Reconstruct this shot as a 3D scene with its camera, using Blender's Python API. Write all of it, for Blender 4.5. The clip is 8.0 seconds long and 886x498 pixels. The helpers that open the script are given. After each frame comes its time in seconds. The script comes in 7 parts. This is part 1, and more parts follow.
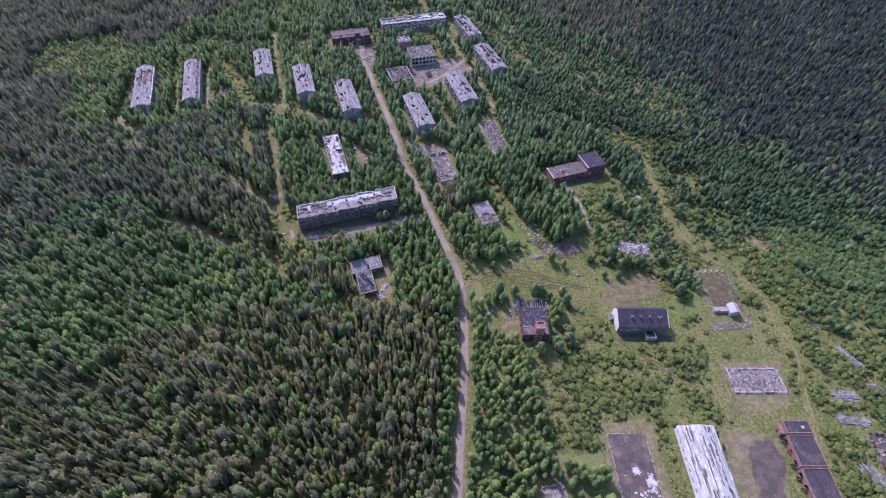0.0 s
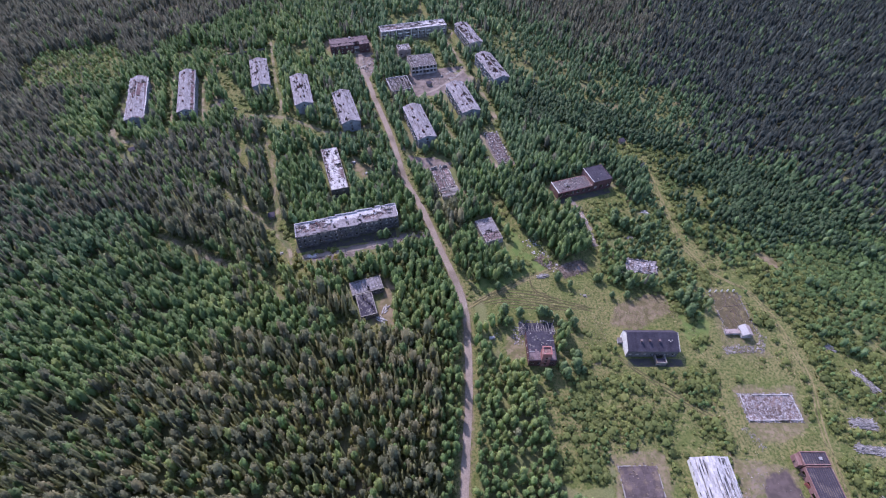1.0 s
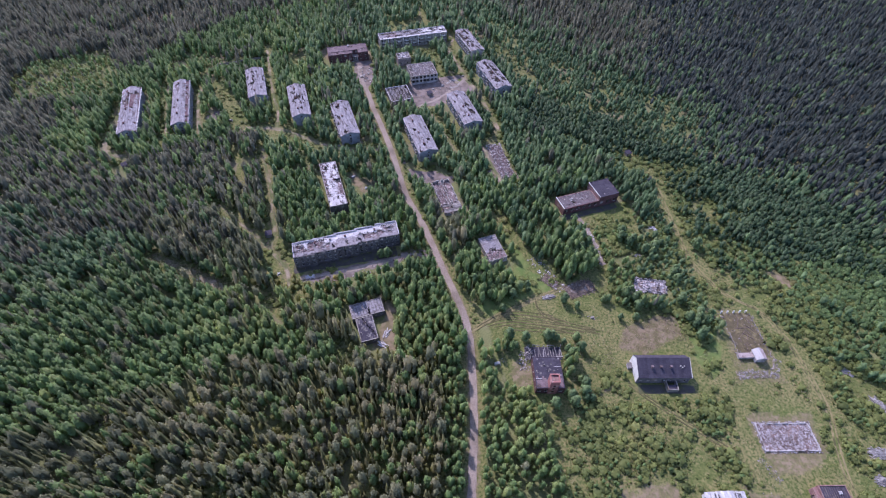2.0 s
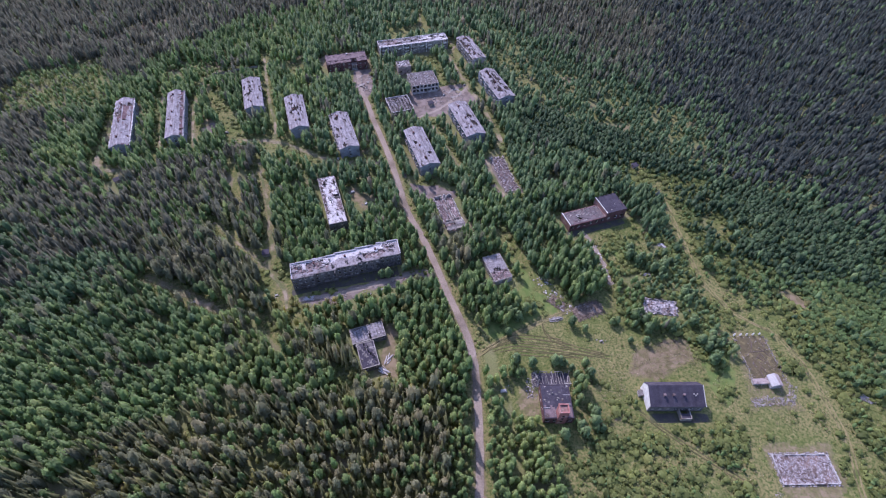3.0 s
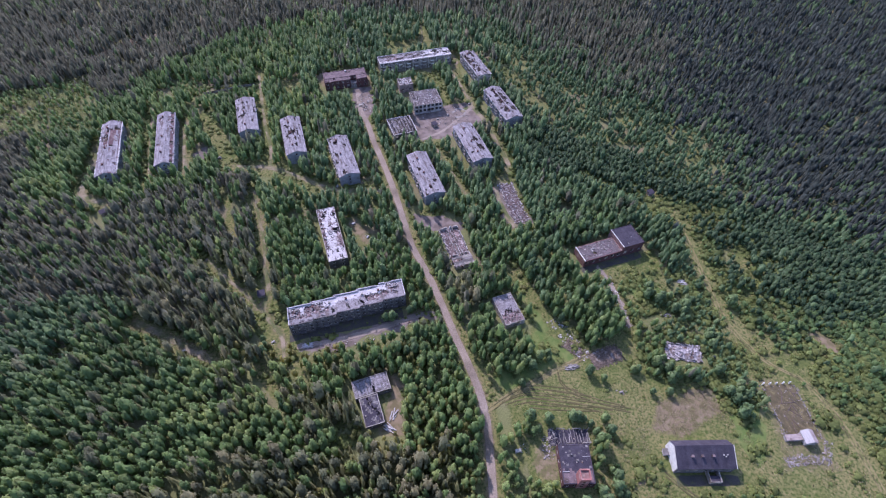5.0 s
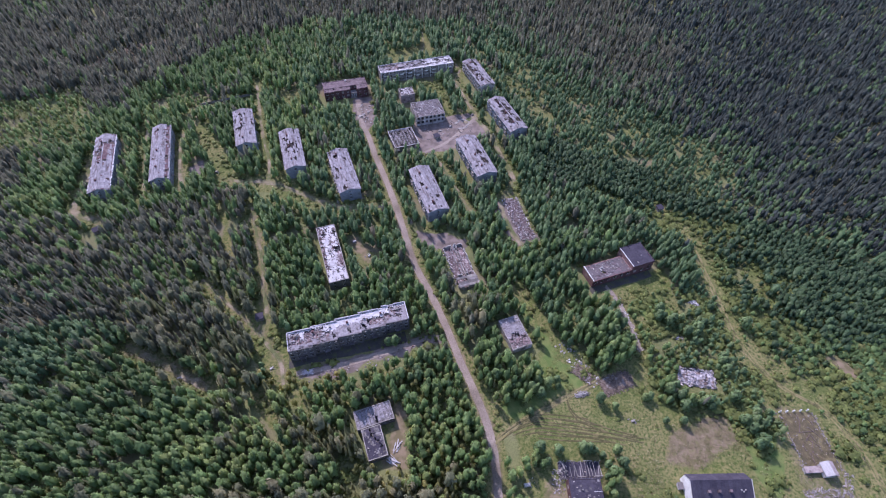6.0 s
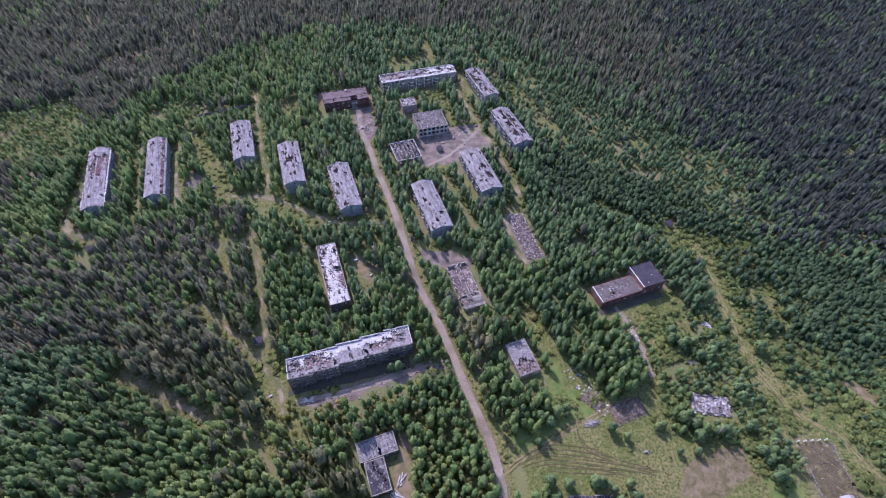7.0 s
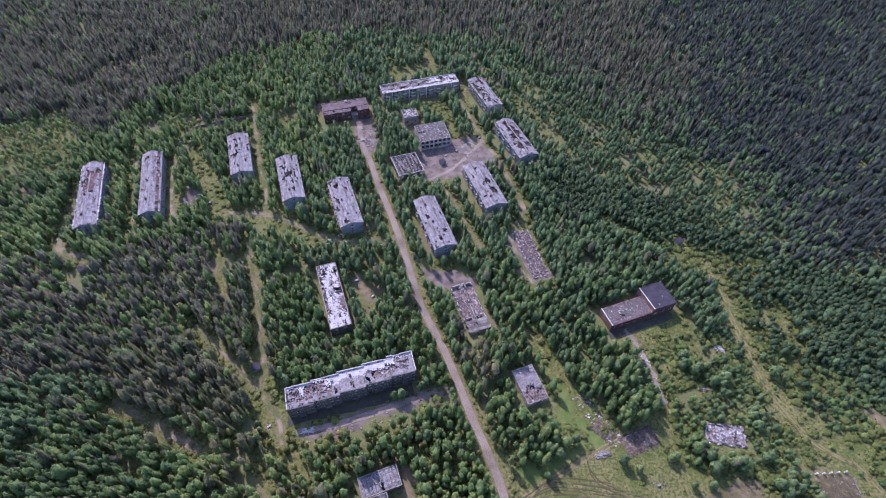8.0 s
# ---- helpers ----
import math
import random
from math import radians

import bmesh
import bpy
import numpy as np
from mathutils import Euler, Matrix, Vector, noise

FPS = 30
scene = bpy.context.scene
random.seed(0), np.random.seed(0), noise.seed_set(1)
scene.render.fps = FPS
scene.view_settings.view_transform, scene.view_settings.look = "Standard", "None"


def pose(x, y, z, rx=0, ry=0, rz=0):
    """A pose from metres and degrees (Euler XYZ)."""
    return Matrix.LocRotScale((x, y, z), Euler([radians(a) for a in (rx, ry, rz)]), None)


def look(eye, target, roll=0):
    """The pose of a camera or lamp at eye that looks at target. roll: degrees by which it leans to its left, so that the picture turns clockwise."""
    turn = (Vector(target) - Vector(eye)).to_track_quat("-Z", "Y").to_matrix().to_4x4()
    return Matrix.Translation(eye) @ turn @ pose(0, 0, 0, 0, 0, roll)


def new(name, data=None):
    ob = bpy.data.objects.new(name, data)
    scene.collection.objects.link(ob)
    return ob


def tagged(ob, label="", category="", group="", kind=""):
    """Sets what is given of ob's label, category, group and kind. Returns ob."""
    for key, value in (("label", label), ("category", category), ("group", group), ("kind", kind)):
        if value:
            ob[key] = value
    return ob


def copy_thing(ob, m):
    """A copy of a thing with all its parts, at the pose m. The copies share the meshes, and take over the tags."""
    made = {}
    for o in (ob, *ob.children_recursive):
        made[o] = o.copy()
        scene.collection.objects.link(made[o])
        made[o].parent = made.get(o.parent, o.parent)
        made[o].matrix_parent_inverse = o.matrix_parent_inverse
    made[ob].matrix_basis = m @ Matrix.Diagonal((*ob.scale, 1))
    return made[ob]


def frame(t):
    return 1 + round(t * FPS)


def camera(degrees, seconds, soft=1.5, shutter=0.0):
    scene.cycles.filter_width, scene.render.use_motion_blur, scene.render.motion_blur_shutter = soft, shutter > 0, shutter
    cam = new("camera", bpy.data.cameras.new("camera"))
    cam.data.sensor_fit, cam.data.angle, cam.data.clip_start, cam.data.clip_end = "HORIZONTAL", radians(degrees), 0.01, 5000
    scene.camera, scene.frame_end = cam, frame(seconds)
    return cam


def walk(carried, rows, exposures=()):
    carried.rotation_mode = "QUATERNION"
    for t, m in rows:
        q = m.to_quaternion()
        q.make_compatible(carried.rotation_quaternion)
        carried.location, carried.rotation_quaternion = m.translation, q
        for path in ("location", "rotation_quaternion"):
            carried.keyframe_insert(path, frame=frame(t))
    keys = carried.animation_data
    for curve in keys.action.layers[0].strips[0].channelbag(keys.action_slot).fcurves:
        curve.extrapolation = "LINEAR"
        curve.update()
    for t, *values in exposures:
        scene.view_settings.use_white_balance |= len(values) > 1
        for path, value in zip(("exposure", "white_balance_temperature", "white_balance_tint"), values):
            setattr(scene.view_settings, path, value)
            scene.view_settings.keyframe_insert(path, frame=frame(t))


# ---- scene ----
cam = camera(82, 8.0, soft=1.15)
PATH = [
    (0, (-2.45, 8.91, 216.41), (-1.62, 139.29, 64.75), 1.71),
    (0.5, (-3.46, 15.70, 216.78), (-2.42, 145.90, 64.96), 1.68),
    (1, (-4.53, 22.74, 217.19), (-3.29, 152.82, 65.27), 1.65),
    (1.5, (-5.59, 29.80, 217.50), (-4.11, 159.69, 65.42), 1.62),
    (3, (-8.96, 51.51, 218.30), (-6.83, 180.72, 65.66), 1.57),
    (3.5, (-10.07, 58.55, 218.55), (-7.72, 187.43, 65.64), 1.55),
    (4, (-11.26, 65.67, 218.91), (-8.73, 194.31, 65.79), 1.55),
    (4.5, (-12.47, 72.60, 219.20), (-9.78, 200.96, 65.84), 1.55),
    (6, (-16.18, 93.72, 219.91), (-13.05, 221.50, 66.08), 1.52),
    (6.5, (-17.43, 100.59, 220.12), (-14.17, 228.12, 66.09), 1.52),
    (7, (-18.69, 107.60, 220.46), (-15.30, 234.97, 66.30), 1.53),
    (7.5, (-19.84, 114.50, 220.75), (-16.31, 241.66, 66.42), 1.55),
    (8, (-21.01, 121.59, 221.04), (-17.32, 248.59, 66.58), 1.56),
]
walk(cam, [(t, look(eye, target, roll)) for t, eye, target, roll in PATH],
     exposures=[(0.0, 0.99, 5770, 33), (8.0, 0.99, 5770, 33)])

# ---- daylight: clear sky, sun high behind the village ----
SUN_AZ, SUN_EL = radians(121), radians(43.0)          # where the sun stands, from +x anticlockwise
world = bpy.data.worlds.new("sky")
scene.world = world
world.use_nodes = True
wn = world.node_tree.nodes
sky = wn.new("ShaderNodeTexSky")
sky.sky_type = "NISHITA"
sky.sun_disc = False
sky.sun_elevation = SUN_EL
sky.sun_rotation = math.pi / 2 - SUN_AZ
sky.air_density = 1.2
wn["Background"].inputs["Strength"].default_value = 0.148
world.node_tree.links.new(sky.outputs[0], wn["Background"].inputs[0])
sun = new("sun", bpy.data.lights.new("sun", "SUN"))
sun.data.energy, sun.data.angle, sun.data.color = 2.9, radians(0.6), (1.0, 0.95, 0.88)
sun.matrix_world = look((math.cos(SUN_AZ) * math.cos(SUN_EL) * 900, math.sin(SUN_AZ) * math.cos(SUN_EL) * 900, math.sin(SUN_EL) * 900), (0, 0, 0))


# ---- materials ----
def surface(name, a, b, scale=1.0, rough=0.9, fine=8.0, c=None, c_scale=0.15, c_at=0.58, bump=0.3, vary=0.0, stretch=(1, 1, 1)):
    """Two colours mixed by noise at two scales, a third one in stains, and a fine relief."""
    m = bpy.data.materials.new(name)
    m.use_nodes = True
    n, l = m.node_tree.nodes, m.node_tree.links
    p = n["Principled BSDF"]
    p.inputs["Roughness"].default_value = rough
    p.inputs["Specular IOR Level"].default_value = 0.12
    co = n.new("ShaderNodeTexCoord")
    mp = n.new("ShaderNodeMapping")
    mp.inputs["Scale"].default_value = stretch
    l.new(co.outputs["Object"], mp.inputs[0])

    def tex(s, detail=4):
        t = n.new("ShaderNodeTexNoise")
        t.inputs["Scale"].default_value = s
        t.inputs["Detail"].default_value = detail
        l.new(mp.outputs[0], t.inputs["Vector"])
        return t.outputs[0]

    def ramp(src, lo, hi):
        r = n.new("ShaderNodeMapRange")
        r.inputs[1].default_value, r.inputs[2].default_value = lo, hi
        l.new(src, r.inputs[0])
        return r.outputs[0]

    def mix(fac, x, y, mode="MIX"):
        k = n.new("ShaderNodeMix")
        k.data_type, k.blend_type = "RGBA", mode
        for s, v in ((k.inputs[0], fac), (k.inputs[6], x), (k.inputs[7], y)):
            if isinstance(v, (float, int)):
                s.default_value = v
            elif isinstance(v, tuple):
                s.default_value = (*v, 1)
            else:
                l.new(v, s)
        return k.outputs[2]

    big, small = tex(scale), tex(fine * scale, 6)
    col = mix(ramp(big, 0.35, 0.65), a, b)
    if c:
        col = mix(ramp(tex(c_scale, 5), c_at - 0.06, c_at + 0.06), col, c)
    grain = ramp(small, 0.2, 0.8)
    g = n.new("ShaderNodeMapRange")
    g.inputs[3].default_value, g.inputs[4].default_value = 0.7, 1.3
    l.new(grain, g.inputs[0])
    col = mix(1.0, col, g.outputs[0], "MULTIPLY")
    if vary:
        oi = n.new("ShaderNodeObjectInfo")
        geo_n = n.new("ShaderNodeNewGeometry")
        ad = n.new("ShaderNodeMath")
        ad.operation = "ADD"
        l.new(oi.outputs["Random"], ad.inputs[0])
        l.new(geo_n.outputs["Random Per Island"], ad.inputs[1])
        fr = n.new("ShaderNodeMath")
        fr.operation = "FRACT"
        l.new(ad.outputs[0], fr.inputs[0])
        v = n.new("ShaderNodeMapRange")
        v.inputs[3].default_value, v.inputs[4].default_value = 1 - vary, 1 + vary
        l.new(fr.outputs[0], v.inputs[0])
        col = mix(1.0, col, v.outputs[0], "MULTIPLY")
    l.new(col, p.inputs["Base Color"])
    if bump:
        bp = n.new("ShaderNodeBump")
        bp.inputs["Strength"].default_value = bump
        bp.inputs["Distance"].default_value = 0.1
        l.new(small, bp.inputs["Height"])
        l.new(bp.outputs[0], p.inputs["Normal"])
    return m


def leafage(name, dark, light, odd, gloss=0.55, through_light=0.35, single=False):
    """Leaves: the colour goes from tree to tree and from clump to clump; some light passes through."""
    m = bpy.data.materials.new(name)
    m.use_nodes = True
    n, l = m.node_tree.nodes, m.node_tree.links
    p = n["Principled BSDF"]
    p.inputs["Roughness"].default_value = gloss
    p.inputs["Specular IOR Level"].default_value = 0.3
    if single:
        tone = n.new("ShaderNodeObjectInfo").outputs["Random"]
    else:
        at = n.new("ShaderNodeAttribute")
        at.attribute_name = "tone"
        tone = at.outputs["Fac"]
    isl = n.new("ShaderNodeNewGeometry")
    r = n.new("ShaderNodeValToRGB")
    e = r.color_ramp.elements
    e[0].position, e[0].color = 0.0, (*dark, 1)
    e[1].position, e[1].color = 0.78, (*light, 1)
    x = e.new(0.97)
    x.color = (*odd, 1)
    l.new(tone, r.inputs[0])
    mr = n.new("ShaderNodeMapRange")
    mr.inputs[3].default_value, mr.inputs[4].default_value = 0.7, 1.32
    l.new(isl.outputs["Random Per Island"], mr.inputs[0])
    k = n.new("ShaderNodeMix")
    k.data_type, k.blend_type = "RGBA", "MULTIPLY"
    k.inputs[0].default_value = 1.0
    l.new(r.outputs[0], k.inputs[6])
    l.new(mr.outputs[0], k.inputs[7])
    l.new(k.outputs[2], p.inputs["Base Color"])
    tr = n.new("ShaderNodeBsdfTranslucent")
    l.new(k.outputs[2], tr.inputs[0])
    ms = n.new("ShaderNodeMixShader")
    ms.inputs[0].default_value = through_light
    l.new(p.outputs[0], ms.inputs[1])
    l.new(tr.outputs[0], ms.inputs[2])
    l.new(ms.outputs[0], n["Material Output"].inputs[0])
    return m


SLATE = surface("weathered slate sheet", (0.240, 0.222, 0.240), (0.160, 0.146, 0.158), 0.9, 0.85, 10, (0.105, 0.084, 0.084), 0.7, 0.6, 0.3, 0.25, (0.16, 1.3, 1))
SLATE_PALE = surface("pale slate sheet", (0.400, 0.384, 0.392), (0.285, 0.270, 0.276), 0.8, 0.85, 10, (0.180, 0.160, 0.150), 0.7, 0.63, 0.3, 0.2, (1.4, 0.12, 1))
FELT_WHITE = surface("bleached roof felt", (0.43, 0.41, 0.42), (0.33, 0.31, 0.32), 0.4, 0.8, 9, (0.141, 0.125, 0.119), 0.3, 0.67, 0.3, 0.12)
FELT_GREY = surface("worn grey roof felt", (0.143, 0.131, 0.134), (0.090, 0.081, 0.079), 0.5, 0.9, 9, (0.195, 0.184, 0.184), 0.35, 0.6, 0.3, 0.3)
FELT_MAUVE = surface("mauve roof felt", (0.120, 0.100, 0.106), (0.085, 0.069, 0.073), 0.5, 0.9, 9, (0.165, 0.145, 0.148), 0.5, 0.62, 0.3, 0.15)
FELT_BLACK = surface("black bitumen felt", (0.038, 0.034, 0.047), (0.056, 0.050, 0.065), 0.3, 0.95, 8, (0.082, 0.070, 0.080), 0.2, 0.64, 0.2, 0.1)
FELT_BROWN = surface("brown rusted roofing", (0.112, 0.080, 0.088), (0.146, 0.110, 0.116), 0.35, 0.9, 9, (0.075, 0.056, 0.053), 0.25, 0.6, 0.3, 0.15)
FELT_PALE = surface("pale rosy roof screed", (0.225, 0.205, 0.216), (0.168, 0.150, 0.157), 0.5, 0.9, 9, (0.13, 0.105, 0.105), 0.5, 0.6, 0.3, 0.2)
DECK_ROSE = surface("bare rosy roof deck", (0.180, 0.132, 0.134), (0.108, 0.076, 0.078), 0.8, 0.95, 7, (0.30, 0.265, 0.265), 0.6, 0.58, 0.6, 0.4)
DECK = surface("bare roof deck with rubble", (0.165, 0.118, 0.105), (0.098, 0.068, 0.062), 0.8, 0.95, 7, (0.25, 0.215, 0.205), 0.6, 0.58, 0.6, 0.4)
TIMBER = surface("old roof timber", (0.092, 0.074, 0.066), (0.056, 0.046, 0.042), 1.5, 0.9, 10, None, bump=0.3, vary=0.25)
GREY_WOOD = surface("sun-bleached planks", (0.258, 0.241, 0.235), (0.168, 0.154, 0.146), 1.0, 0.9, 8, None, bump=0.3, vary=0.35)
STUCCO = surface("blue-grey stucco", (0.230, 0.246, 0.281), (0.170, 0.183, 0.212), 0.4, 0.9, 8, (0.123, 0.123, 0.128), 0.35, 0.6, 0.3)
STUCCO_PALE = surface("pale grey plaster", (0.370, 0.350, 0.340), (0.275, 0.255, 0.250), 0.4, 0.9, 8, (0.154, 0.133, 0.119), 0.4, 0.6, 0.3)
PANEL = surface("stained concrete wall", (0.128, 0.120, 0.122), (0.086, 0.081, 0.084), 0.4, 0.92, 8, (0.154, 0.130, 0.122), 0.3, 0.62, 0.3)
WHITEWASH = surface("whitewashed wall", (0.600, 0.590, 0.568), (0.470, 0.456, 0.438), 0.4, 0.85, 8, (0.357, 0.323, 0.289), 0.4, 0.68, 0.2)
BRICK = surface("weathered red brick", (0.225, 0.132, 0.122), (0.168, 0.096, 0.090), 0.6, 0.9, 8, (0.25, 0.185, 0.165), 0.4, 0.6, 0.4)
BRICK_DARK = surface("dark red brick", (0.118, 0.062, 0.062), (0.086, 0.045, 0.046), 0.5, 0.9, 8, (0.077, 0.047, 0.043), 0.4, 0.6, 0.4)
CONCRETE = surface("old concrete", (0.264, 0.244, 0.228), (0.198, 0.178, 0.165), 0.5, 0.95, 7, (0.145, 0.122, 0.106), 0.3, 0.6, 0.4, 0.2)
RUBBLE = surface("building rubble", (0.264, 0.241, 0.235), (0.162, 0.140, 0.129), 0.8, 0.95, 6, (0.123, 0.078, 0.062), 0.5, 0.64, 0.4, 0.45)
RUBBLE_PALE = surface("pale rubble", (0.376, 0.358, 0.353), (0.255, 0.234, 0.224), 0.8, 0.95, 6, (0.152, 0.122, 0.104), 0.5, 0.66, 0.4, 0.4)
RUBBLE_LILAC = surface("grey-lilac rubble", (0.345, 0.318, 0.330), (0.200, 0.178, 0.182), 0.8, 0.95, 6, (0.14, 0.105, 0.095), 0.4, 0.58, 0.4, 0.4)
RUBBLE_RED = surface("brick rubble", (0.168, 0.128, 0.104), (0.114, 0.086, 0.068), 0.8, 0.95, 6, (0.219, 0.193, 0.182), 0.5, 0.62, 0.4, 0.4)
FRAME_WOOD = surface("flaked white window frame", (0.55, 0.53, 0.50), (0.38, 0.36, 0.34), 2.0, 0.7, 8, None, bump=0.1)
BOARD = surface("grey window boarding", (0.30, 0.27, 0.25), (0.20, 0.18, 0.165), 1.5, 0.85, 8, None, bump=0.1, vary=0.3)
TOWER_RED = surface("red-washed brick", (0.300, 0.132, 0.122), (0.235, 0.102, 0.095), 0.6, 0.9, 8, (0.34, 0.22, 0.20), 0.4, 0.62, 0.3)
ROSE_SLATE = surface("rosy weathered slate", (0.33, 0.275, 0.265), (0.25, 0.20, 0.195), 0.8, 0.85, 9, (0.16, 0.12, 0.115), 0.7, 0.62, 0.3, 0.15)
# ground colour that deepens the cast shadow before house fronts
SHADE_GROUND = surface("ground darkened by house shade", (0.052, 0.050, 0.046), (0.072, 0.064, 0.056), 0.3, 0.95, 9, (0.075, 0.080, 0.040), 0.35, 0.56, 0.4)
EARTH = surface("bare brown earth", (0.102, 0.082, 0.050), (0.070, 0.060, 0.034), 0.4, 0.95, 9, (0.15, 0.125, 0.065), 0.3, 0.58, 0.5)
SLAB_DARK = surface("dark stained slab", (0.098, 0.076, 0.078), (0.070, 0.055, 0.056), 0.4, 0.95, 8, (0.15, 0.115, 0.09), 0.2, 0.58, 0.4, 0.15)
RUST = surface("red-brown roof boarding", (0.130, 0.078, 0.086), (0.080, 0.052, 0.057), 0.8, 0.95, 8, (0.20, 0.15, 0.14), 0.4, 0.6, 0.4)
# slag fill, its colour darkened for the shade in attics and roof pits
SHADED_FILL = surface("slag fill darkened by shade", (0.070, 0.058, 0.054), (0.045, 0.038, 0.037), 0.7, 0.95, 8, (0.12, 0.09, 0.08), 0.5, 0.62, 0.5)
PAINT_RED = surface("faded red paint", (0.36, 0.12, 0.09), (0.27, 0.085, 0.07), 1.0, 0.7, 8, None, bump=0.1)
DIRT_ROAD = surface("dusty gravel road", (0.252, 0.207, 0.177), (0.197, 0.160, 0.136), 0.12, 0.95, 12, (0.150, 0.122, 0.099), 0.05, 0.6, 0.4)
WHEEL = surface("trodden grass track", (0.165, 0.142, 0.062), (0.195, 0.160, 0.085), 0.3, 0.95, 8, (0.070, 0.068, 0.030), 0.25, 0.55, 0.3)
RUT = surface("dark wet rut", (0.092, 0.078, 0.040), (0.062, 0.060, 0.026), 0.4, 0.95, 8, (0.13, 0.11, 0.055), 0.3, 0.58, 0.3)
SAND = surface("sandy track", (0.24, 0.195, 0.145), (0.155, 0.135, 0.078), 0.15, 0.95, 8, (0.095, 0.105, 0.045), 0.12, 0.5, 0.3)
BARK = surface("grey bark", (0.16, 0.13, 0.11), (0.10, 0.08, 0.07), 2.0, 0.9, 8, None, bump=0.2)
METAL = surface("dull grey sheet metal", (0.336, 0.336, 0.352), (0.240, 0.240, 0.256), 0.8, 0.45, 8, (0.192, 0.120, 0.080), 0.6, 0.64, 0.1)
DARK_METAL = surface("rusted dark steel", (0.09, 0.075, 0.07), (0.14, 0.10, 0.085), 0.8, 0.7, 8, None, bump=0.2)

GLASS = bpy.data.materials.new("dirty window glass")
GLASS.use_nodes = True
GLASS.node_tree.nodes["Principled BSDF"].inputs["Base Color"].default_value = (0.02, 0.022, 0.025, 1)
GLASS.node_tree.nodes["Principled BSDF"].inputs["Roughness"].default_value = 0.2

# SPRUCE, FIR, PINE_FAR, BIRCH_FAR: bluer than near stands, distance haze in the colour
SPRUCE = leafage("spruce needles", (0.122, 0.126, 0.092), (0.186, 0.188, 0.134), (0.24, 0.205, 0.145), 0.7, 0.55)
FIR = leafage("hazed fir needles", (0.046, 0.060, 0.053), (0.084, 0.104, 0.086), (0.125, 0.145, 0.100), 0.7, 0.45)
LARCH = leafage("larch and spruce needles", (0.124, 0.144, 0.070), (0.215, 0.230, 0.104), (0.26, 0.25, 0.11), 0.7, 0.55)
PINE = leafage("pine needles", (0.130, 0.142, 0.084), (0.208, 0.218, 0.124), (0.27, 0.25, 0.14), 0.7, 0.55)
PINE_FAR = leafage("hazed pine needles", (0.124, 0.130, 0.090), (0.188, 0.192, 0.130), (0.24, 0.21, 0.14), 0.7, 0.55)
STRAW = leafage("dry grass", (0.135, 0.130, 0.056), (0.225, 0.200, 0.100), (0.30, 0.27, 0.16), 0.8, 0.3)
STALK = leafage("dead stalks", (0.135, 0.098, 0.066), (0.245, 0.190, 0.128), (0.34, 0.28, 0.20), 0.8, 0.2)
BIRCH = leafage("birch leaves", (0.104, 0.166, 0.058), (0.170, 0.254, 0.086), (0.235, 0.290, 0.096), 0.6, 0.5)
BIRCH_FAR = leafage("far birch leaves", (0.088, 0.148, 0.066), (0.146, 0.226, 0.096), (0.195, 0.255, 0.104), 0.6, 0.48)
BIRCH_ONE = leafage("birch leaves single", (0.100, 0.154, 0.062), (0.150, 0.222, 0.086), (0.180, 0.240, 0.084), 0.6, 0.35, True)
OLIVE = leafage("olive undergrowth leaves", (0.165, 0.172, 0.060), (0.275, 0.268, 0.090), (0.34, 0.30, 0.11), 0.65, 0.55)
YOUNG = leafage("young alder leaves", (0.056, 0.100, 0.046), (0.090, 0.146, 0.062), (0.135, 0.175, 0.070), 0.6, 0.48)
SHRUB = leafage("willow scrub leaves", (0.116, 0.150, 0.044), (0.192, 0.218, 0.064), (0.225, 0.214, 0.080), 0.65, 0.5)


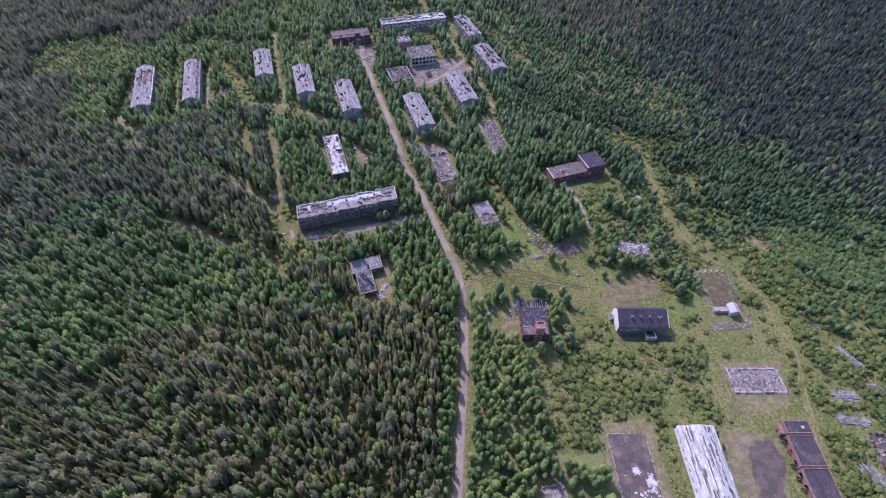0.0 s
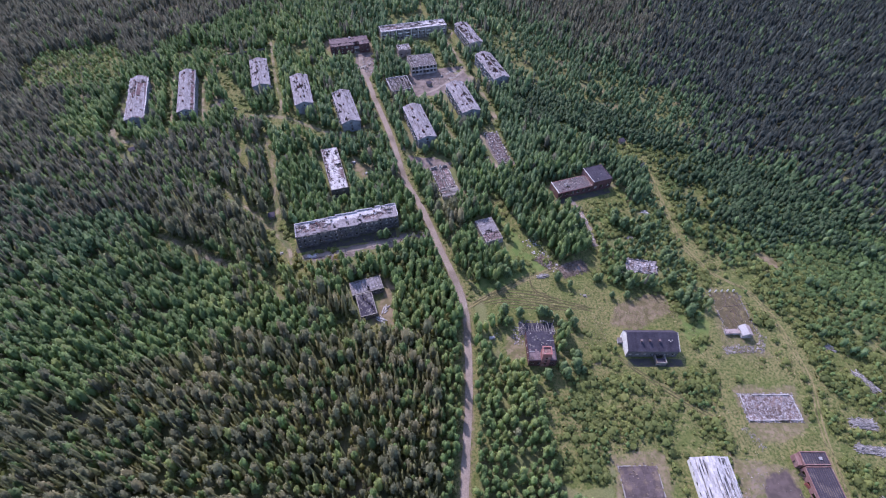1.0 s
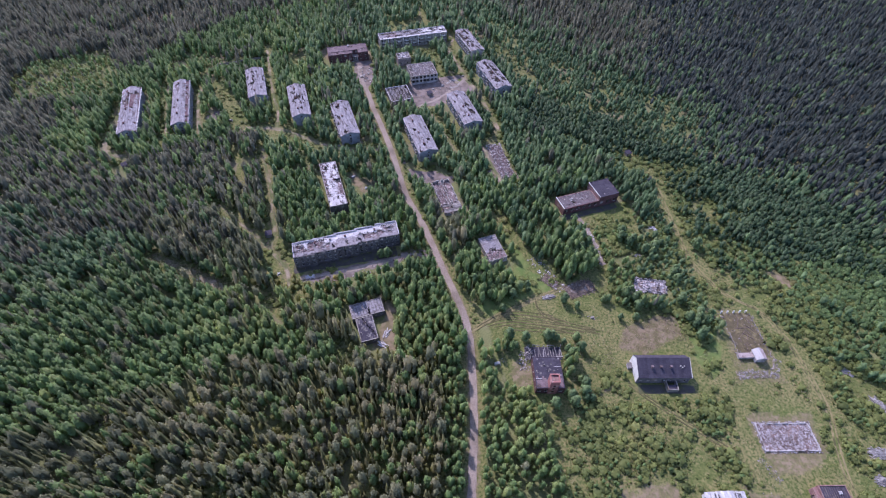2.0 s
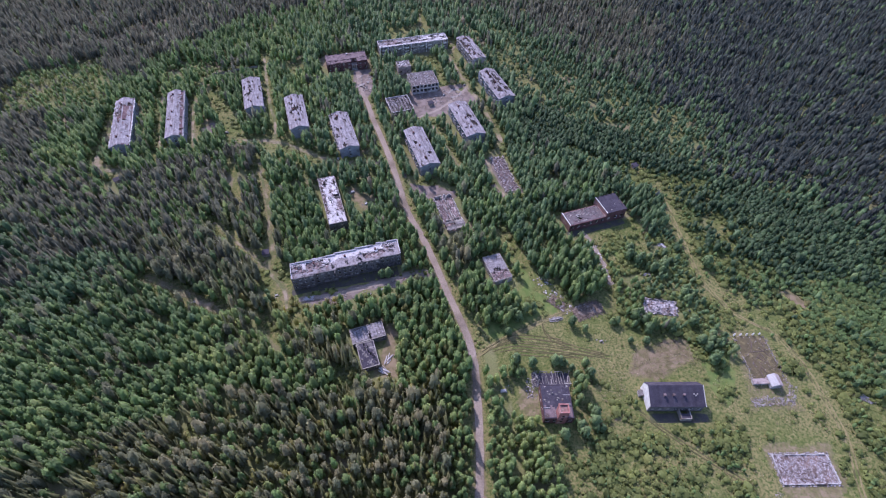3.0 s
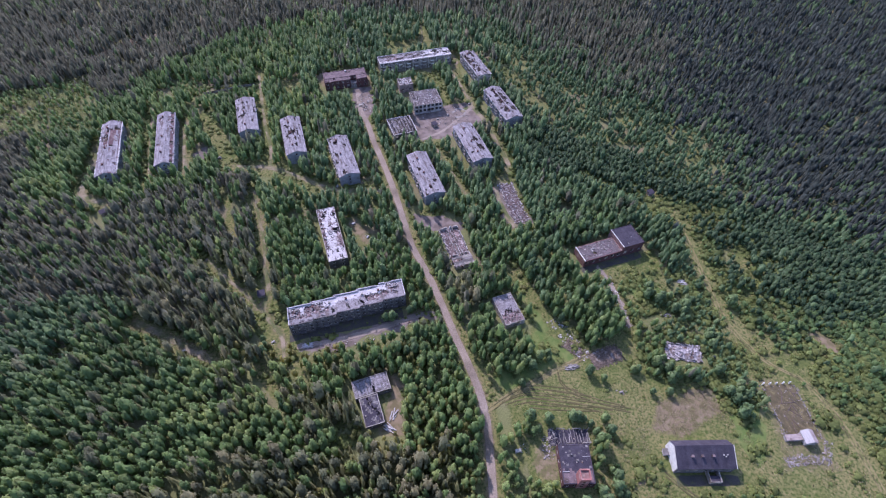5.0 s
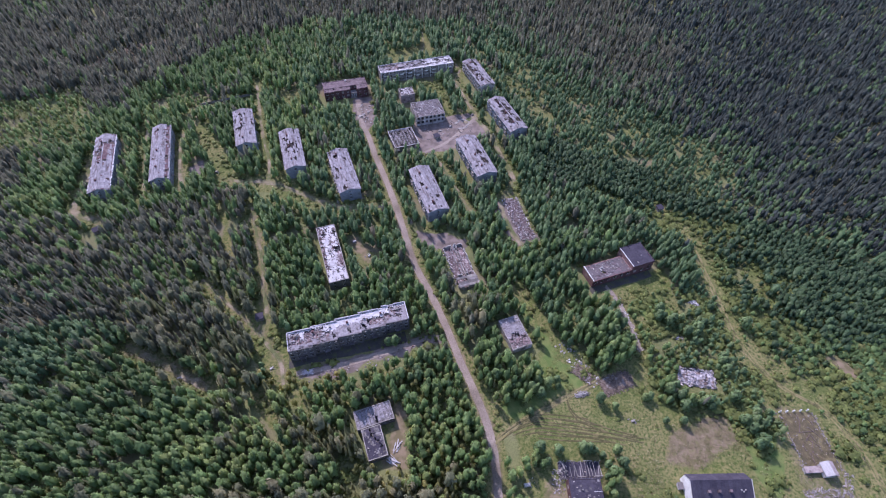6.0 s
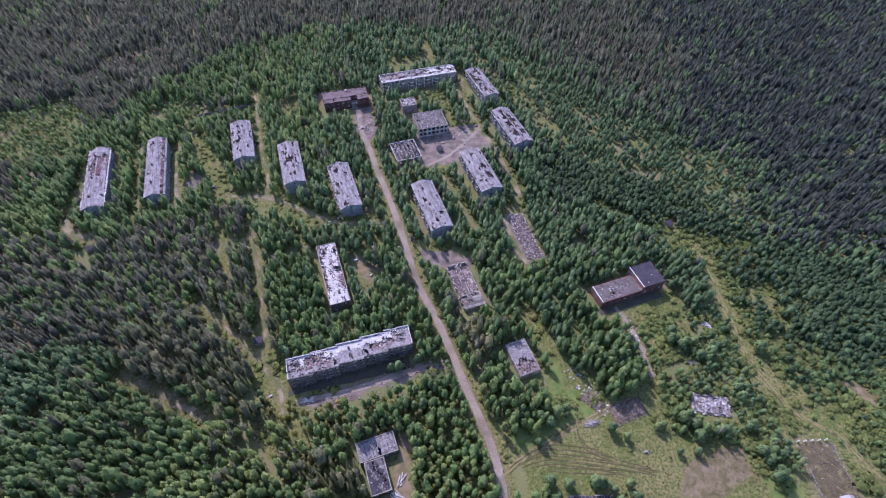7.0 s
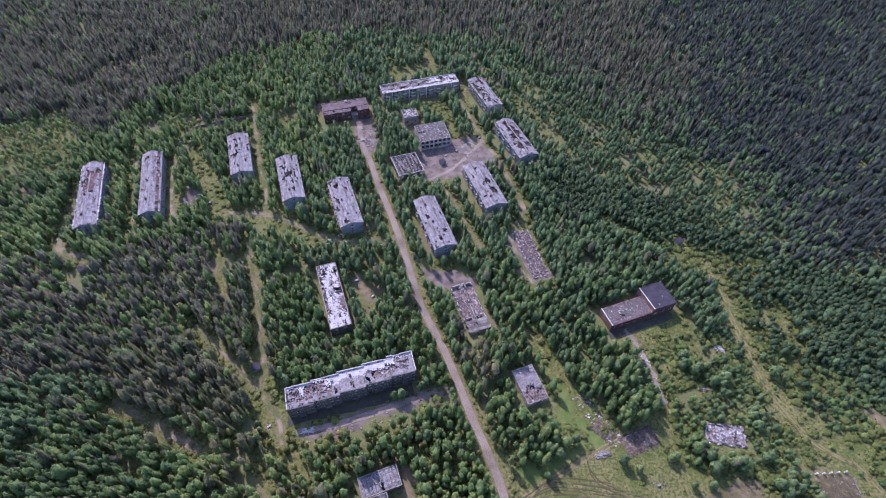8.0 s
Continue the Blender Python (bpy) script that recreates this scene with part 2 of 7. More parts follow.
# ---- mesh making ----
class Geo:
    """Collects boxes and polygons for one mesh."""

    def __init__(self):
        self.v, self.f, self.k = [], [], []

    def hexa(self, pts, slot=0):
        o = len(self.v)
        self.v += [tuple(p) for p in pts]
        for q in ((0, 3, 2, 1), (4, 5, 6, 7), (0, 1, 5, 4), (1, 2, 6, 5), (2, 3, 7, 6), (3, 0, 4, 7)):
            self.f.append(tuple(o + i for i in q))
            self.k.append(slot)

    def box(self, x0, y0, z0, x1, y1, z1, slot=0):
        self.hexa([(x0, y0, z0), (x1, y0, z0), (x1, y1, z0), (x0, y1, z0), (x0, y0, z1), (x1, y0, z1), (x1, y1, z1), (x0, y1, z1)], slot)

    def rbox(self, m, sx, sy, sz, slot=0):
        self.hexa([m @ Vector((a * sx / 2, b * sy / 2, c * sz / 2)) for c in (-1, 1) for a, b in ((-1, -1), (1, -1), (1, 1), (-1, 1))], slot)

    def bar(self, p, q, t, slot=0):
        """A square bar from p to q."""
        p, q = Vector(p), Vector(q)
        m = Matrix.Translation((p + q) / 2) @ (q - p).to_track_quat("X", "Z").to_matrix().to_4x4()
        self.rbox(m, (q - p).length, t, t, slot)

    def poly(self, pts, slot=0):
        o = len(self.v)
        self.v += [tuple(p) for p in pts]
        self.f.append(tuple(range(o, o + len(pts))))
        self.k.append(slot)

    def prism(self, pts, d, slot=0):
        """A polygon drawn out along d into a solid."""
        n, o = len(pts), len(self.v)
        self.v += [tuple(p) for p in pts] + [tuple(Vector(p) + Vector(d)) for p in pts]
        self.f += [tuple(o + i for i in reversed(range(n))), tuple(o + n + i for i in range(n))]
        self.f += [(o + i, o + (i + 1) % n, o + n + (i + 1) % n, o + n + i) for i in range(n)]
        self.k += [slot] * (n + 2)

    def mesh(self, name, *mats):
        me = bpy.data.meshes.new(name)
        me.from_pydata(self.v, [], self.f)
        for m in mats:
            me.materials.append(m)
        if len(mats) > 1:
            me.polygons.foreach_set("material_index", self.k)
        return me


def part(name, geo, material, parent, label="", at=None):
    """Links a Geo, or a ready mesh, as one mesh object under a thing or part."""
    me = geo if isinstance(geo, bpy.types.Mesh) else geo.mesh(name, material)
    ob = new(name, me)
    ob.parent = parent
    if at is not None:
        ob.matrix_basis = at
    return tagged(ob, label)


def thing(name, label, category, x, y, rz=0.0, z=0.0, group=""):
    ob = new(name)
    ob.empty_display_size = 1.0
    ob.matrix_basis = pose(x, y, z, 0, 0, rz)
    return tagged(ob, label, category, group)


def single(name, geo, mats, label, category="", x=0, y=0, rz=0, z=0, group="", kind=""):
    """A thing of one mesh."""
    ob = new(name, geo.mesh(name, *mats))
    ob.matrix_basis = pose(x, y, z, 0, 0, rz)
    return tagged(ob, label, category, group, kind)


rng = np.random.default_rng(7)


def rubble(geo, n, x0, y0, x1, y1, z=0.0, small=0.2, large=0.9, flat=0.45, slot=0, heap=0.0, lie=0.35):
    for _ in range(n):
        x, y = rng.uniform(x0, x1), rng.uniform(y0, y1)
        s = small + (large - small) * rng.random() ** 2.5
        u, v = abs(2 * (x - x0) / (x1 - x0) - 1), abs(2 * (y - y0) / (y1 - y0) - 1)
        up = heap * max(0.0, 1 - max(u, v)) * rng.random()
        m = Matrix.Translation((x, y, z + up + s * flat * 0.3)) @ Euler((rng.normal(0, lie), rng.normal(0, lie), rng.uniform(0, 6.3))).to_matrix().to_4x4()
        geo.rbox(m, s * rng.uniform(0.7, 1.6), s, s * flat * rng.uniform(0.5, 1.2), slot)


# ---- plan of lanes and open ground (metres) ----
ROAD = [(-73, 414), (-69, 393), (-62.5, 377), (-56, 356), (-49, 337), (-40, 310), (-34, 289), (-27, 265), (-18.3, 246), (-10.2, 225.6),
        (-3.7, 207), (1.9, 193), (6.3, 180), (9, 167.6), (10, 150.7), (10, 122.5), (8.2, 93), (6.6, 65), (5, 30), (4, -40)]
SANDY = {  # name: (width, points)
    "west_lane": (6.0, [(-46, 310), (-62, 308), (-75, 309), (-85, 313), (-99, 320), (-113, 327), (-125, 330), (-142, 330)]),
    "north_lane": (5.0, [(-120, 327), (-124, 348), (-135, 379), (-148, 422), (-153, 442)]),
    "west_track": (5.2, [(-126, 309), (-117, 284), (-110, 266), (-106, 249), (-101, 234), (-100, 220), (-89, 207), (-85, 195)]),
    "south_track": (4.2, [(-139, 254), (-123, 240), (-109, 228), (-100, 219)]),
    "east_lane": (5.5, [(4, 392), (11.6, 398.7), (22, 376), (27.6, 354.5), (32.8, 337), (31.6, 326), (23.8, 314.6), (24.4, 304), (29, 288), (33, 280)]),
    "top_lane": (5.4, [(-0.9, 470), (2.2, 460), (-2.8, 448), (3.9, 427), (10.8, 405), (11.6, 399)]),
    "house_lane": (3.6, [(-20.3, 364), (-13.3, 349), (-5.1, 330), (1, 314), (6.8, 302)]),
    "north_exit": (3.0, [(-29, 520), (-27, 498), (-30, 481)]),
    "block_lane": (5.4, [(-188, 376), (-184, 357), (-178, 338), (-170, 320)]),
    "far_block_lane": (4.2, [(-219, 396), (-205, 352), (-191, 311)]),
    "foot_path": (7.0, [(-238, 350), (-231, 326), (-231, 315), (-228, 302), (-211, 295)]),
    "eastern_track": (5.0, [(130, 286), (131, 268), (132, 244), (134, 217), (144, 196), (159, 184), (166, 168), (169, 145), (169, 130), (164, 107), (160, 70)]),
    "rubble_path": (4.2, [(75, 252), (78, 245), (82, 230), (84, 213)]),
    "scar": (6.5, [(-162, 213), (-149, 208), (-132, 200), (-118, 193)]),
}
LANE_WIDTH = {"scar": 3.2, "foot_path": 3.4, "east_lane": 2.9, "top_lane": 1.9, "block_lane": 2.4, "west_lane": 2.3, "north_lane": 1.9, "house_lane": 1.5}
GRASSY = {
    "green_band": (7, [(-178, 385), (-158, 353), (-147, 332)]),
    "faint": (3, [(-141, 303), (-134, 284), (-129, 273)]),
    "edge": (6, [(79, 326), (96, 313), (113, 297), (130, 286)]),
    "block_path": (7, [(-148, 331), (-128, 329), (-118, 325), (-109, 319), (-98, 314), (-84, 309)]),
    "side_path": (7, [(-175, 377), (-163, 361), (-153, 346), (-144, 330)]),
    "track_meadow": (9, [(130, 262), (132, 246), (134, 217), (139, 204), (150, 194), (163, 188)]),
    "corridor": (8, [(28, 248), (34, 232), (41, 217), (46, 202)]),
    "fence_strip": (6, [(-188, 404), (-170, 412), (-150, 420)]),
    "verge": (5, [(-60, 370), (-34, 289), (-10, 225), (2, 193)]),
}
TRACKS = {
    "crossing": [(7, 167), (12, 171), (21, 177), (30, 182), (44, 189.5), (58, 196), (70, 202)],
    "loop": [(13, 171), (20, 176), (27, 179), (37, 178.5), (48, 177), (58, 175.5)],
    "second_loop": [(18, 173), (27, 176), (37, 175.6), (48, 174), (60, 172.4), (74, 170)],
    "third_loop": [(29, 172), (39, 171), (49, 170.6), (60, 170.4)],
    "fourth_loop": [(22, 173), (31, 174.6), (42, 173.4), (54, 171.6), (66, 169)],
    "fifth_loop": [(24, 179), (33, 180.6), (43, 179.8), (52, 178.6)],
    "turn": [(44, 189), (44.5, 184), (47, 180), (53, 177), (61, 174), (72, 171)],
    "diagonal": [(82, 143), (94, 132), (107, 122), (122, 111)],
}
MEADOWS = {
    "meadow": [(13, 184), (29, 184), (37, 216), (48, 214), (63, 198), (83, 211), (85, 186), (118, 183), (121, 161), (156, 177), (177, 156), (174, 130),
               (177, 113), (163, 69), (160, 40), (60, 40), (71, 85), (69, 100), (105, 106), (98, 128), (62, 139), (62, 159), (51, 168), (22, 170)],
    "low_meadow": [(42, 126), (61, 152), (84, 149), (127, 135), (124, 101), (102, 95), (69, 102), (66, 85), (47, 87)],
    "right_grass": [(134, 217), (146, 205), (163, 188), (183, 156), (212, 131), (190, 69), (190, 40), (158, 40), (167, 113), (157, 155), (139, 180), (129, 200)],
    "block_grass": [(-101, 209), (-98, 228), (-86, 217), (-78, 199), (-73, 185), (-84, 193), (-94, 201)],
    "wedge": [(-97, 190), (-90, 189), (-81, 173), (-85, 175)],
    "bog": [(-341, 402), (-274, 430), (-248, 384), (-256, 355), (-312, 348)],
    "kiosk_grass": [(-47, 437), (-31, 447), (-14, 441), (-10, 428), (-6, 412), (-4, 402), (-9, 404), (-14, 425), (-30, 439)],
    "west_meadow": [(-131, 425), (-119, 429), (-113, 419), (-122, 411)],
    "brick_yard": [(69, 249), (108, 262), (109, 243), (108, 221), (91, 221), (84, 240)],
    "top_clear": [(-56, 477), (-25, 496), (-16, 486), (-51, 467)],
}
LAWNS = [[(14, 186), (30, 198), (37, 214), (48, 204), (52, 195), (34, 187), (20, 180)], [(118, 176), (130, 182), (134, 160), (124, 148), (118, 158)],
         [(28, 240), (34, 232), (44, 212), (38, 208)], [(86, 240), (104, 248), (106, 226), (94, 224)]]
BARE = {
    "road_fork": [(-31, 298), (-23, 288), (-11, 289), (0, 281), (-11, 276), (-22, 280)],
    "plaza": [(-79, 419), (-64, 421), (-59, 391), (-66, 383), (-74, 398)],
    "schoolyard": [(-32, 391), (-9, 400), (11, 405), (21, 378), (4, 374), (-10, 360), (-26, 358), (-31, 372)],
    "block_yard": [(-80, 200), (-61, 206.5), (-42, 213), (-20, 220), (-14, 218), (-38, 210), (-59, 202), (-78, 197)],
    "foundation": [(20, 313), (30, 317), (42, 285), (30, 279)],
    "hut_yard": [(-33, 185), (-28, 182), (-27, 160), (-37, 158)],
    "white_yard": [(-65, 286), (-60, 285), (-50, 267), (-55, 264), (-61, 275)],
    "red_ground": [(-107, 439), (-98, 419), (-64, 420), (-65, 436), (-70, 445)],
    "lilac_patch": [(-172, 337), (-164, 336), (-162, 344), (-168, 348), (-174, 344)],
    "ruin_ground": [(-17, 282), (1, 284), (2, 277), (-11, 273)],
    "bare_brown": [(86, 176), (111, 180), (115, 169), (94, 158), (83, 163)],
    "works_yard": [(119, 97), (133, 96), (144, 92), (141, 72), (139, 50), (118, 50)],
    "scar_patch": [(172, 208), (178, 213), (184, 203), (182, 197), (175, 203)],
    "slab_margin": [(68, 98), (91, 99), (93, 72), (92, 48), (67, 48)],
    "pad_ground": [(131, 129), (161, 131), (159, 111), (148, 102), (134, 105)],
    "strip_ground": [(138, 184), (156, 184), (157, 145), (132, 144)],
}
WOODS = {
    "birch": [(-264, 294), (-280, 372), (-242, 401), (-231, 433), (-178, 495), (-120, 531), (-6, 534), (49, 508), (64, 371), (54, 292), (83, 234), (83, 207),
              (32, 174), (5, 174), (7, 234), (-23, 259), (-92, 234), (-116, 280), (-130, 316), (-173, 300), (-215, 288)],
    "birch_east": [(50, 340), (83, 309), (126, 285), (133, 227), (110, 225), (83, 234), (54, 292)],
    "birch_mid": [(-106, 264), (-27, 285), (13, 184), (7, 151), (-25, 157), (-68, 170), (-89, 184), (-83, 201), (-97, 238)],
    "birch_left": [(-240, 188), (-203, 222), (-178, 226), (-156, 212), (-102, 188), (-54, 159), (-50, 149), (-103, 147), (-153, 121), (-195, 103)],
    "young": [(49, 391), (81, 359), (129, 339), (178, 294), (230, 261), (263, 222), (290, 180), (240, 120), (212, 131), (183, 156), (159, 184), (143, 204), (133, 227), (126, 285),
              (83, 309), (53, 335)],
    "scrub": [(78, 250), (133, 252), (137, 218), (152, 200), (124, 161), (112, 183), (85, 186), (83, 211)],
    "slope": [(26, 525), (68, 472), (104, 426), (151, 387), (185, 348), (165, 310), (129, 335), (81, 355), (60, 371), (48, 440)],
    "glade": [(-220, 411), (-205, 433), (-176, 413), (-189, 397), (-210, 396)],
    "dead": [(-290, 452), (-280, 446), (-262, 466), (-236, 492), (-240, 500), (-270, 482)],
    "road_left": [(-5, 157), (8, 157), (7, 108), (6, 40), (-3, 40), (-2, 108)],
    "road_right": [(15, 158), (33, 151), (47, 123), (53, 94), (60, 40), (10, 40), (12, 109)],
}


def inside(P, poly):
    """Which of the points P lie in the polygon."""
    x, y = P[:, 0], P[:, 1]
    hit = np.zeros(len(P), bool)
    for (ax, ay), (bx, by) in zip(poly, poly[1:] + poly[:1]):
        c = (ay > y) != (by > y)
        hit ^= c & (x < (bx - ax) * (y - ay) / ((by - ay) or 1e-9) + ax)
    return hit


def off_line(P, line):
    """How far the points P lie from a line of points."""
    best = np.full(len(P), 1e9)
    for a, b in zip(line, line[1:]):
        a, d = np.array(a, float), np.subtract(b, a)
        s = np.clip(((P - a) @ d) / (d @ d), 0, 1)
        best = np.minimum(best, np.hypot(*(P - a - s[:, None] * d).T))
    return best


def off_poly(P, poly):
    """Distance to a polygon's edge, negative inside."""
    d = off_line(P, poly + poly[:1])
    return np.where(inside(P, poly), -d, d)


def wave(P, s, seed=0.0):
    """A smooth random field of about -1 to 1 with features of s metres."""
    x, y = P[:, 0] / s + seed * 3.1, P[:, 1] / s - seed * 1.7
    return (np.sin(1.9 * x + 1.3 * np.sin(1.1 * y + seed)) + np.sin(2.3 * y + 1.7 * np.sin(0.9 * x - seed)) + np.sin(1.3 * (x + y) + 2 * np.sin(0.7 * (x - y)))) / 3


def smooth_line(pts, step):
    """Points along a Catmull-Rom curve through pts."""
    out = []
    pts = [Vector((*p, 0)) for p in pts]
    for i in range(len(pts) - 1):
        p0, p1, p2, p3 = pts[max(i - 1, 0)], pts[i], pts[i + 1], pts[min(i + 2, len(pts) - 1)]
        n = max(1, int((p2 - p1).length / step))
        for k in range(n):
            t = k / n
            out.append(0.5 * (2 * p1 + (p2 - p0) * t + (2 * p0 - 5 * p1 + 4 * p2 - p3) * t * t + (3 * p1 - p0 - 3 * p2 + p3) * t ** 3))
    return out + [pts[-1]]


# ---- ground: one sheet, fine within the village ----
def ground_sheet():
    xs = np.concatenate([np.linspace(-3000, -500, 9), np.arange(-480, -262, 12), np.arange(-260, 214, 1.9), np.arange(216, 480, 12), np.linspace(500, 3000, 9)])
    ys = np.concatenate([np.linspace(-2600, 0, 9), np.arange(12, 50, 6), np.arange(52, 480, 1.9), np.arange(484, 700, 12), np.linspace(740, 3600, 9)])
    X, Y = np.meshgrid(xs, ys)
    P = np.c_[X.ravel(), Y.ravel()]
    n1, n2 = wave(P, 9, 1), wave(P, 3.1, 2)
    dirt, grass, stone = np.zeros(len(P)), np.zeros(len(P)), np.zeros(len(P))
    for w, line in SANDY.values():
        grass = np.maximum(grass, 0.95 * np.clip(1.5 - (off_line(P, line) - w / 2 + n1) / 3.0, 0, 1))
        dirt = np.maximum(dirt, (0.22 if w == 5.0 else 0.42) * np.clip(0.8 - (off_line(P, line) - w / 2 + 1.5 * n2) / 1.6, 0, 1))
    east = off_line(P, SANDY["eastern_track"][1])
    grass = np.maximum(grass, 0.75 * np.clip(1.3 - (east + 5 * n1) / 16, 0, 1))
    for w, line in GRASSY.values():
        grass = np.maximum(grass, np.clip(1.0 - (off_line(P, line) - w / 2 + 2 * n1) / 2.0, 0, 1))
    for key, poly in MEADOWS.items():
        grass = np.maximum(grass, (0.25 if key == "bog" else 1.0) * np.clip(0.9 - (off_poly(P, poly) + 2 * n1) / 4.0, 0, 1))
    for key, poly in BARE.items():
        d = np.clip(0.7 - (off_poly(P, poly) + 2.2 * n1 + 1.6 * n2) / 3.0, 0, 1)
        if key in ("bare_brown", "hut_yard", "red_ground", "white_yard", "scar_patch"):
            dirt = np.maximum(dirt, (0.52 if key == "bare_brown" else 0.62) * d)
        elif key in ("pad_ground", "strip_ground", "works_yard", "slab_margin"):
            if key == "works_yard":
                stone = np.maximum(stone, (0.15 + 0.25 * np.clip(n1, 0, 1)) * d)
            dirt = np.maximum(dirt, (0.4 if key == "strip_ground" else 0.5 if key in ("works_yard", "slab_margin") else 0.48) * d)
            grass = np.maximum(grass, 0.9 * d)
        else:
            stone = np.maximum(stone, (0.62 if key == "schoolyard" else 1.0) * d)
            dirt = np.maximum(dirt, 0.6 * d)
    dirt = np.maximum(dirt, 0.42 * np.clip(1.0 - (off_line(P, TRACKS["crossing"]) - 1.0 + 0.8 * n2) / 1.6, 0, 1))
    dirt = np.maximum(dirt, 0.5 * np.clip(0.8 - (np.hypot((P[:, 0] - 72) / 1.2, P[:, 1] - 140.5) - 2.2 + 1.5 * n1 + n2) / 2, 0, 1))
    oily = [(131, 91), (140, 91), (141, 81), (138, 68), (134, 50), (124, 50), (127, 68), (128, 81)]
    oil = (0.75 * np.clip(0.8 - (off_poly(P, oily) + 2 * n1 + 1.5 * n2) / 3, 0, 1))
    grass = np.maximum(grass, np.clip(1.3 - (off_line(P, ROAD) - 2.8 + n1) / 3.4, 0, 1))
    dirt = np.maximum(dirt, 0.5 * np.clip(0.8 - (np.hypot((P[:, 0] - 33.5) / 0.9, P[:, 1] - 147.5) - 6 + 2 * n1 + 1.5 * n2) / 3, 0, 1))
    dirt = np.maximum(dirt, 0.5 * np.clip(1.0 - (off_line(P, ROAD) - 2.6 + 0.9 * n2) / 1.4, 0, 1))
    grass = np.maximum(grass, 0.95 * np.clip(0.8 - (off_poly(P, [(20, 176), (64, 162), (66, 138), (54, 126), (34, 132), (24, 150)]) + 2 * n1) / 4, 0, 1))
    grass = np.maximum(grass, 0.8 * inside(P, WOODS["young"]) * np.clip(0.75 + n1, 0, 1))
    grass = np.maximum(grass, 0.5 * inside(P, WOODS["slope"]) * np.clip(0.8 + n1, 0, 1))
    for key in ("birch", "birch_mid", "scrub", "road_right"):
        grass = np.maximum(grass, 0.5 * inside(P, WOODS[key]) * np.clip(0.5 + n1, 0, 1))
    grass = np.maximum(grass, 0.55 * np.clip(wave(P, 34, 5) * 1.6 - 0.6, 0, 1))
    lawn = np.zeros(len(P))
    for poly in LAWNS:
        lawn = np.maximum(lawn, np.clip(0.42 - (off_poly(P, poly) + 2 * n1 + n2) / 4, 0, 1))
    Z = 0.05 * n1 + 0.02 * n2
    Z = Z * np.clip((off_line(P, ROAD) - 4) / 6, 0, 1) - 0.07
    far = np.hypot(P[:, 0], P[:, 1] - 280)
    Z += np.clip(far - 900, 0, None) ** 1.2 * 0.02
    nx, ny = len(xs), len(ys)
    i = (np.arange(ny - 1)[:, None] * nx + np.arange(nx - 1)).ravel()
    me = bpy.data.meshes.new("ground")
    me.from_pydata(np.c_[P, Z].tolist(), [], np.c_[i, i + 1, i + nx + 1, i + nx].tolist())
    a = me.attributes.new("cover", "FLOAT_COLOR", "POINT")
    a.data.foreach_set("color", np.c_[dirt, grass, stone, lawn].ravel().astype(np.float32))
    me.attributes.new("oil", "FLOAT", "POINT").data.foreach_set("value", oil.astype(np.float32))
    m = surface("forest ground", (0.150, 0.152, 0.066), (0.112, 0.124, 0.054), 0.08, 0.95, 20, (0.15, 0.13, 0.080), 0.03, 0.56, 0.4)
    n, l = m.node_tree.nodes, m.node_tree.links
    p = n["Principled BSDF"]
    base = p.inputs["Base Color"].links[0].from_socket
    at = n.new("ShaderNodeAttribute")
    at.attribute_name = "cover"
    sep = n.new("ShaderNodeSeparateColor")
    l.new(at.outputs["Color"], sep.inputs[0])
    co = n.new("ShaderNodeTexCoord")

    def noise_mix(scale, a, b, lo=0.4, hi=0.6):
        t = n.new("ShaderNodeTexNoise")
        t.inputs["Scale"].default_value, t.inputs["Detail"].default_value = scale, 6
        l.new(co.outputs["Object"], t.inputs["Vector"])
        r = n.new("ShaderNodeMapRange")
        r.inputs[1].default_value, r.inputs[2].default_value = lo, hi
        l.new(t.outputs[0], r.inputs[0])
        k = n.new("ShaderNodeMix")
        k.data_type = "RGBA"
        l.new(r.outputs[0], k.inputs[0])
        for s, v in ((k.inputs[6], a), (k.inputs[7], b)):
            if isinstance(v, tuple):
                s.default_value = (*v, 1)
            else:
                l.new(v, s)
        return k.outputs[2]

    green = noise_mix(0.045, (0.100, 0.112, 0.036), (0.164, 0.144, 0.064))
    green = noise_mix(0.35, green, (0.190, 0.168, 0.074), 0.47, 0.68)
    green = noise_mix(0.9, green, (0.058, 0.080, 0.022), 0.44, 0.62)
    fresh = noise_mix(0.3, (0.088, 0.128, 0.036), (0.128, 0.150, 0.050))
    soil = noise_mix(0.3, (0.195, 0.150, 0.102), (0.122, 0.102, 0.056))
    grey = noise_mix(0.22, (0.185, 0.148, 0.135), (0.118, 0.094, 0.083))

    def over(col, weight, top, scale):
        t = n.new("ShaderNodeTexNoise")
        t.inputs["Scale"].default_value, t.inputs["Detail"].default_value = scale, 8
        l.new(co.outputs["Object"], t.inputs["Vector"])
        s = n.new("ShaderNodeMath")
        s.operation = "MULTIPLY_ADD"
        l.new(weight, s.inputs[0])
        s.inputs[1].default_value = 1.25
        l.new(t.outputs[0], s.inputs[2])
        r = n.new("ShaderNodeMapRange")
        r.inputs[1].default_value, r.inputs[2].default_value = 0.85, 1.2
        l.new(s.outputs[0], r.inputs[0])
        k = n.new("ShaderNodeMix")
        k.data_type = "RGBA"
        l.new(r.outputs[0], k.inputs[0])
        l.new(col, k.inputs[6])
        l.new(top, k.inputs[7])
        return k.outputs[2]

    col = over(base, sep.outputs[1], green, 0.5)
    col = over(col, at.outputs["Alpha"], fresh, 0.4)
    col = over(col, sep.outputs[0], soil, 0.8)
    col = over(col, sep.outputs[2], grey, 0.7)
    spilt = n.new("ShaderNodeAttribute")
    spilt.attribute_name = "oil"
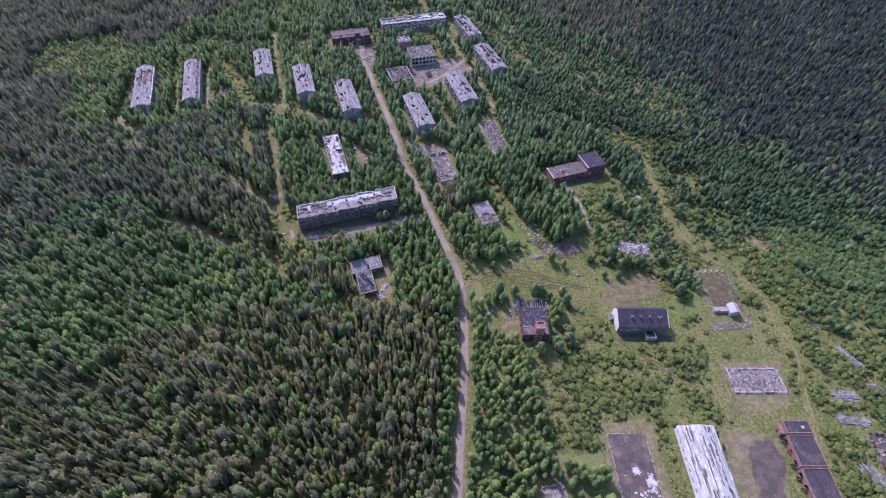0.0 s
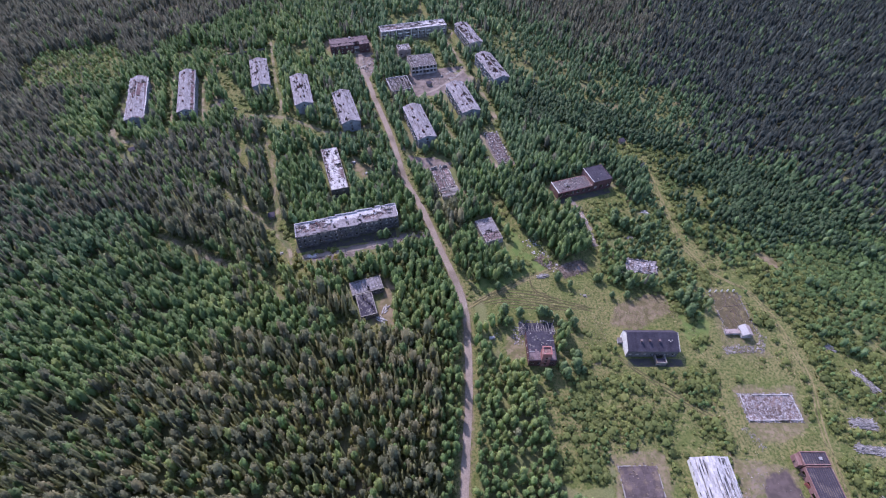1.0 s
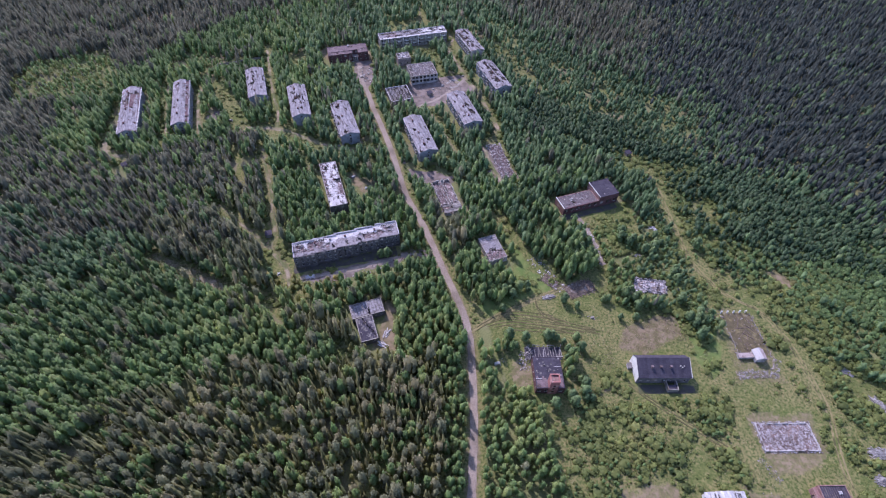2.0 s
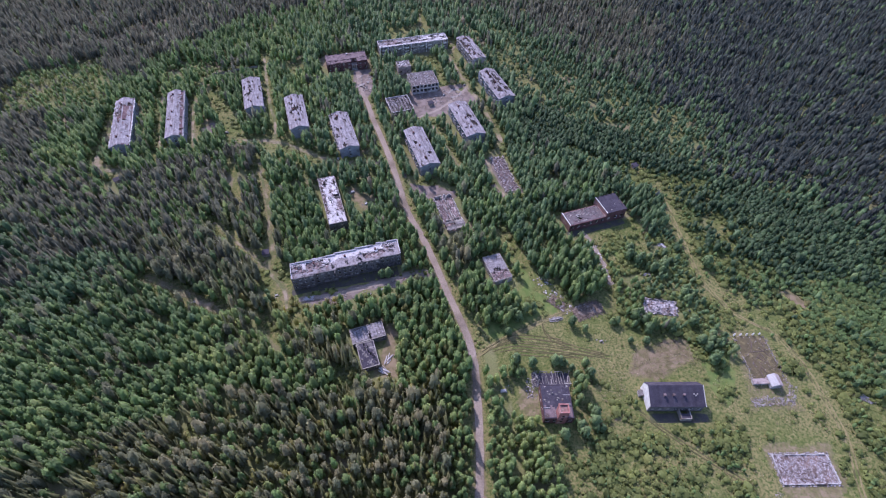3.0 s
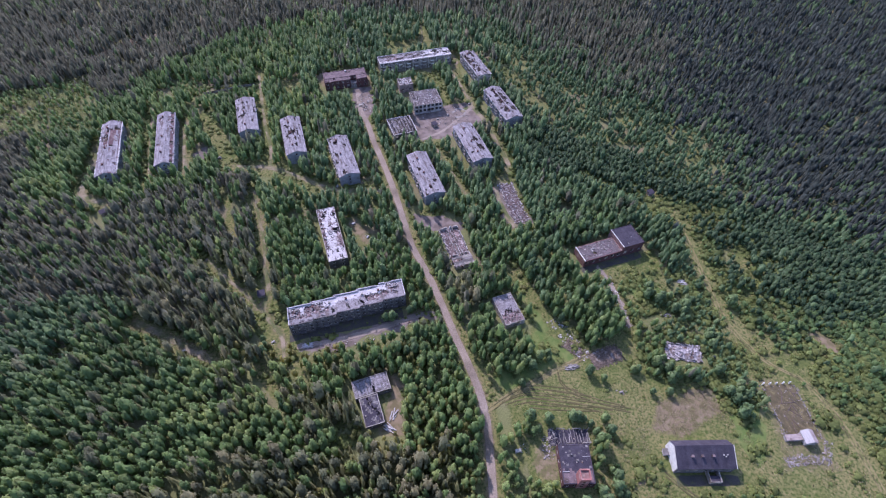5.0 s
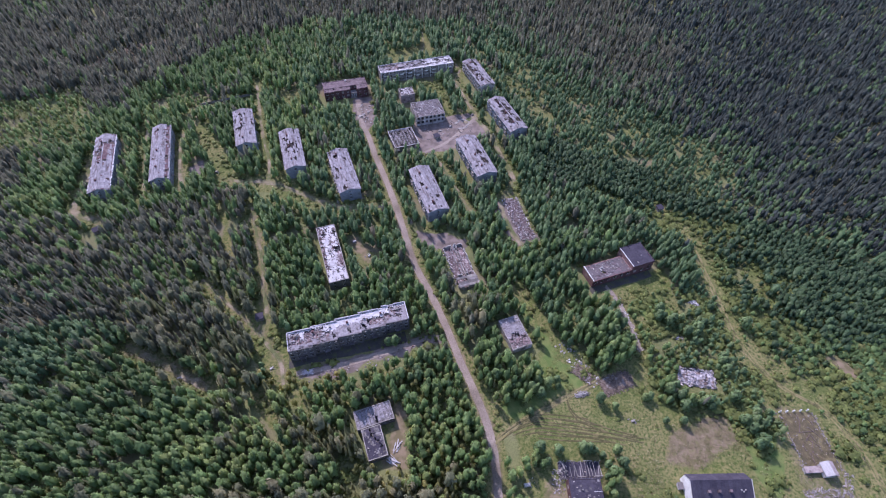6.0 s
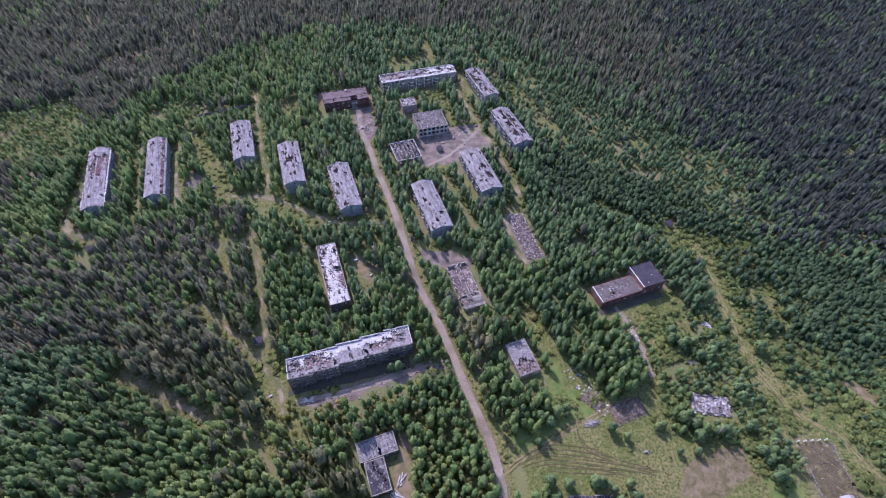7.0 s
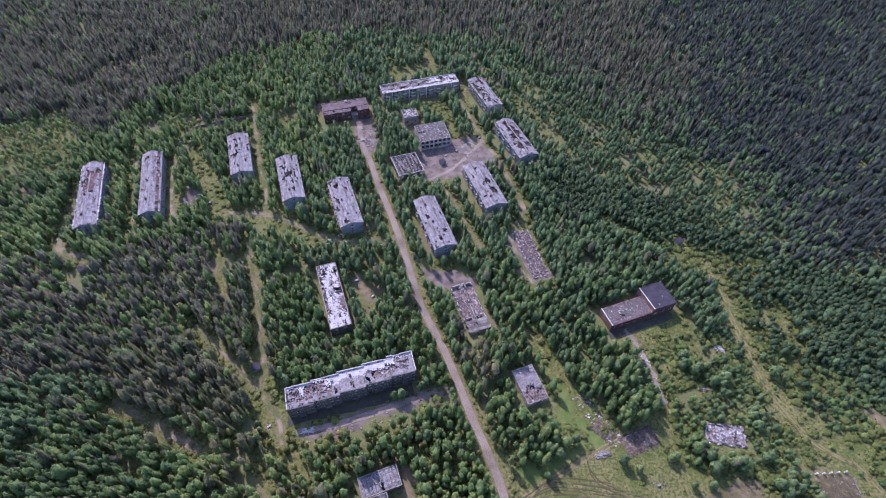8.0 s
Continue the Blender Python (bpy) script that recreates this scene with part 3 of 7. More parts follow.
    col = over(col, spilt.outputs["Fac"], noise_mix(0.25, (0.105, 0.080, 0.076), (0.070, 0.055, 0.052)), 0.5)
    l.new(col, p.inputs["Base Color"])
    me.materials.append(m)
    tagged(new("ground", me), "forest floor, rough meadow grass and trodden earth", "ground", kind="structure")


ground_sheet()


def ribbon(name, pts, width, z, mat, label, category, crown=0.06, rough=0.25, step=3.0):
    """A lane along a line: crowned, with ragged edges that dip into the ground."""
    line = smooth_line(pts, step)
    g = Geo()
    rows = []
    for i, p in enumerate(line):
        d = (line[min(i + 1, len(line) - 1)] - line[max(i - 1, 0)]).normalized()
        s = Vector((d.y, -d.x, 0))
        a, b = width / 2 * (1 + rough * rng.normal(0, 0.35)), width / 2 * (1 + rough * rng.normal(0, 0.35))
        row = []
        for off, h in ((-a - 0.5, -0.45), (-a, 0), (-a * 0.55, crown * 0.3), (-a * 0.3, crown * 0.7), (0, crown), (b * 0.3, crown * 0.7), (b * 0.55, crown * 0.3), (b, 0), (b + 0.5, -0.45)):
            row.append(len(g.v))
            g.v.append(tuple(p + s * off + Vector((0, 0, z + h + rng.normal(0, 0.008)))))
        rows.append(row)
    for r, q in zip(rows, rows[1:]):
        for k in range(len(r) - 1):
            g.f.append((r[k], q[k], q[k + 1], r[k + 1]))
            g.k.append(0)
    return single(name, g, [mat], label, category, kind="structure")


ribbon("road", ROAD, 3.3, 0.02, DIRT_ROAD, "dusty pale gravel road through the village", "road", 0.08, 0.16)
for key, (w, pts) in SANDY.items():
    if key == "eastern_track":
        for side in (-0.9, 0.9):
            ribbon("wheel_track", [(x + side, y) for x, y in pts], 0.7, 0.0, WHEEL, "wheel rut pressed into the meadow grass", "track", 0.01, 0.5)
    elif key == "rubble_path":
        ribbon("path", pts, 2.3, 0.01, DIRT_ROAD, "path strewn with grey rubble", "path", 0.05, 1.0, 1.5)
    else:
        ribbon("path", pts, LANE_WIDTH.get(key, w * 0.3), 0.0, SAND, "narrow sandy path half overgrown with grass", "path", 0.04, 0.5)
ribbon("path", [(11.6, 398.7), (7, 391), (2.1, 384), (-9.4, 370), (-18.5, 363.4), (-30, 356)], 1.9, 0.02, DIRT_ROAD, "pale trodden path across the school yard", "path", 0.04, 0.7)
ribbon("pavement", [(-3, 391), (2, 396.5), (7, 393), (4.5, 387.5), (-1, 386)], 1.5, 0.03, CONCRETE, "broken concrete kerb of an old flower bed", "pavement", 0.04, 0.8, 1.5)
ribbon("path", [(-80, 200.6), (-61, 204.6), (-42, 210.8), (-24, 218.6), (-14, 220)], 2.9, 0.01, DIRT_ROAD, "pale dusty path before the long block", "path", 0.04, 0.5)
# dark strips before the larger houses, house shadow put into their colour
for pts, w in (([(-84.5, 206.2), (-72, 209.2), (-50, 214.9), (-30, 220.2)], 6.2), ([(86, 140.2), (98, 140.3), (112, 140.6)], 4.0), ([(66, 248.2), (82, 253.8), (101, 260.2)], 4.2)):
    ribbon("pavement", pts, w, 0.005, SHADE_GROUND, "dark strip along the house front, shadow in its colour", "pavement", 0.03, 0.25)
for key, pts in TRACKS.items():
    line = [Vector((*p, 0)) for p in pts]
    for side in (-0.9, 0.9):
        ribbon("wheel_track", [(p.x, p.y + side) for p in line], 0.75 if key == "crossing" else 0.5, 0.012, WHEEL if key == "crossing" else RUT, "wheel rut pressed into the meadow grass", "track", 0.01, 0.4)


# ---- windows: three states, shared by all buildings ----
def window_mesh(w, h, state):
    g = Geo()
    t = 0.09
    for x0, z0, x1, z1 in ((-w / 2, 0, w / 2, t), (-w / 2, h - t, w / 2, h), (-w / 2, t, -w / 2 + t, h - t), (w / 2 - t, t, w / 2, h - t)):
        g.box(x0, -0.05, z0, x1, 0.05, z1, 0)
    filling = None
    if state == "boarded":
        f = Geo()
        for k in range(5):
            f.box(-w / 2 + 0.05, -0.09, 0.08 + k * (h - 0.15) / 5, w / 2 - 0.05, -0.06, 0.04 + (k + 1) * (h - 0.15) / 5)
        filling = ("boarding", f.mesh("boarding", BOARD))
    elif state == "glazed":
        g.box(-0.04, -0.05, t, 0.04, 0.05, h - t)
        f = Geo()
        f.box(-w / 2 + t, -0.01, t, -0.04, 0.01, h - t)
        filling = ("pane", f.mesh("pane", GLASS))
    else:
        g.box(0.1, -0.05, t, 0.17, 0.05, h - t)
    return g.mesh("window", FRAME_WOOD), filling


WINDOWS = {}


def windows_of(w, h):
    key = (round(w, 2), round(h, 2))
    if key not in WINDOWS:
        WINDOWS[key] = [window_mesh(w, h, s) for s in ("empty", "empty", "empty", "glazed", "boarded")]
    return WINDOWS[key]


def wall_run(parent, p, q, height, mat, storeys, bays, w=1.4, h=1.4, sill=0.9, th=0.4, base=-0.5, plinth=0.6, door_bays=(), framed=True, ragged=0.0, skip=()):
    """A wall from p to q (seen from outside, left to right) with openings right through it; each frame is a part of its own."""
    p, q = Vector((*p, 0)), Vector((*q, 0))
    length = (q - p).length
    along = (q - p).normalized()
    m = Matrix.Translation(p) @ Matrix(((along.x, -along.y, 0, 0), (along.y, along.x, 0, 0), (0, 0, 1, 0), (0, 0, 0, 1)))
    g = Geo()

    def slab(x0, z0, x1, z1):
        if x1 - x0 > 0.01 and z1 - z0 > 0.01:
            g.hexa([m @ Vector(v) for v in ((x0, 0, z0), (x1, 0, z0), (x1, th, z0), (x0, th, z0), (x0, 0, z1), (x1, 0, z1), (x1, th, z1), (x0, th, z1))])

    step = (height - plinth) / max(storeys, 1)
    centres = [(k + 0.5) * length / bays for k in range(bays)] if bays else []
    z = base
    for s in range(storeys if bays else 0):
        z0 = plinth + s * step + min(sill, step - h - 0.3)
        cut = [(c - w / 2, c + w / 2, c) for i, c in enumerate(centres) if (s, i) not in skip]
        slab(0, z, length, z0)
        x = 0.0
        for a, b, c in cut:
            slab(x, z0, a, z0 + h)
            x = b
            if framed:
                k = int(rng.integers(0, 5))
                frame_mesh, filling = windows_of(w, h)[k]
                window = part("window", frame_mesh, None, parent, "", m @ Matrix.Translation((c, 0.16, z0)))
                if filling:
                    part(filling[0], filling[1], None, window)
        slab(x, z0, length, z0 + h)
        z = z0 + h
    if ragged:
        n = max(3, int(length / 1.2))
        for k in range(n):
            slab(k * length / n, z, (k + 1) * length / n, max(z + 0.1, height - ragged * rng.random() ** 1.5))
    else:
        slab(0, z, length, height)
    return part("wall", g, mat, parent)


def shell(parent, L, W, H, mat, storeys, bays_long, bays_short, th=0.4, front=None, **kw):
    """Four walls butted end to end and a slab for every floor."""
    a, b = L / 2, W / 2
    wall_run(parent, (-a, -b), (a, -b), H, front or mat, storeys, bays_long, th=th, **kw)
    wall_run(parent, (a, b), (-a, b), H, mat, storeys, bays_long, th=th, **kw)
    wall_run(parent, (a, -b + th), (a, b - th), H, mat, storeys, bays_short, th=th, **kw)
    wall_run(parent, (-a, b - th), (-a, -b + th), H, mat, storeys, bays_short, th=th, **kw)
    for s in range(storeys):
        g = Geo()
        z = 0.55 + s * (H - 0.6) / storeys
        g.box(-a + th + 0.004, -b + th + 0.004, z - 0.2, a - th - 0.004, b - th - 0.004, z)
        part("floor_slab", g, PANEL, parent)
    # cross walls that carry the floors
    g = Geo()
    n = max(1, int(L / 6.5))
    for k in range(1, n):
        x = -a + k * L / n
        g.box(x - 0.1, -b + th + 0.01, 0.56, x + 0.1, b - th - 0.01, H - 0.25)
    if n > 1:
        part("cross_wall", g, PANEL, parent)


def gable_house(x, y, rz, L=39.0, W=12.2, H=8.0, rise=2.0, holes=(), loss=0.08, strip=None, end_bays=1, roof=None, label="", seed=0, storeys=3, bays=11, wall=None, boarding=False, loggias=()):
    """A long walk-up block with a low slate roof, part of its sheets gone."""
    house = thing("apartment_block", label, "building", x, y, rz, group="gabled apartment blocks")
    wall = wall or STUCCO
    shell(house, L, W, H, wall, storeys, bays, end_bays, w=1.35, h=1.4)
    a, b, over = L / 2, W / 2, 0.45
    r = np.random.default_rng(100 + seed)
    for s in (-1, 1):
        g = Geo()
        x0 = s * (a - 0.2)
        g.prism([(x0 - 0.2, -b + 0.004, H + 0.004), (x0 - 0.2, b - 0.004, H + 0.004), (x0 - 0.2, 0, H + rise - 0.15)], (0.4, 0, 0))
        part("gable", g, wall, house)
    g = Geo()
    g.box(-a + 0.41, -b + 0.41, H - 0.25, a - 0.41, b - 0.41, H - 0.02)
    part("attic_floor", g, DECK if boarding else SHADED_FILL, house)
    # rafters and battens
    g = Geo()
    for k in range(int(L / 1.3) + 1):
        u = -a + 0.25 + k * (L - 0.5) / int(L / 1.3)
        for s in (-1, 1):
            g.bar((u, s * (b + over * 0.8), H - 0.12 + 0.0), (u, 0, H + rise - 0.22), 0.16)
    for s in (-1, 1):
        for j in range(7):
            f = (j + 0.5) / 7
            g.bar((-a - 0.3, s * (b + over) * (1 - f), H - 0.05 + (rise - 0.08) * f), (a + 0.3, s * (b + over) * (1 - f), H - 0.05 + (rise - 0.08) * f), 0.09)
    part("roof_frame", g, TIMBER, house)
    if boarding:
        for s in (-1, 1):
            g = Geo()
            n = int(L / 2)
            for k in range(n):
                u0, u1 = -a + k * L / n, -a + (k + 1) * L / n - 0.03
                if r.random() < 0.3:
                    continue
                e, z0, z1 = s * (b + 0.3), H + 0.0, H + rise - 0.06
                g.hexa([(u0, e, z0), (u1, e, z0), (u1, 0, z1), (u0, 0, z1), (u0, e, z0 + 0.03), (u1, e, z0 + 0.03), (u1, 0, z1 + 0.03), (u0, 0, z1 + 0.03)])
            tagged(part("roof_boarding", g, RUST, house, "bare red-brown boarding"), kind="stuff")
    # sheets
    nv, nu = 7, int(L / 1.3)
    run = math.hypot(b + over, rise)
    tilt = math.atan2(rise, b + over)
    for s in (-1, 1):
        g = Geo()
        for i in range(nu):
            u = -a - 0.35 + (i + 0.5) * (L + 0.7) / nu
            for j in range(nv):
                f = (j + 0.5) / nv
                v = s * (b + over) * (1 - f)
                torn = noise.noise(Vector((u * 0.2, v * 0.45, seed * 3.7))) + 0.3 * noise.noise(Vector((u * 0.7, v * 1.2, seed * 1.9)))
                lose = 0.93 if torn > 0.62 - loss * 1.6 else 0.012
                if strip and s == strip[0] and strip[1] <= j <= strip[2] and r.random() < strip[3]:
                    continue
                if r.random() < lose or any(math.hypot((u - hu) / hr, (v - hv) / (hr * 0.8)) < 1 + 0.3 * r.normal() for hu, hv, hr in holes):
                    continue
                m = Matrix.Translation((u + r.normal(0, 0.03), v, H + 0.09 + rise * f + r.normal(0, 0.02))) @ Euler((-s * tilt + r.normal(0, 0.015), r.normal(0, 0.012), r.normal(0, 0.012))).to_matrix().to_4x4()
                g.rbox(m, (L + 0.7) / nu * 1.01, run / nv * 1.06, 0.05)
        tagged(part("roof_slope", g, roof or SLATE, house, "broken grey slate sheets"), kind="stuff")
    u = -a - 0.3
    while u < a:
        d = r.uniform(2, 5)
        if r.random() < 0.8:
            g = Geo()
            g.hexa([(u, -0.35, H + rise - 0.03), (min(u + d, a + 0.3), -0.35, H + rise - 0.03), (min(u + d, a + 0.3), 0.35, H + rise - 0.03), (u, 0.35, H + rise - 0.03),
                    (u, -0.05, H + rise + 0.16), (min(u + d, a + 0.3), -0.05, H + rise + 0.16), (min(u + d, a + 0.3), 0.05, H + rise + 0.16), (u, 0.05, H + rise + 0.16)])
            part("ridge_cap", g, roof or SLATE, house)
        u += d + 0.05
    g = Geo()
    for s in (-1, 1):
        g.box(-a - 0.35, s * (b + over) - 0.06, H - 0.2, a + 0.35, s * (b + over) + 0.06, H + 0.02)
    part("eaves_board", g, WHITEWASH if seed in (1, 2) else FRAME_WOOD, house, "pale eaves board")
    if seed == 1:
        for s in (-1, 1):
            u = -a
            while u < a - 3:
                d = r.uniform(1.0, 3.2)
                if r.random() < (0.75 if s < 0 else 0.45):
                    g = Geo()
                    e, q = s * (b + over), r.uniform(0.25, 0.8)
                    g.hexa([(u, e - q, H + 0.14), (u + d, e - q, H + 0.14), (u + d, e + 0.3, H + 0.1), (u, e + 0.3, H + 0.1), (u, e - q, H + 0.5), (u + d, e - q, H + 0.4), (u + d, e + 0.3, H + 0.18), (u, e + 0.3, H + 0.22)])
                    part("eaves_lining", g, FELT_WHITE, house, "torn white eaves lining")
                u += d + r.uniform(0.1, 1.0)
    for k in range(3):
        u = -a + L * (k + 0.5) / 3 + r.normal(0, 1.0)
        if r.random() < 0.85:
            g = Geo()
            g.box(u - 0.35, 1.0, H + rise * 0.6, u + 0.35, 1.9, H + rise + 0.7)
            g.box(u - 0.42, 0.93, H + rise + 0.7, u + 0.42, 1.97, H + rise + 0.82)
            part("chimney", g, BRICK_DARK, house, "short brick vent stack")
    # stacks of balconies on the street side: slab, solid front and two dividing walls each
    for u in loggias:
        for k in range(1, storeys):
            z = 0.55 + k * (H - 0.6) / storeys
            g = Geo()
            g.box(u - 1.6, b + 0.005, z - 0.16, u + 1.6, b + 1.15, z)
            slab = part("balcony", g, CONCRETE, house)
            if r.random() < 0.75:
                g = Geo()
                g.box(u - 1.6, b + 1.07, z + 0.004, u + 1.6, b + 1.15, z + r.uniform(0.6, 1.0))
                part("balustrade", g, STUCCO_PALE, slab, "flaked pale balcony front")
            for x0 in (u - 1.6, u + 1.52):
                g = Geo()
                g.box(x0, b + 0.005, z + 0.004, x0 + 0.08, b + 1.06, z + 1.0)
                part("side_panel", g, STUCCO_PALE, slab)
    # stair doors with small canopies on the yard side
    for k in range(3):
        u = -a + L * (k + 0.5) / 3
        g = Geo()
        g.box(u - 0.9, -b - 1.2, 2.5, u + 0.9, -b - 0.005, 2.65)
        g.box(u - 0.8, -b - 1.15, -0.3, u - 0.65, -b - 1.0, 2.49)
        g.box(u + 0.65, -b - 1.15, -0.3, u + 0.8, -b - 1.0, 2.49)
        part("porch", g, CONCRETE, house)
    return house


def flat_roof(parent, L, W, H, cover, seed, cell=0.8, mats=None, x0=0.0, y0=0.0, debris=60, parapet=0.45, edge=None, lip=0.35, sunk=0.12, sides="fblr", stones=None):
    """A flat roof in small uneven pieces: each is felt, bare deck, or gone."""
    r = np.random.default_rng(seed)
    mats = mats or {"white": FELT_WHITE, "grey": FELT_GREY, "brown": DECK, "black": FELT_BLACK}
    made = {k: Geo() for k in mats}
    nu, nv = max(1, round((L - 0.9) / cell)), max(1, round((W - 0.9) / cell))
    du, dv = (L - 0.9) / nu, (W - 0.9) / nv
    for i in range(nu):
        for j in range(nv):
            u, v = (i + 0.5) / nu, (j + 0.5) / nv
            k = cover(u + r.normal(0, 0.012), v + r.normal(0, 0.05), r)
            if k not in made:
                continue
            z = H - 0.08 + r.normal(0, 0.02) - (sunk if k == "brown" else 0)
            cx, cy = x0 - L / 2 + 0.45 + u * (L - 0.9), y0 - W / 2 + 0.45 + v * (W - 0.9)
            made[k].rbox(Matrix.Translation((cx, cy, z)) @ Euler((r.normal(0, 0.02), r.normal(0, 0.02), 0)).to_matrix().to_4x4(), du * 1.01, dv * 1.01, 0.16)
    for k, g in made.items():
        if g.v:
            tagged(part("roof_deck" if k == "brown" else "roof_felt", g, mats[k], parent), kind="stuff")
    # beams under the deck
    for i in range(int(L / 3) + 1):
        g = Geo()
        u = x0 - L / 2 + 0.6 + i * (L - 1.2) / max(1, int(L / 3))
        g.box(u - 0.12, y0 - W / 2 + 0.42, H - 0.65, u + 0.12, y0 + W / 2 - 0.42, H - 0.32)
        part("roof_beam", g, CONCRETE, parent)
    if parapet:
        for side, (sx0, sy0, sx1, sy1) in zip("fblr", ((-L / 2, -W / 2, L / 2, -W / 2 + lip), (-L / 2, W / 2 - lip, L / 2, W / 2), (-L / 2, -W / 2 + lip, -L / 2 + lip, W / 2 - lip), (L / 2 - lip, -W / 2 + lip, L / 2, W / 2 - lip))):
            if side not in sides:
                continue
            longx = sx1 - sx0 > sy1 - sy0
            n = max(1, int((sx1 - sx0 if longx else sy1 - sy0) / 2.4))
            for k in range(n):
                g = Geo()
                h = parapet * (1 if r.random() < 0.72 else r.uniform(0.15, 0.7))
                if longx:
                    g.box(x0 + sx0 + k * (sx1 - sx0) / n, y0 + sy0, H + 0.003, x0 + sx0 + (k + 1) * (sx1 - sx0) / n - 0.02, y0 + sy1, H + h)
                else:
                    g.box(x0 + sx0, y0 + sy0 + k * (sy1 - sy0) / n, H + 0.003, x0 + sx1, y0 + sy0 + (k + 1) * (sy1 - sy0) / n - 0.02, H + h)
                part("parapet", g, edge or CONCRETE, parent)
    if debris:
        g = Geo()
        rubble(g, debris, x0 - L / 2 + 1, y0 - W / 2 + 1, x0 + L / 2 - 1, y0 + W / 2 - 1, H, 0.12, 0.7)
        tagged(part("roof_debris", g, stones or RUBBLE, parent, "scattered rubble"), kind="stuff")


def patchy(default, other, p=0.2, hole=0.05, s=7.0):
    """A roof cover mostly of one kind, with patches of another and gaps."""
    def f(u, v, r):
        w = math.sin(u * s * 2.1 + 3 * math.sin(v * 2.7 + s)) + math.sin(v * 5.3 + s * u * 1.7)
        if w > 1.72 - hole * 6 and r.random() < 0.75:
            return "hole"
        if w < -1.9 + p * 5 and r.random() < 0.8:
            return other
        return default if r.random() > hole * 0.25 else "hole"
    return f


# ---- gabled blocks ----
GREY_BLOCK = "three-storey derelict block with broken grey slate roof"
gable_house(-222.3, 337.3, 107.9, 54.0, 11.4, holes=[(8, 1, 4.5), (15, -1, 3.6), (2, -1, 3.0)], loss=0.18, end_bays=3, seed=1, bays=15, label="long derelict block, blue-grey walls, ragged slate roof", strip=(-1, 0, 0, 0.55), boarding=True)
gable_house(-190.5, 347.9, 107.2, 54.0, 10.8, holes=[(20, 3, 1.6)], loss=0.07, strip=(-1, 1, 2, 0.88), end_bays=3, seed=2, bays=15, label="long derelict block with rust-red torn roof strip", boarding=True)
gable_house(-144.2, 374.3, 107.6, 38.0, holes=[(-2, 2, 2.0), (6, 1, 1.8)], loss=0.12, seed=3, label=GREY_BLOCK)
gable_house(-108.5, 352.5, 107.2, 38.4, holes=[(1.5, 0.5, 2.6), (8, 2, 1.2), (-6, -2, 1.2)], loss=0.10, seed=4, label="three-storey derelict block with gaping hole amid roof", roof=SLATE)
gable_house(-73.1, 332.5, 109.0, 38.6, holes=[(12, 2.5, 1.6), (9, -3, 1.2)], loss=0.06, seed=5, label=GREY_BLOCK, loggias=(-12, -4, 4, 12))
gable_house(-20.5, 316.8, 108.8, 38.8, holes=[(-9, -3, 1.4), (-14, 1.5, 1.3), (3, 2.5, 1.0)], loss=0.05, seed=6, label=GREY_BLOCK, loggias=(-12, -4, 4, 12))
gable_house(9.7, 348.0, 109.0, 38.0, 12.8, holes=[(1, -1.5, 2.3), (-6, -2.2, 2.2), (-9, -3.5, 1.8)], loss=0.05, seed=7, label="three-storey derelict block with burnt-out holes in roof", loggias=(-12, -4, 4, 12))
gable_house(33.1, 392.4, 110.8, 38.4, 12.4, holes=[(4, -2, 2.4), (-3, -2.8, 1.9), (14, 1, 1.6), (9, 0, 3.2), (0, 1, 2.6)], loss=0.24, seed=8, label=GREY_BLOCK, wall=STUCCO, loggias=(-12, -4, 4, 12))
gable_house(15.7, 445.0, 111.0, 36.0, 10.6, rise=1.2, holes=[(4, 0, 1.8), (-6, 0.5, 2.2), (11, -1, 1.8)], loss=0.26, seed=9, label="four-bay derelict block with patchy grey roof", wall=STUCCO_PALE, loggias=(-13, -7.5, -2, 3.5, 9, 14))


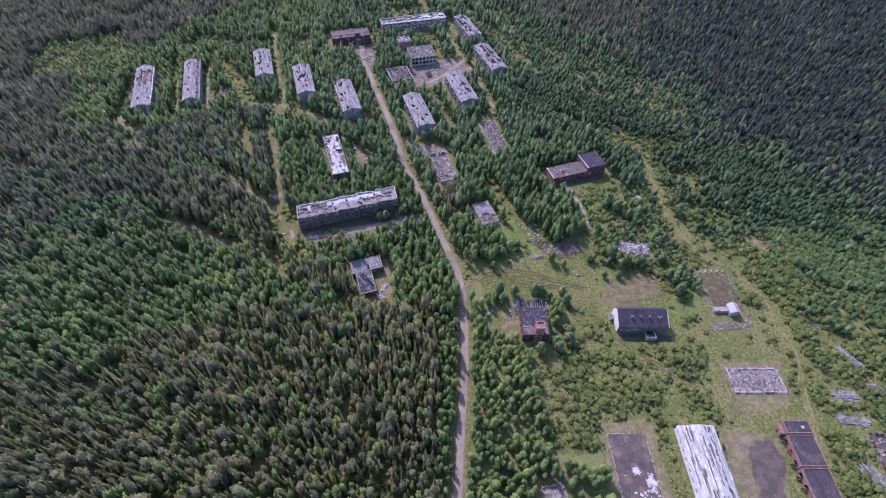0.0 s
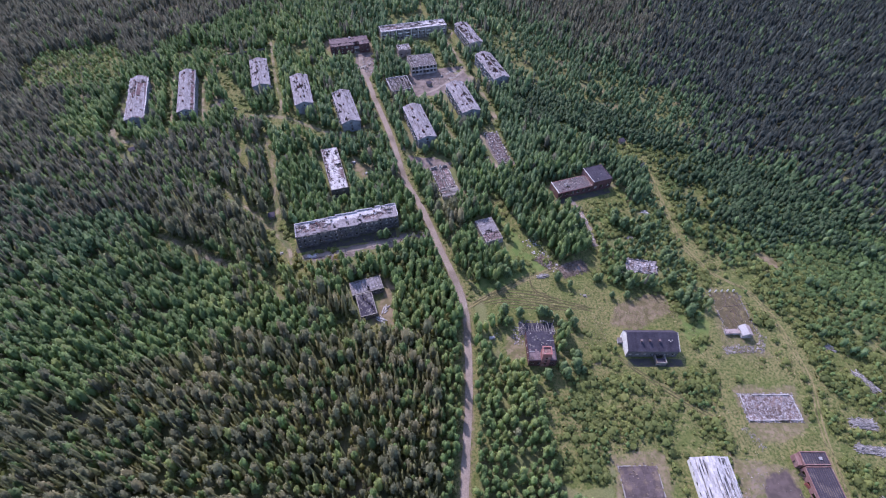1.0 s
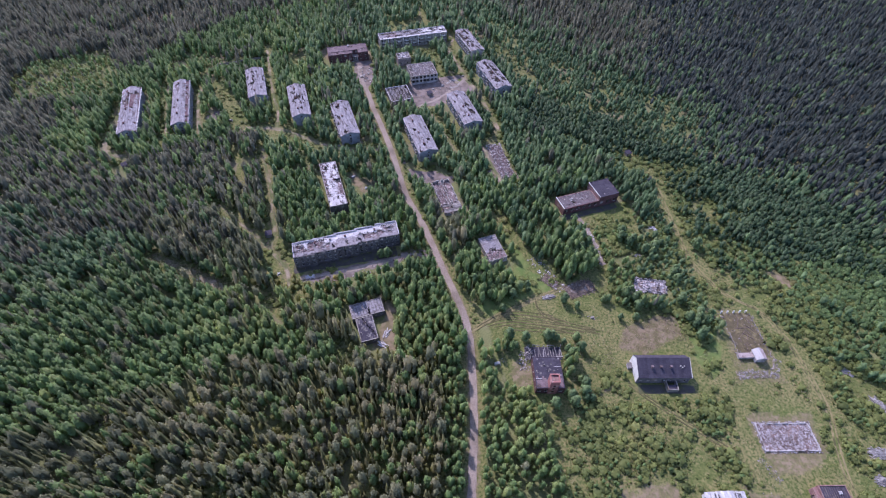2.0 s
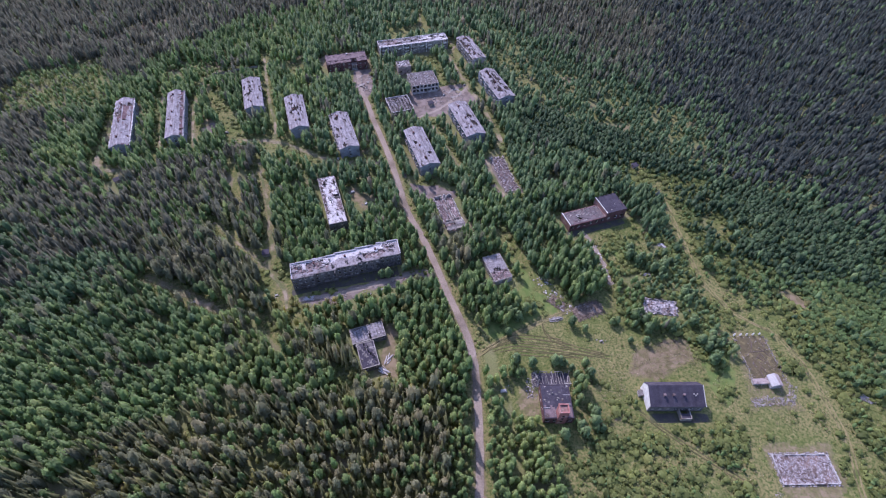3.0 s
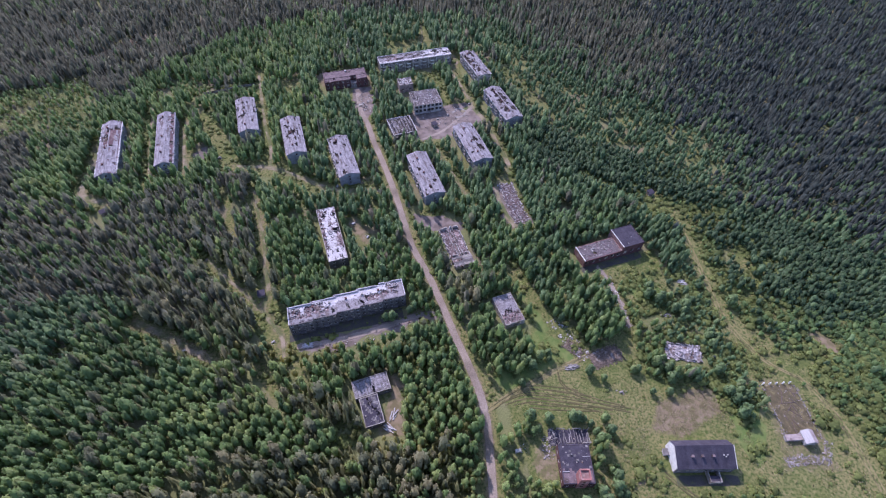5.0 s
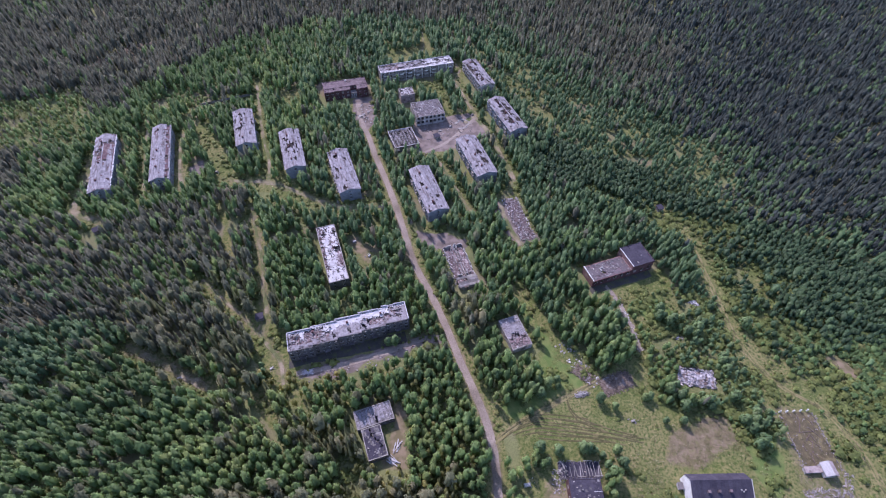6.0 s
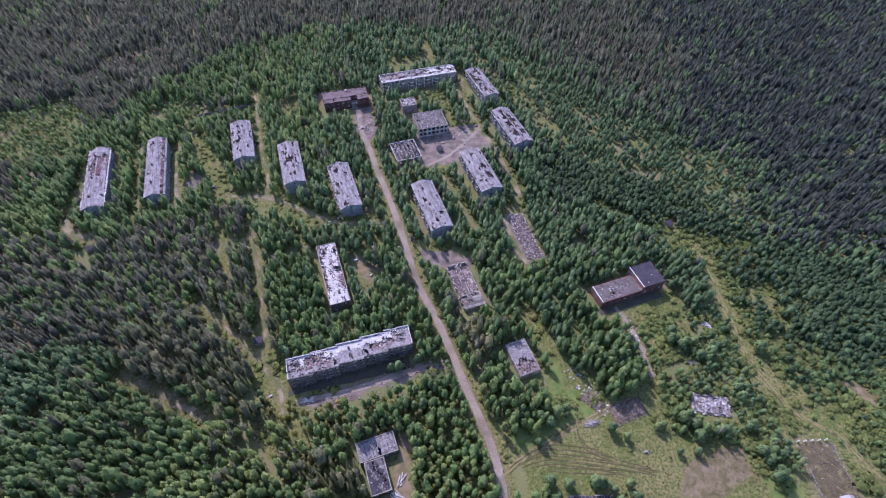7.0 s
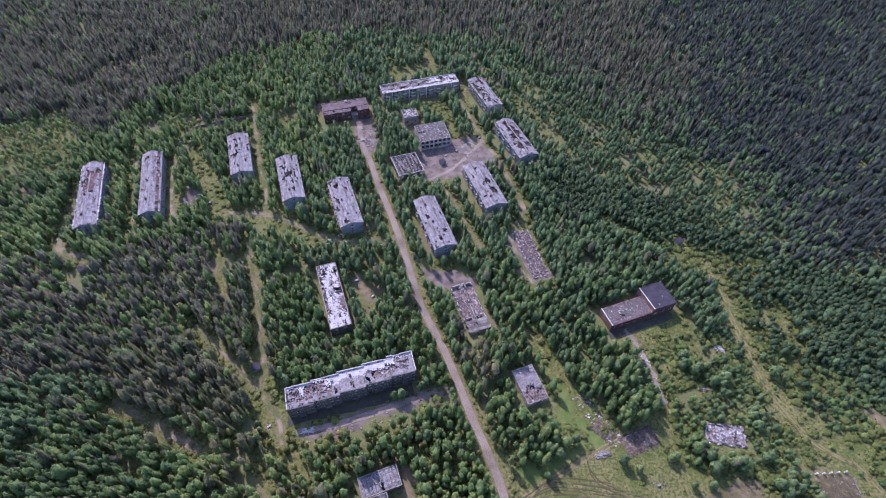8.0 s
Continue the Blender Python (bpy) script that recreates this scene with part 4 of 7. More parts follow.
# ---- long three-storey block with stepped roofline beside the road ----
def long_block():
    b = thing("long_block", "long three-storey ruin, stepped white roof partly collapsed", "building", -57.1, 220.6, 14.6)
    n, sl, W, H = 5, 11.5, 10.2, 9.2

    def cover(k):
        def f(u, v, r):
            g = (k + u) / n
            if v > 0.9:
                return "white" if r.random() < 0.85 else "grey"
            streak = math.sin(v * 21 + g * 8) + 0.7 * math.sin(g * 75 + v * 5) + 0.35 * r.normal()
            if g < 0.34:
                if 0.1 < g < 0.13 and v > 0.45 or (g > 0.29 and v > 0.6):
                    return "hole" if streak > 1.2 else "white"
                if v < 0.26 + 0.08 * math.sin(g * 40):
                    return "brown" if streak > 0.8 else "pale"
                return "hole" if streak > 1.35 else ("brown" if streak > -1.1 else "pale")
            if g < 0.66:
                if 0.1 < v < 0.38 and math.sin(g * 52 + 3 * v) + 0.4 * math.sin(g * 140) > 0.6:
                    return "hole" if r.random() < 0.85 else "grey"
                return "white" if v > 0.62 + 0.05 * math.sin(g * 30) else ("pale" if r.random() < 0.93 else "grey")
            if g < 0.85:
                if v > 0.6:
                    return "white"
                if v < 0.22:
                    return "pale"
                return "hole" if g < 0.675 or (v > 0.48 and r.random() < 0.6) else "brown"
            if v < 0.25 or g > 0.965:
                return "pale"
            return "hole" if streak > 1.2 else ("brown" if streak > -0.2 else "pale")
        return f
    for k in range(n):
        x, y = (k - 2) * sl, (k - 2) * 0.95
        a, w2, th = sl / 2, W / 2, 0.4
        for p, q, bays in (((x - a, y - w2), (x + a, y - w2), 4), ((x + a, y + w2), (x - a, y + w2), 4)):
            wall_run(b, p, q, H, PANEL, 3, bays, w=1.5, h=1.5, th=th)
        if k == 0:
            wall_run(b, (x - a, y + w2 - th), (x - a, y - w2 + th), H, PANEL, 3, 0, th=th)
        if k == n - 1:
            wall_run(b, (x + a, y - w2 + th), (x + a, y + w2 - th), H, PANEL, 3, 2, th=th)
        if k:
            g = Geo()
            g.box(x - a - 0.19, y - w2 + th + 0.01, -0.3, x - a + 0.19, y + w2 - th - 0.8, H - 0.2)
            part("cross_wall", g, PANEL, b)
        for s in range(3):
            g = Geo()
            z = 0.55 + s * 2.87
            g.box(x - a + 0.2, y - w2 + th + 0.01, z - 0.2, x + a - 0.2, y + w2 - th - 0.01, z)
            part("floor_slab", g, PANEL, b)
        more = 0.45 * ((k > 0) + (k < n - 1))
        flat_roof(b, sl + more, W, H, cover(k), 40 + k, 0.55, mats={"white": FELT_WHITE, "pale": FELT_PALE, "grey": FELT_GREY, "brown": DECK_ROSE}, x0=x + 0.225 * ((k < n - 1) - (k > 0)), y0=y, debris=14 if k in (0, 1, 4) else 5, parapet=0.8, edge=FELT_WHITE, sunk=0.6, sides="b" + ("l" if k == 0 else "") + ("r" if k == n - 1 else ""))
    for k in range(n):
        x, y = (k - 2) * sl, (k - 2) * 0.95 - W / 2
        g = Geo()
        g.box(x - 1.3, y - 1.5, 2.6, x + 1.3, y - 0.005, 2.78)
        g.box(x - 1.2, y - 1.45, -0.3, x - 1.0, y - 1.25, 2.59)
        g.box(x + 1.0, y - 1.45, -0.3, x + 1.2, y - 1.25, 2.59)
        part("porch", g, FELT_GREY, b, "grey concrete entrance canopy")
    for i in range(7):
        g = Geo()
        u = -25 + i * 8.2
        g.box(u - 0.5, 1.6 + u * 0.065, H + 0.09, u + 0.5, 2.5 + u * 0.065, H + 1.0)
        part("chimney", g, BRICK_DARK if i % 2 else CONCRETE, b)


long_block()


# ---- flat-roofed ruins ----
def flat_block(name, label, x, y, rz, L, W, H, storeys, bl, bs, mat, cover, seed, category="building", **kw):
    wk = {k: kw.pop(k) for k in ("w", "h", "sill", "ragged", "framed") if k in kw}
    b = thing(name, label, category, x, y, rz)
    shell(b, L, W, H, mat, storeys, bl, bs, **wk)
    flat_roof(b, L, W, H, cover, seed, **kw)
    return b


def white_cover(u, v, r):
    """Bleached felt torn lengthwise; bare deck along one edge and one dark pit near the middle."""
    x, y = u * 40, v * 10.4
    if 0.50 < u < 0.60 and v < 0.34:
        return "hole"
    if v < 0.30 + 0.12 * noise.noise(Vector((x * 0.3, 3, 0))) and 0.22 < u < 0.56:
        return "brown" if r.random() < 0.9 else "hole"
    if v > 0.86 + 0.1 * noise.noise(Vector((x * 0.4, 7, 0))) and u > 0.2:
        return "hole" if r.random() < 0.5 else "brown"
    w = noise.noise(Vector((x * 0.13, y * 0.6, 2.0))) + 0.4 * noise.noise(Vector((x * 0.35, y * 1.3, 5.0)))
    if w > (0.12 if u > 0.55 else 0.24):
        return "hole" if w > 0.3 else "brown"
    return "brown" if w < -0.62 else ("grey" if r.random() < 0.06 else "white")


flat_block("white_roofed_block", "derelict block with bleached white roof torn open", -71.8, 268.0, 108.5, 40.0, 10.4, 6.6, 2, 11, 2, PANEL, white_cover, 61, cell=0.55, debris=40, parapet=0.2, mats={"white": FELT_WHITE, "grey": FELT_GREY, "brown": DECK_ROSE})


def top_cover(u, v, r):
    """Felt kept along the front; behind it pits and bare deck between bays."""
    x, y = u * 57, v * 11
    w = noise.noise(Vector((x * 0.16, y * 0.4, 8.0))) + 0.45 * noise.noise(Vector((x * 0.6, y * 1.1, 1.0)))
    if v < 0.2:
        return "white" if r.random() < 0.8 else "slate"
    if w > 0.06 and v > 0.25:
        return "hole" if w > 0.2 else "brown"
    if 0.08 < u < 0.34 and w > -0.25:
        return "rose"
    return "white" if u > 0.6 and w < -0.05 else ("slate" if r.random() < 0.8 else "grey")


far = flat_block("far_block", "long pale three-storey ruin at the forest edge", -32.0, 453.6, 16.8, 57.5, 11.0, 8.6, 3, 18, 2, CONCRETE, top_cover, 62, cell=0.8, debris=80, parapet=0.4, mats={"white": FELT_WHITE, "grey": FELT_GREY, "brown": SHADED_FILL, "rose": DECK_ROSE, "slate": SLATE}, edge=FELT_WHITE, w=1.7, h=1.6)
for k in range(9):
    for n in range(1, 3):
        x = -25.6 + k * 6.4
        g = Geo()
        g.box(x - 1.5, -6.6, 0.4 + n * 2.67, x + 1.5, -5.505, 0.56 + n * 2.67)
        slab = part("balcony", g, CONCRETE, far)
        g = Geo()
        g.box(x - 1.5, -6.6, 0.564 + n * 2.67, x + 1.5, -6.52, 1.4 + n * 2.67)
        part("balustrade", g, WHITEWASH if (k + n) % 3 else STUCCO_PALE, slab, "flaked white balcony front")
    g = Geo()
    g.box(-28.75 + k * 6.4 + 0.35, -5.62, -0.3, -28.75 + k * 6.4 + 0.75, -5.505, 8.6)
    part("pilaster", g, WHITEWASH, far)
flat_block("school", "square two-storey schoolhouse ruin with rubble-strewn roof", -22.2, 399.6, 16.0, 20.6, 18.0, 7.0, 2, 7, 6, STUCCO_PALE, lambda u, v, r: "hole" if (u < 0.3 and 0.5 < v < 0.62) else ("pit" if noise.noise(Vector((u * 6, v * 5, 4))) > 0.3 else "brown" if r.random() < 0.22 else "grey"), 63, cell=0.6, debris=420, stones=RUBBLE_PALE, parapet=0.2, w=1.9, h=2.0, framed=False, mats={"grey": FELT_MAUVE, "brown": FELT_PALE, "pit": SHADED_FILL})
flat_block("kiosk", "small brick outbuilding with caved-in roof", -38.0, 420.9, 16.0, 10.2, 9.4, 6.2, 1, 2, 2, ROSE_SLATE, lambda u, v, r: "hole" if noise.noise(Vector((u * 4, v * 4, 9))) + 0.3 * r.normal() > 0.3 else ("pale" if r.random() < 0.45 else "grey"), 64, cell=0.6, debris=70, parapet=0.3, mats={"grey": FELT_MAUVE, "pale": FELT_WHITE})


def shop_cover(u, v, r):
    """Fallen roof: a few pale slats and sheets; dark cells carry the rooms' shade in their colour."""
    w = noise.noise(Vector((u * 7, v * 5, 6))) + 0.2 * r.normal()
    if 0.12 < u < 0.3 and 0.3 < v < 0.9 or v > 0.93:
        return "pale" if w < 0.1 else "hole"
    if math.sin(u * 44) > 0.35 and w < 0.3:
        return "pale" if r.random() < 0.6 else "grey"
    return "hole" if w > -0.12 else "soot"


flat_block("shop", "low roofless shop ruin filled with debris", -38.0, 370.1, 19.5, 16.6, 18.6, 4.0, 1, 4, 4, PANEL, shop_cover, 65, cell=0.5, debris=110, parapet=0.5, w=2.2, h=1.9, mats={"grey": FELT_GREY, "pale": FELT_PALE, "soot": SHADED_FILL}, edge=FELT_WHITE)
flat_block("hut", "low ruin with grey slatted roof", -42.2, 179.5, 19.5, 16.4, 8.6, 3.8, 1, 5, 2, PANEL, lambda u, v, r: "hole" if abs(u - 0.55) < 0.04 and v < 0.5 else ("pale" if math.sin(u * 62) > -0.55 else "grey") if v > 0.15 or r.random() < 0.5 else "grey", 66, cell=0.5, debris=30, parapet=0.15, mats={"pale": SLATE, "grey": FELT_GREY})
flat_block("hut_wing", "sagging dark roof on a ruined wing", -40.9, 167.9, 18.5, 8.4, 13.6, 3.6, 1, 2, 4, PANEL, patchy("black", "grey", 0.25, 0.06, 5), 67, cell=0.7, debris=30, parapet=0.15)
flat_block("field_ruin", "small ruin with pale slab roof fallen at one end", 23.2, 221.2, 20.0, 10.3, 17.2, 3.6, 1, 2, 4, STUCCO_PALE, lambda u, v, r: ("hole" if abs(v - 0.42) < 0.06 and abs(u - 0.45) < 0.22 else "grey" if math.sin(v * 70) > -0.75 else "white") if v > 0.34 else ("rose" if r.random() < 0.7 else "hole"), 68, cell=0.55, mats={"grey": SLATE, "white": FELT_PALE, "rose": DECK_ROSE}, debris=50, parapet=0.2, ragged=0.8)


# ---- red club house with portal ----
def club_house():
    b = thing("club_house", "dark red-brick club house with flat brown roof and portal", "building", -83.6, 426.9, 16.0)
    H = 7.0
    blocks = [(0.0, 2.4, 31.6, 8.8, H), (-6.4, -4.4, 18.8, 4.79, H - 0.02), (11.7, -4.9, 8.0, 5.79, H + 0.5)]
    for i, (x, y, L, W, h) in enumerate(blocks):
        a, c, th = L / 2, W / 2, 0.4
        wall_run(b, (x - a, y - c), (x + a, y - c), h, BRICK_DARK, 2, int(L / 3.4), w=1.6, h=1.8, th=th)
        wall_run(b, (x + a, y + c), (x - a, y + c), h, BRICK_DARK, 2, int(L / 3.4) if i == 0 else 0, w=1.4, h=1.5, th=th)
        wall_run(b, (x + a, y - c + th), (x + a, y + c - th), h, BRICK_DARK, 2, 0, th=th)
        wall_run(b, (x - a, y + c - th), (x - a, y - c + th), h, BRICK_DARK, 2, 0, th=th)
        flat_roof(b, L, W, h, patchy("brown", "black", 0.02, 0.0, 5 + i), 70 + i, 1.0, sunk=0.0, mats={"brown": FELT_BROWN, "black": SLAB_DARK}, x0=x, y0=y, debris=12, parapet=0.3, edge=FELT_BROWN)
    for k in range(3):
        g = Geo()
        x = 3.9 + k * 1.5
        g.box(x - 0.2, -5.9, -0.3, x + 0.2, -5.5, 3.2)
        part("column", g, WHITEWASH, b)
    g = Geo()
    g.box(3.1, -6.2, 3.2, 7.6, -2.1, 3.45)
    part("balcony", g, CONCRETE, b, "pale portal slab")
    g = Geo()
    for k in range(3):
        g.box(2.9 - 0.3 * k, -6.6 - 0.35 * k, -0.4, 7.4, -2.1, 0.45 - 0.15 * k)
    part("steps", g, CONCRETE, b)
    g = Geo()
    g.box(0.6, 4.6, H + 0.05, 1.8, 5.6, H + 0.9)
    g.box(0.5, 4.5, H + 0.9, 1.9, 5.7, H + 1.0)
    part("roof_vent", g, STUCCO_PALE, b)


club_house()


# ---- brick boiler house with a tall black-roofed hall ----
def boiler_house():
    b = thing("boiler_house", "red-brick works with tall black-roofed hall and lower wing", "building", 83.0, 262.4, 19.6)
    parts_ = [(-7.2, -0.4, 23.6, 10.6, 5.0, lambda u, v, r: "hole" if abs(u - 0.36) < 0.045 and abs(v - 0.36) < 0.09 else ("brown" if noise.noise(Vector((u * 6, v * 3, 2))) > 0.25 else "grey"), 6, 2), (11.25, 1.2, 13.2, 13.8, 7.6, lambda u, v, r: "black", 3, 3)]
    for i, (x, y, L, W, h, cov, bl, bs) in enumerate(parts_):
        a, c, th = L / 2, W / 2, 0.4
        # front gets the darker brick: shade on this side is put into its colour
        wall_run(b, (x - a, y - c), (x + a, y - c), h, BRICK_DARK, 1, bl, w=1.8, h=2.2, sill=1.3, th=th)
        wall_run(b, (x + a, y + c), (x - a, y + c), h, BRICK, 1, bl, w=1.8, h=2.2, sill=1.3, th=th)
        wall_run(b, (x + a, y - c + th), (x + a, y + c - th), h, BRICK, 1, bs if i else 0, w=1.6, h=2.2, sill=2, th=th)
        wall_run(b, (x - a, y + c - th), (x - a, y - c + th), h, BRICK, 1, 0, th=th)
        flat_roof(b, L, W, h, cov, 80 + i, 0.9, mats={"grey": FELT_MAUVE, "brown": FELT_BROWN, "black": FELT_BLACK}, x0=x, y0=y, debris=190 if i == 0 else 6, parapet=0.2 if i else 0.0, edge=FELT_BLACK)
    g = Geo()
    g.box(-19.0, -5.7, 5.004, -18.6, 4.9, 5.5)
    part("coping", g, WHITEWASH, b, "white coping strip")
    g = Geo()
    g.box(4.6, -5.7, 7.82, 4.95, 8.1, 8.0)
    part("coping", g, WHITEWASH, b, "white coping strip")
    g = Geo()
    g.box(-11.9, -0.9, 4.9, -11.6, 0.9, 5.6)
    g.box(-11.55, 0.6, 4.9, -9.8, 0.9, 5.5)
    part("hatch_kerb", g, STUCCO_PALE, b, "broken pale kerb round a roof pit")


boiler_house()


# ---- black-roofed brick house with a red tower, and the burnt frame behind it ----
def tower_house():
    b = thing("tower_house", "brick house with black roof and red hose tower", "building", 44.4, 145.4, 1.0)
    L, W, H = 12.8, 15.6, 5.2
    shell(b, L, W, H, BRICK_DARK, 1, 4, 4, w=1.6, h=1.8)
    flat_roof(b, L, W, H, lambda u, v, r: "front" if v < 0.29 else "grey" if r.random() < 0.03 else "black", 90, 0.9, debris=24, parapet=0.15, edge=FELT_BLACK, mats={"black": FELT_BLACK, "grey": FELT_GREY, "front": FELT_BROWN})
    g = Geo()
    g.box(-6.2, -3.2, 5.1, -3.4, -3.02, 5.4)
    part("coping", g, FELT_WHITE, b)
    g = Geo()
    g.box(3.0, 2.7, 5.1, 6.2, 2.88, 5.4)
    part("coping", g, FELT_WHITE, b)
    t = Geo()
    x0, y0, x1, y1, h = -1.0, -8.1, 3.1, -4.1, 11.6
    for a, c, d, e in ((x0, y0, x1, y0 + 0.4), (x0, y1 - 0.4, x1, y1), (x0, y0 + 0.4, x0 + 0.4, y1 - 0.4), (x1 - 0.4, y0 + 0.4, x1, y1 - 0.4)):
        t.box(a, c, -0.4, d, e, h)
    tower = part("tower", t, TOWER_RED, b, "red brick hose tower")
    g = Geo()
    g.box(x0 + 0.42, y0 + 0.42, h - 0.75, x1 - 0.42, y1 - 0.42, h - 0.55)
    part("tower_roof", g, BRICK, tower, "sunken rusty roof")
    for a, c, d, e in ((x0 - 0.12, y0 - 0.12, x1 + 0.12, y0 + 0.45), (x0 - 0.12, y1 - 0.45, x1 + 0.12, y1 + 0.12), (x0 - 0.12, y0 + 0.45, x0 + 0.45, y1 - 0.45), (x1 - 0.45, y0 + 0.45, x1 + 0.12, y1 - 0.45)):
        g = Geo()
        g.box(a, c, h + 0.003, d, e, h + 0.22)
        part("tower_coping", g, TOWER_RED, tower)
    for k in range(3):
        g = Geo()
        g.box(x0 + 1.6, y0 - 0.03, 2 + 2.6 * k, x0 + 2.6, y0 - 0.003, 3.2 + 2.6 * k)
        part("window", g, GLASS, tower)
    for u, v in ((-1.5, 3.5), (0.4, 1.2)):
        g = Geo()
        g.box(u - 0.25, v - 0.25, H + 0.02, u + 0.25, v + 0.25, H + 0.8)
        part("roof_vent", g, FELT_GREY, b)
    f = thing("burnt_frame", "collapsed timber frame of a burnt annex", "ruin", 44.2, 157.8, 1.0)

    def beam(p, q, t, name="beam"):
        one = Geo()
        one.bar(p, q, t)
        part(name, one, GREY_WOOD, f)

    for k in range(11):
        x = -8.4 + k * 1.7
        beam((x, -3.08, -0.3), (x, -3.08, rng.uniform(1.4, 3.0)), 0.24, "post")
        beam((x, 3.02, -0.3), (x, 3.02, rng.uniform(1.8, 3.2)), 0.24, "post")
    for y in (-3.08, 3.02):
        for k in range(5):
            if rng.random() < 0.8:
                beam((-8.4 + k * 3.4, y, 2.5 + rng.normal(0, 0.25)), (-5.0 + k * 3.4, y + rng.normal(0, 0.2), 2.4 + rng.normal(0, 0.3)), 0.26)
    for k in range(11):
        x = -4.2 + k * 1.25
        beam((x, -3.0, 2.5), (x + rng.normal(0, 0.25), 3.0 - 2.2 * (rng.random() < 0.35), 2.6 - 2.0 * (rng.random() < 0.4)), 0.2)
    for k in range(18):
        p = Vector((rng.uniform(-9.0, -4.0), rng.uniform(-3, 3), rng.uniform(0.1, 2.4)))
        d = Vector((rng.normal(0, 1.2), rng.normal(0, 1.8), rng.normal(0, 0.8)))
        beam(p, p + d, 0.2)
    h = Geo()
    h.box(-8.6, -3.4, -0.3, 8.6, 3.4, 0.1)
    part("charred_floor", h, FELT_BLACK, f, "blackened floor")
    g = Geo()
    rubble(g, 60, -9, -3.4, -4.5, 3.4, 0, 0.2, 0.9)
    rubble(g, 130, -12, -9, -6.6, 0, 0, 0.15, 0.6)
    rubble(g, 30, -4.5, -3.2, 8.5, 3.2, 0, 0.15, 0.5)
    tagged(part("rubble", g, RUBBLE, f), kind="stuff")


tower_house()


# ---- whitewashed house with a steep dark roof ----
def white_house():
    b = thing("white_house", "whitewashed house with long dark felt roof slope", "house", 97.35, 149.2, 1.0)
    L, W, H, rise, yr = 24.2, 11.2, 5.4, 3.4, 2.5
    # front wall is dark concrete, not whitewash: its shade is in the colour
    shell(b, L, W, H, WHITEWASH, 1, 7, 0, w=1.4, h=1.5, front=PANEL)
    a, c = L / 2, W / 2
    for s in (-1, 1):
        g = Geo()
        x = s * (a - 0.2) - 0.2
        g.prism([(x, -c + 0.003, H + 0.003), (x, c - 0.003, H + 0.003), (x, yr, H + rise - 0.1)], (0.4, 0, 0))
        part("gable", g, WHITEWASH, b, "bright white gable wall")
    over = 0.25
    for s in (-1, 1):
        n = 26
        for k in range(n):
            g = Geo()
            u0, u1 = -a - 0.15 + k * (L + 0.3) / n, -a - 0.15 + (k + 1) * (L + 0.3) / n - 0.015
            dz = 0.02 * (k % 2)
            e, z0, z1 = s * (c + over), H - 0.15 + dz, H + rise + 0.05 + dz
            if s > 0:
                u0, u1 = u1, u0
            g.hexa([(u0, e, z0), (u1, e, z0), (u1, yr, z1), (u0, yr, z1), (u0, e, z0 + 0.1), (u1, e, z0 + 0.1), (u1, yr, z1 + 0.1), (u0, yr, z1 + 0.1)])
            part("roof_sheet", g, FELT_BLACK, b)
    for u in (-5.6, -1.6, 3.0):
        g = Geo()
        g.box(u - 0.4, -1.9, H + 1.2, u + 0.4, -1.1, H + 2.9)
        g.box(u - 0.5, -2.0, H + 2.9, u + 0.5, -1.0, H + 3.05)
        part("chimney", g, FELT_BROWN, b, "squat brick chimney")
    for u, v in ((7.6, -1.0), (8.4, -1.6), (9.2, -1.0)):
        g = Geo()
        g.box(u - 0.2, v - 0.25, H + rise * (1 - (yr - v) / 9.1) - 0.3, u + 0.2, v + 0.25, H + rise * (1 - (yr - v) / 9.1) + 0.25)
        part("roof_hatch", g, STUCCO_PALE, b)
    g = Geo()
    g.hexa([(a + 0.16, -c - 0.4, H - 0.2), (a + 0.36, -c - 0.4, H - 0.2), (a + 0.36, yr, H + rise), (a + 0.16, yr, H + rise),
            (a + 0.16, -c - 0.4, H + 0.1), (a + 0.36, -c - 0.4, H + 0.1), (a + 0.36, yr, H + rise + 0.28), (a + 0.16, yr, H + rise + 0.28)])
    part("barge_board", g, FRAME_WOOD, b, "pale barge board")
    # porch in front
    g = Geo()
    x0, x1, y0, y1 = 1.2, 6.0, -c - 4.6, -c - 0.01
    for p in ((x0, y0, x1, y0 + 0.3), (x0, y0 + 0.3, x0 + 0.3, y1), (x1 - 0.3, y0 + 0.3, x1, y1)):
        g.box(p[0], p[1], -0.4, p[2], p[3], 2.6)
    part("porch", g, CONCRETE, b)
    g = Geo()
    g.box(x0 + 0.3, y0 + 0.31, 1.9, x1 - 0.31, y0 + 2.6, 2.1)
    part("porch_roof", g, FELT_BLACK, b)
    sh = thing("lean_to", "small pale lean-to beside the white house", "shed", 84.0, 151.4, 1.0)
    g = Geo()
    g.box(-0.9, -1.2, -0.3, 0.9, 1.2, 1.6)
    part("body", g, STUCCO_PALE, sh)
    g = Geo()
    g.hexa([(-1.1, -1.4, 1.6), (1.1, -1.4, 1.62), (1.1, 1.4, 1.62), (-1.1, 1.4, 1.6), (-1.1, -1.4, 1.7), (1.1, -1.4, 1.9), (1.1, 1.4, 1.9), (-1.1, 1.4, 1.7)])
    part("roof", g, FELT_GREY, sh)


white_house()


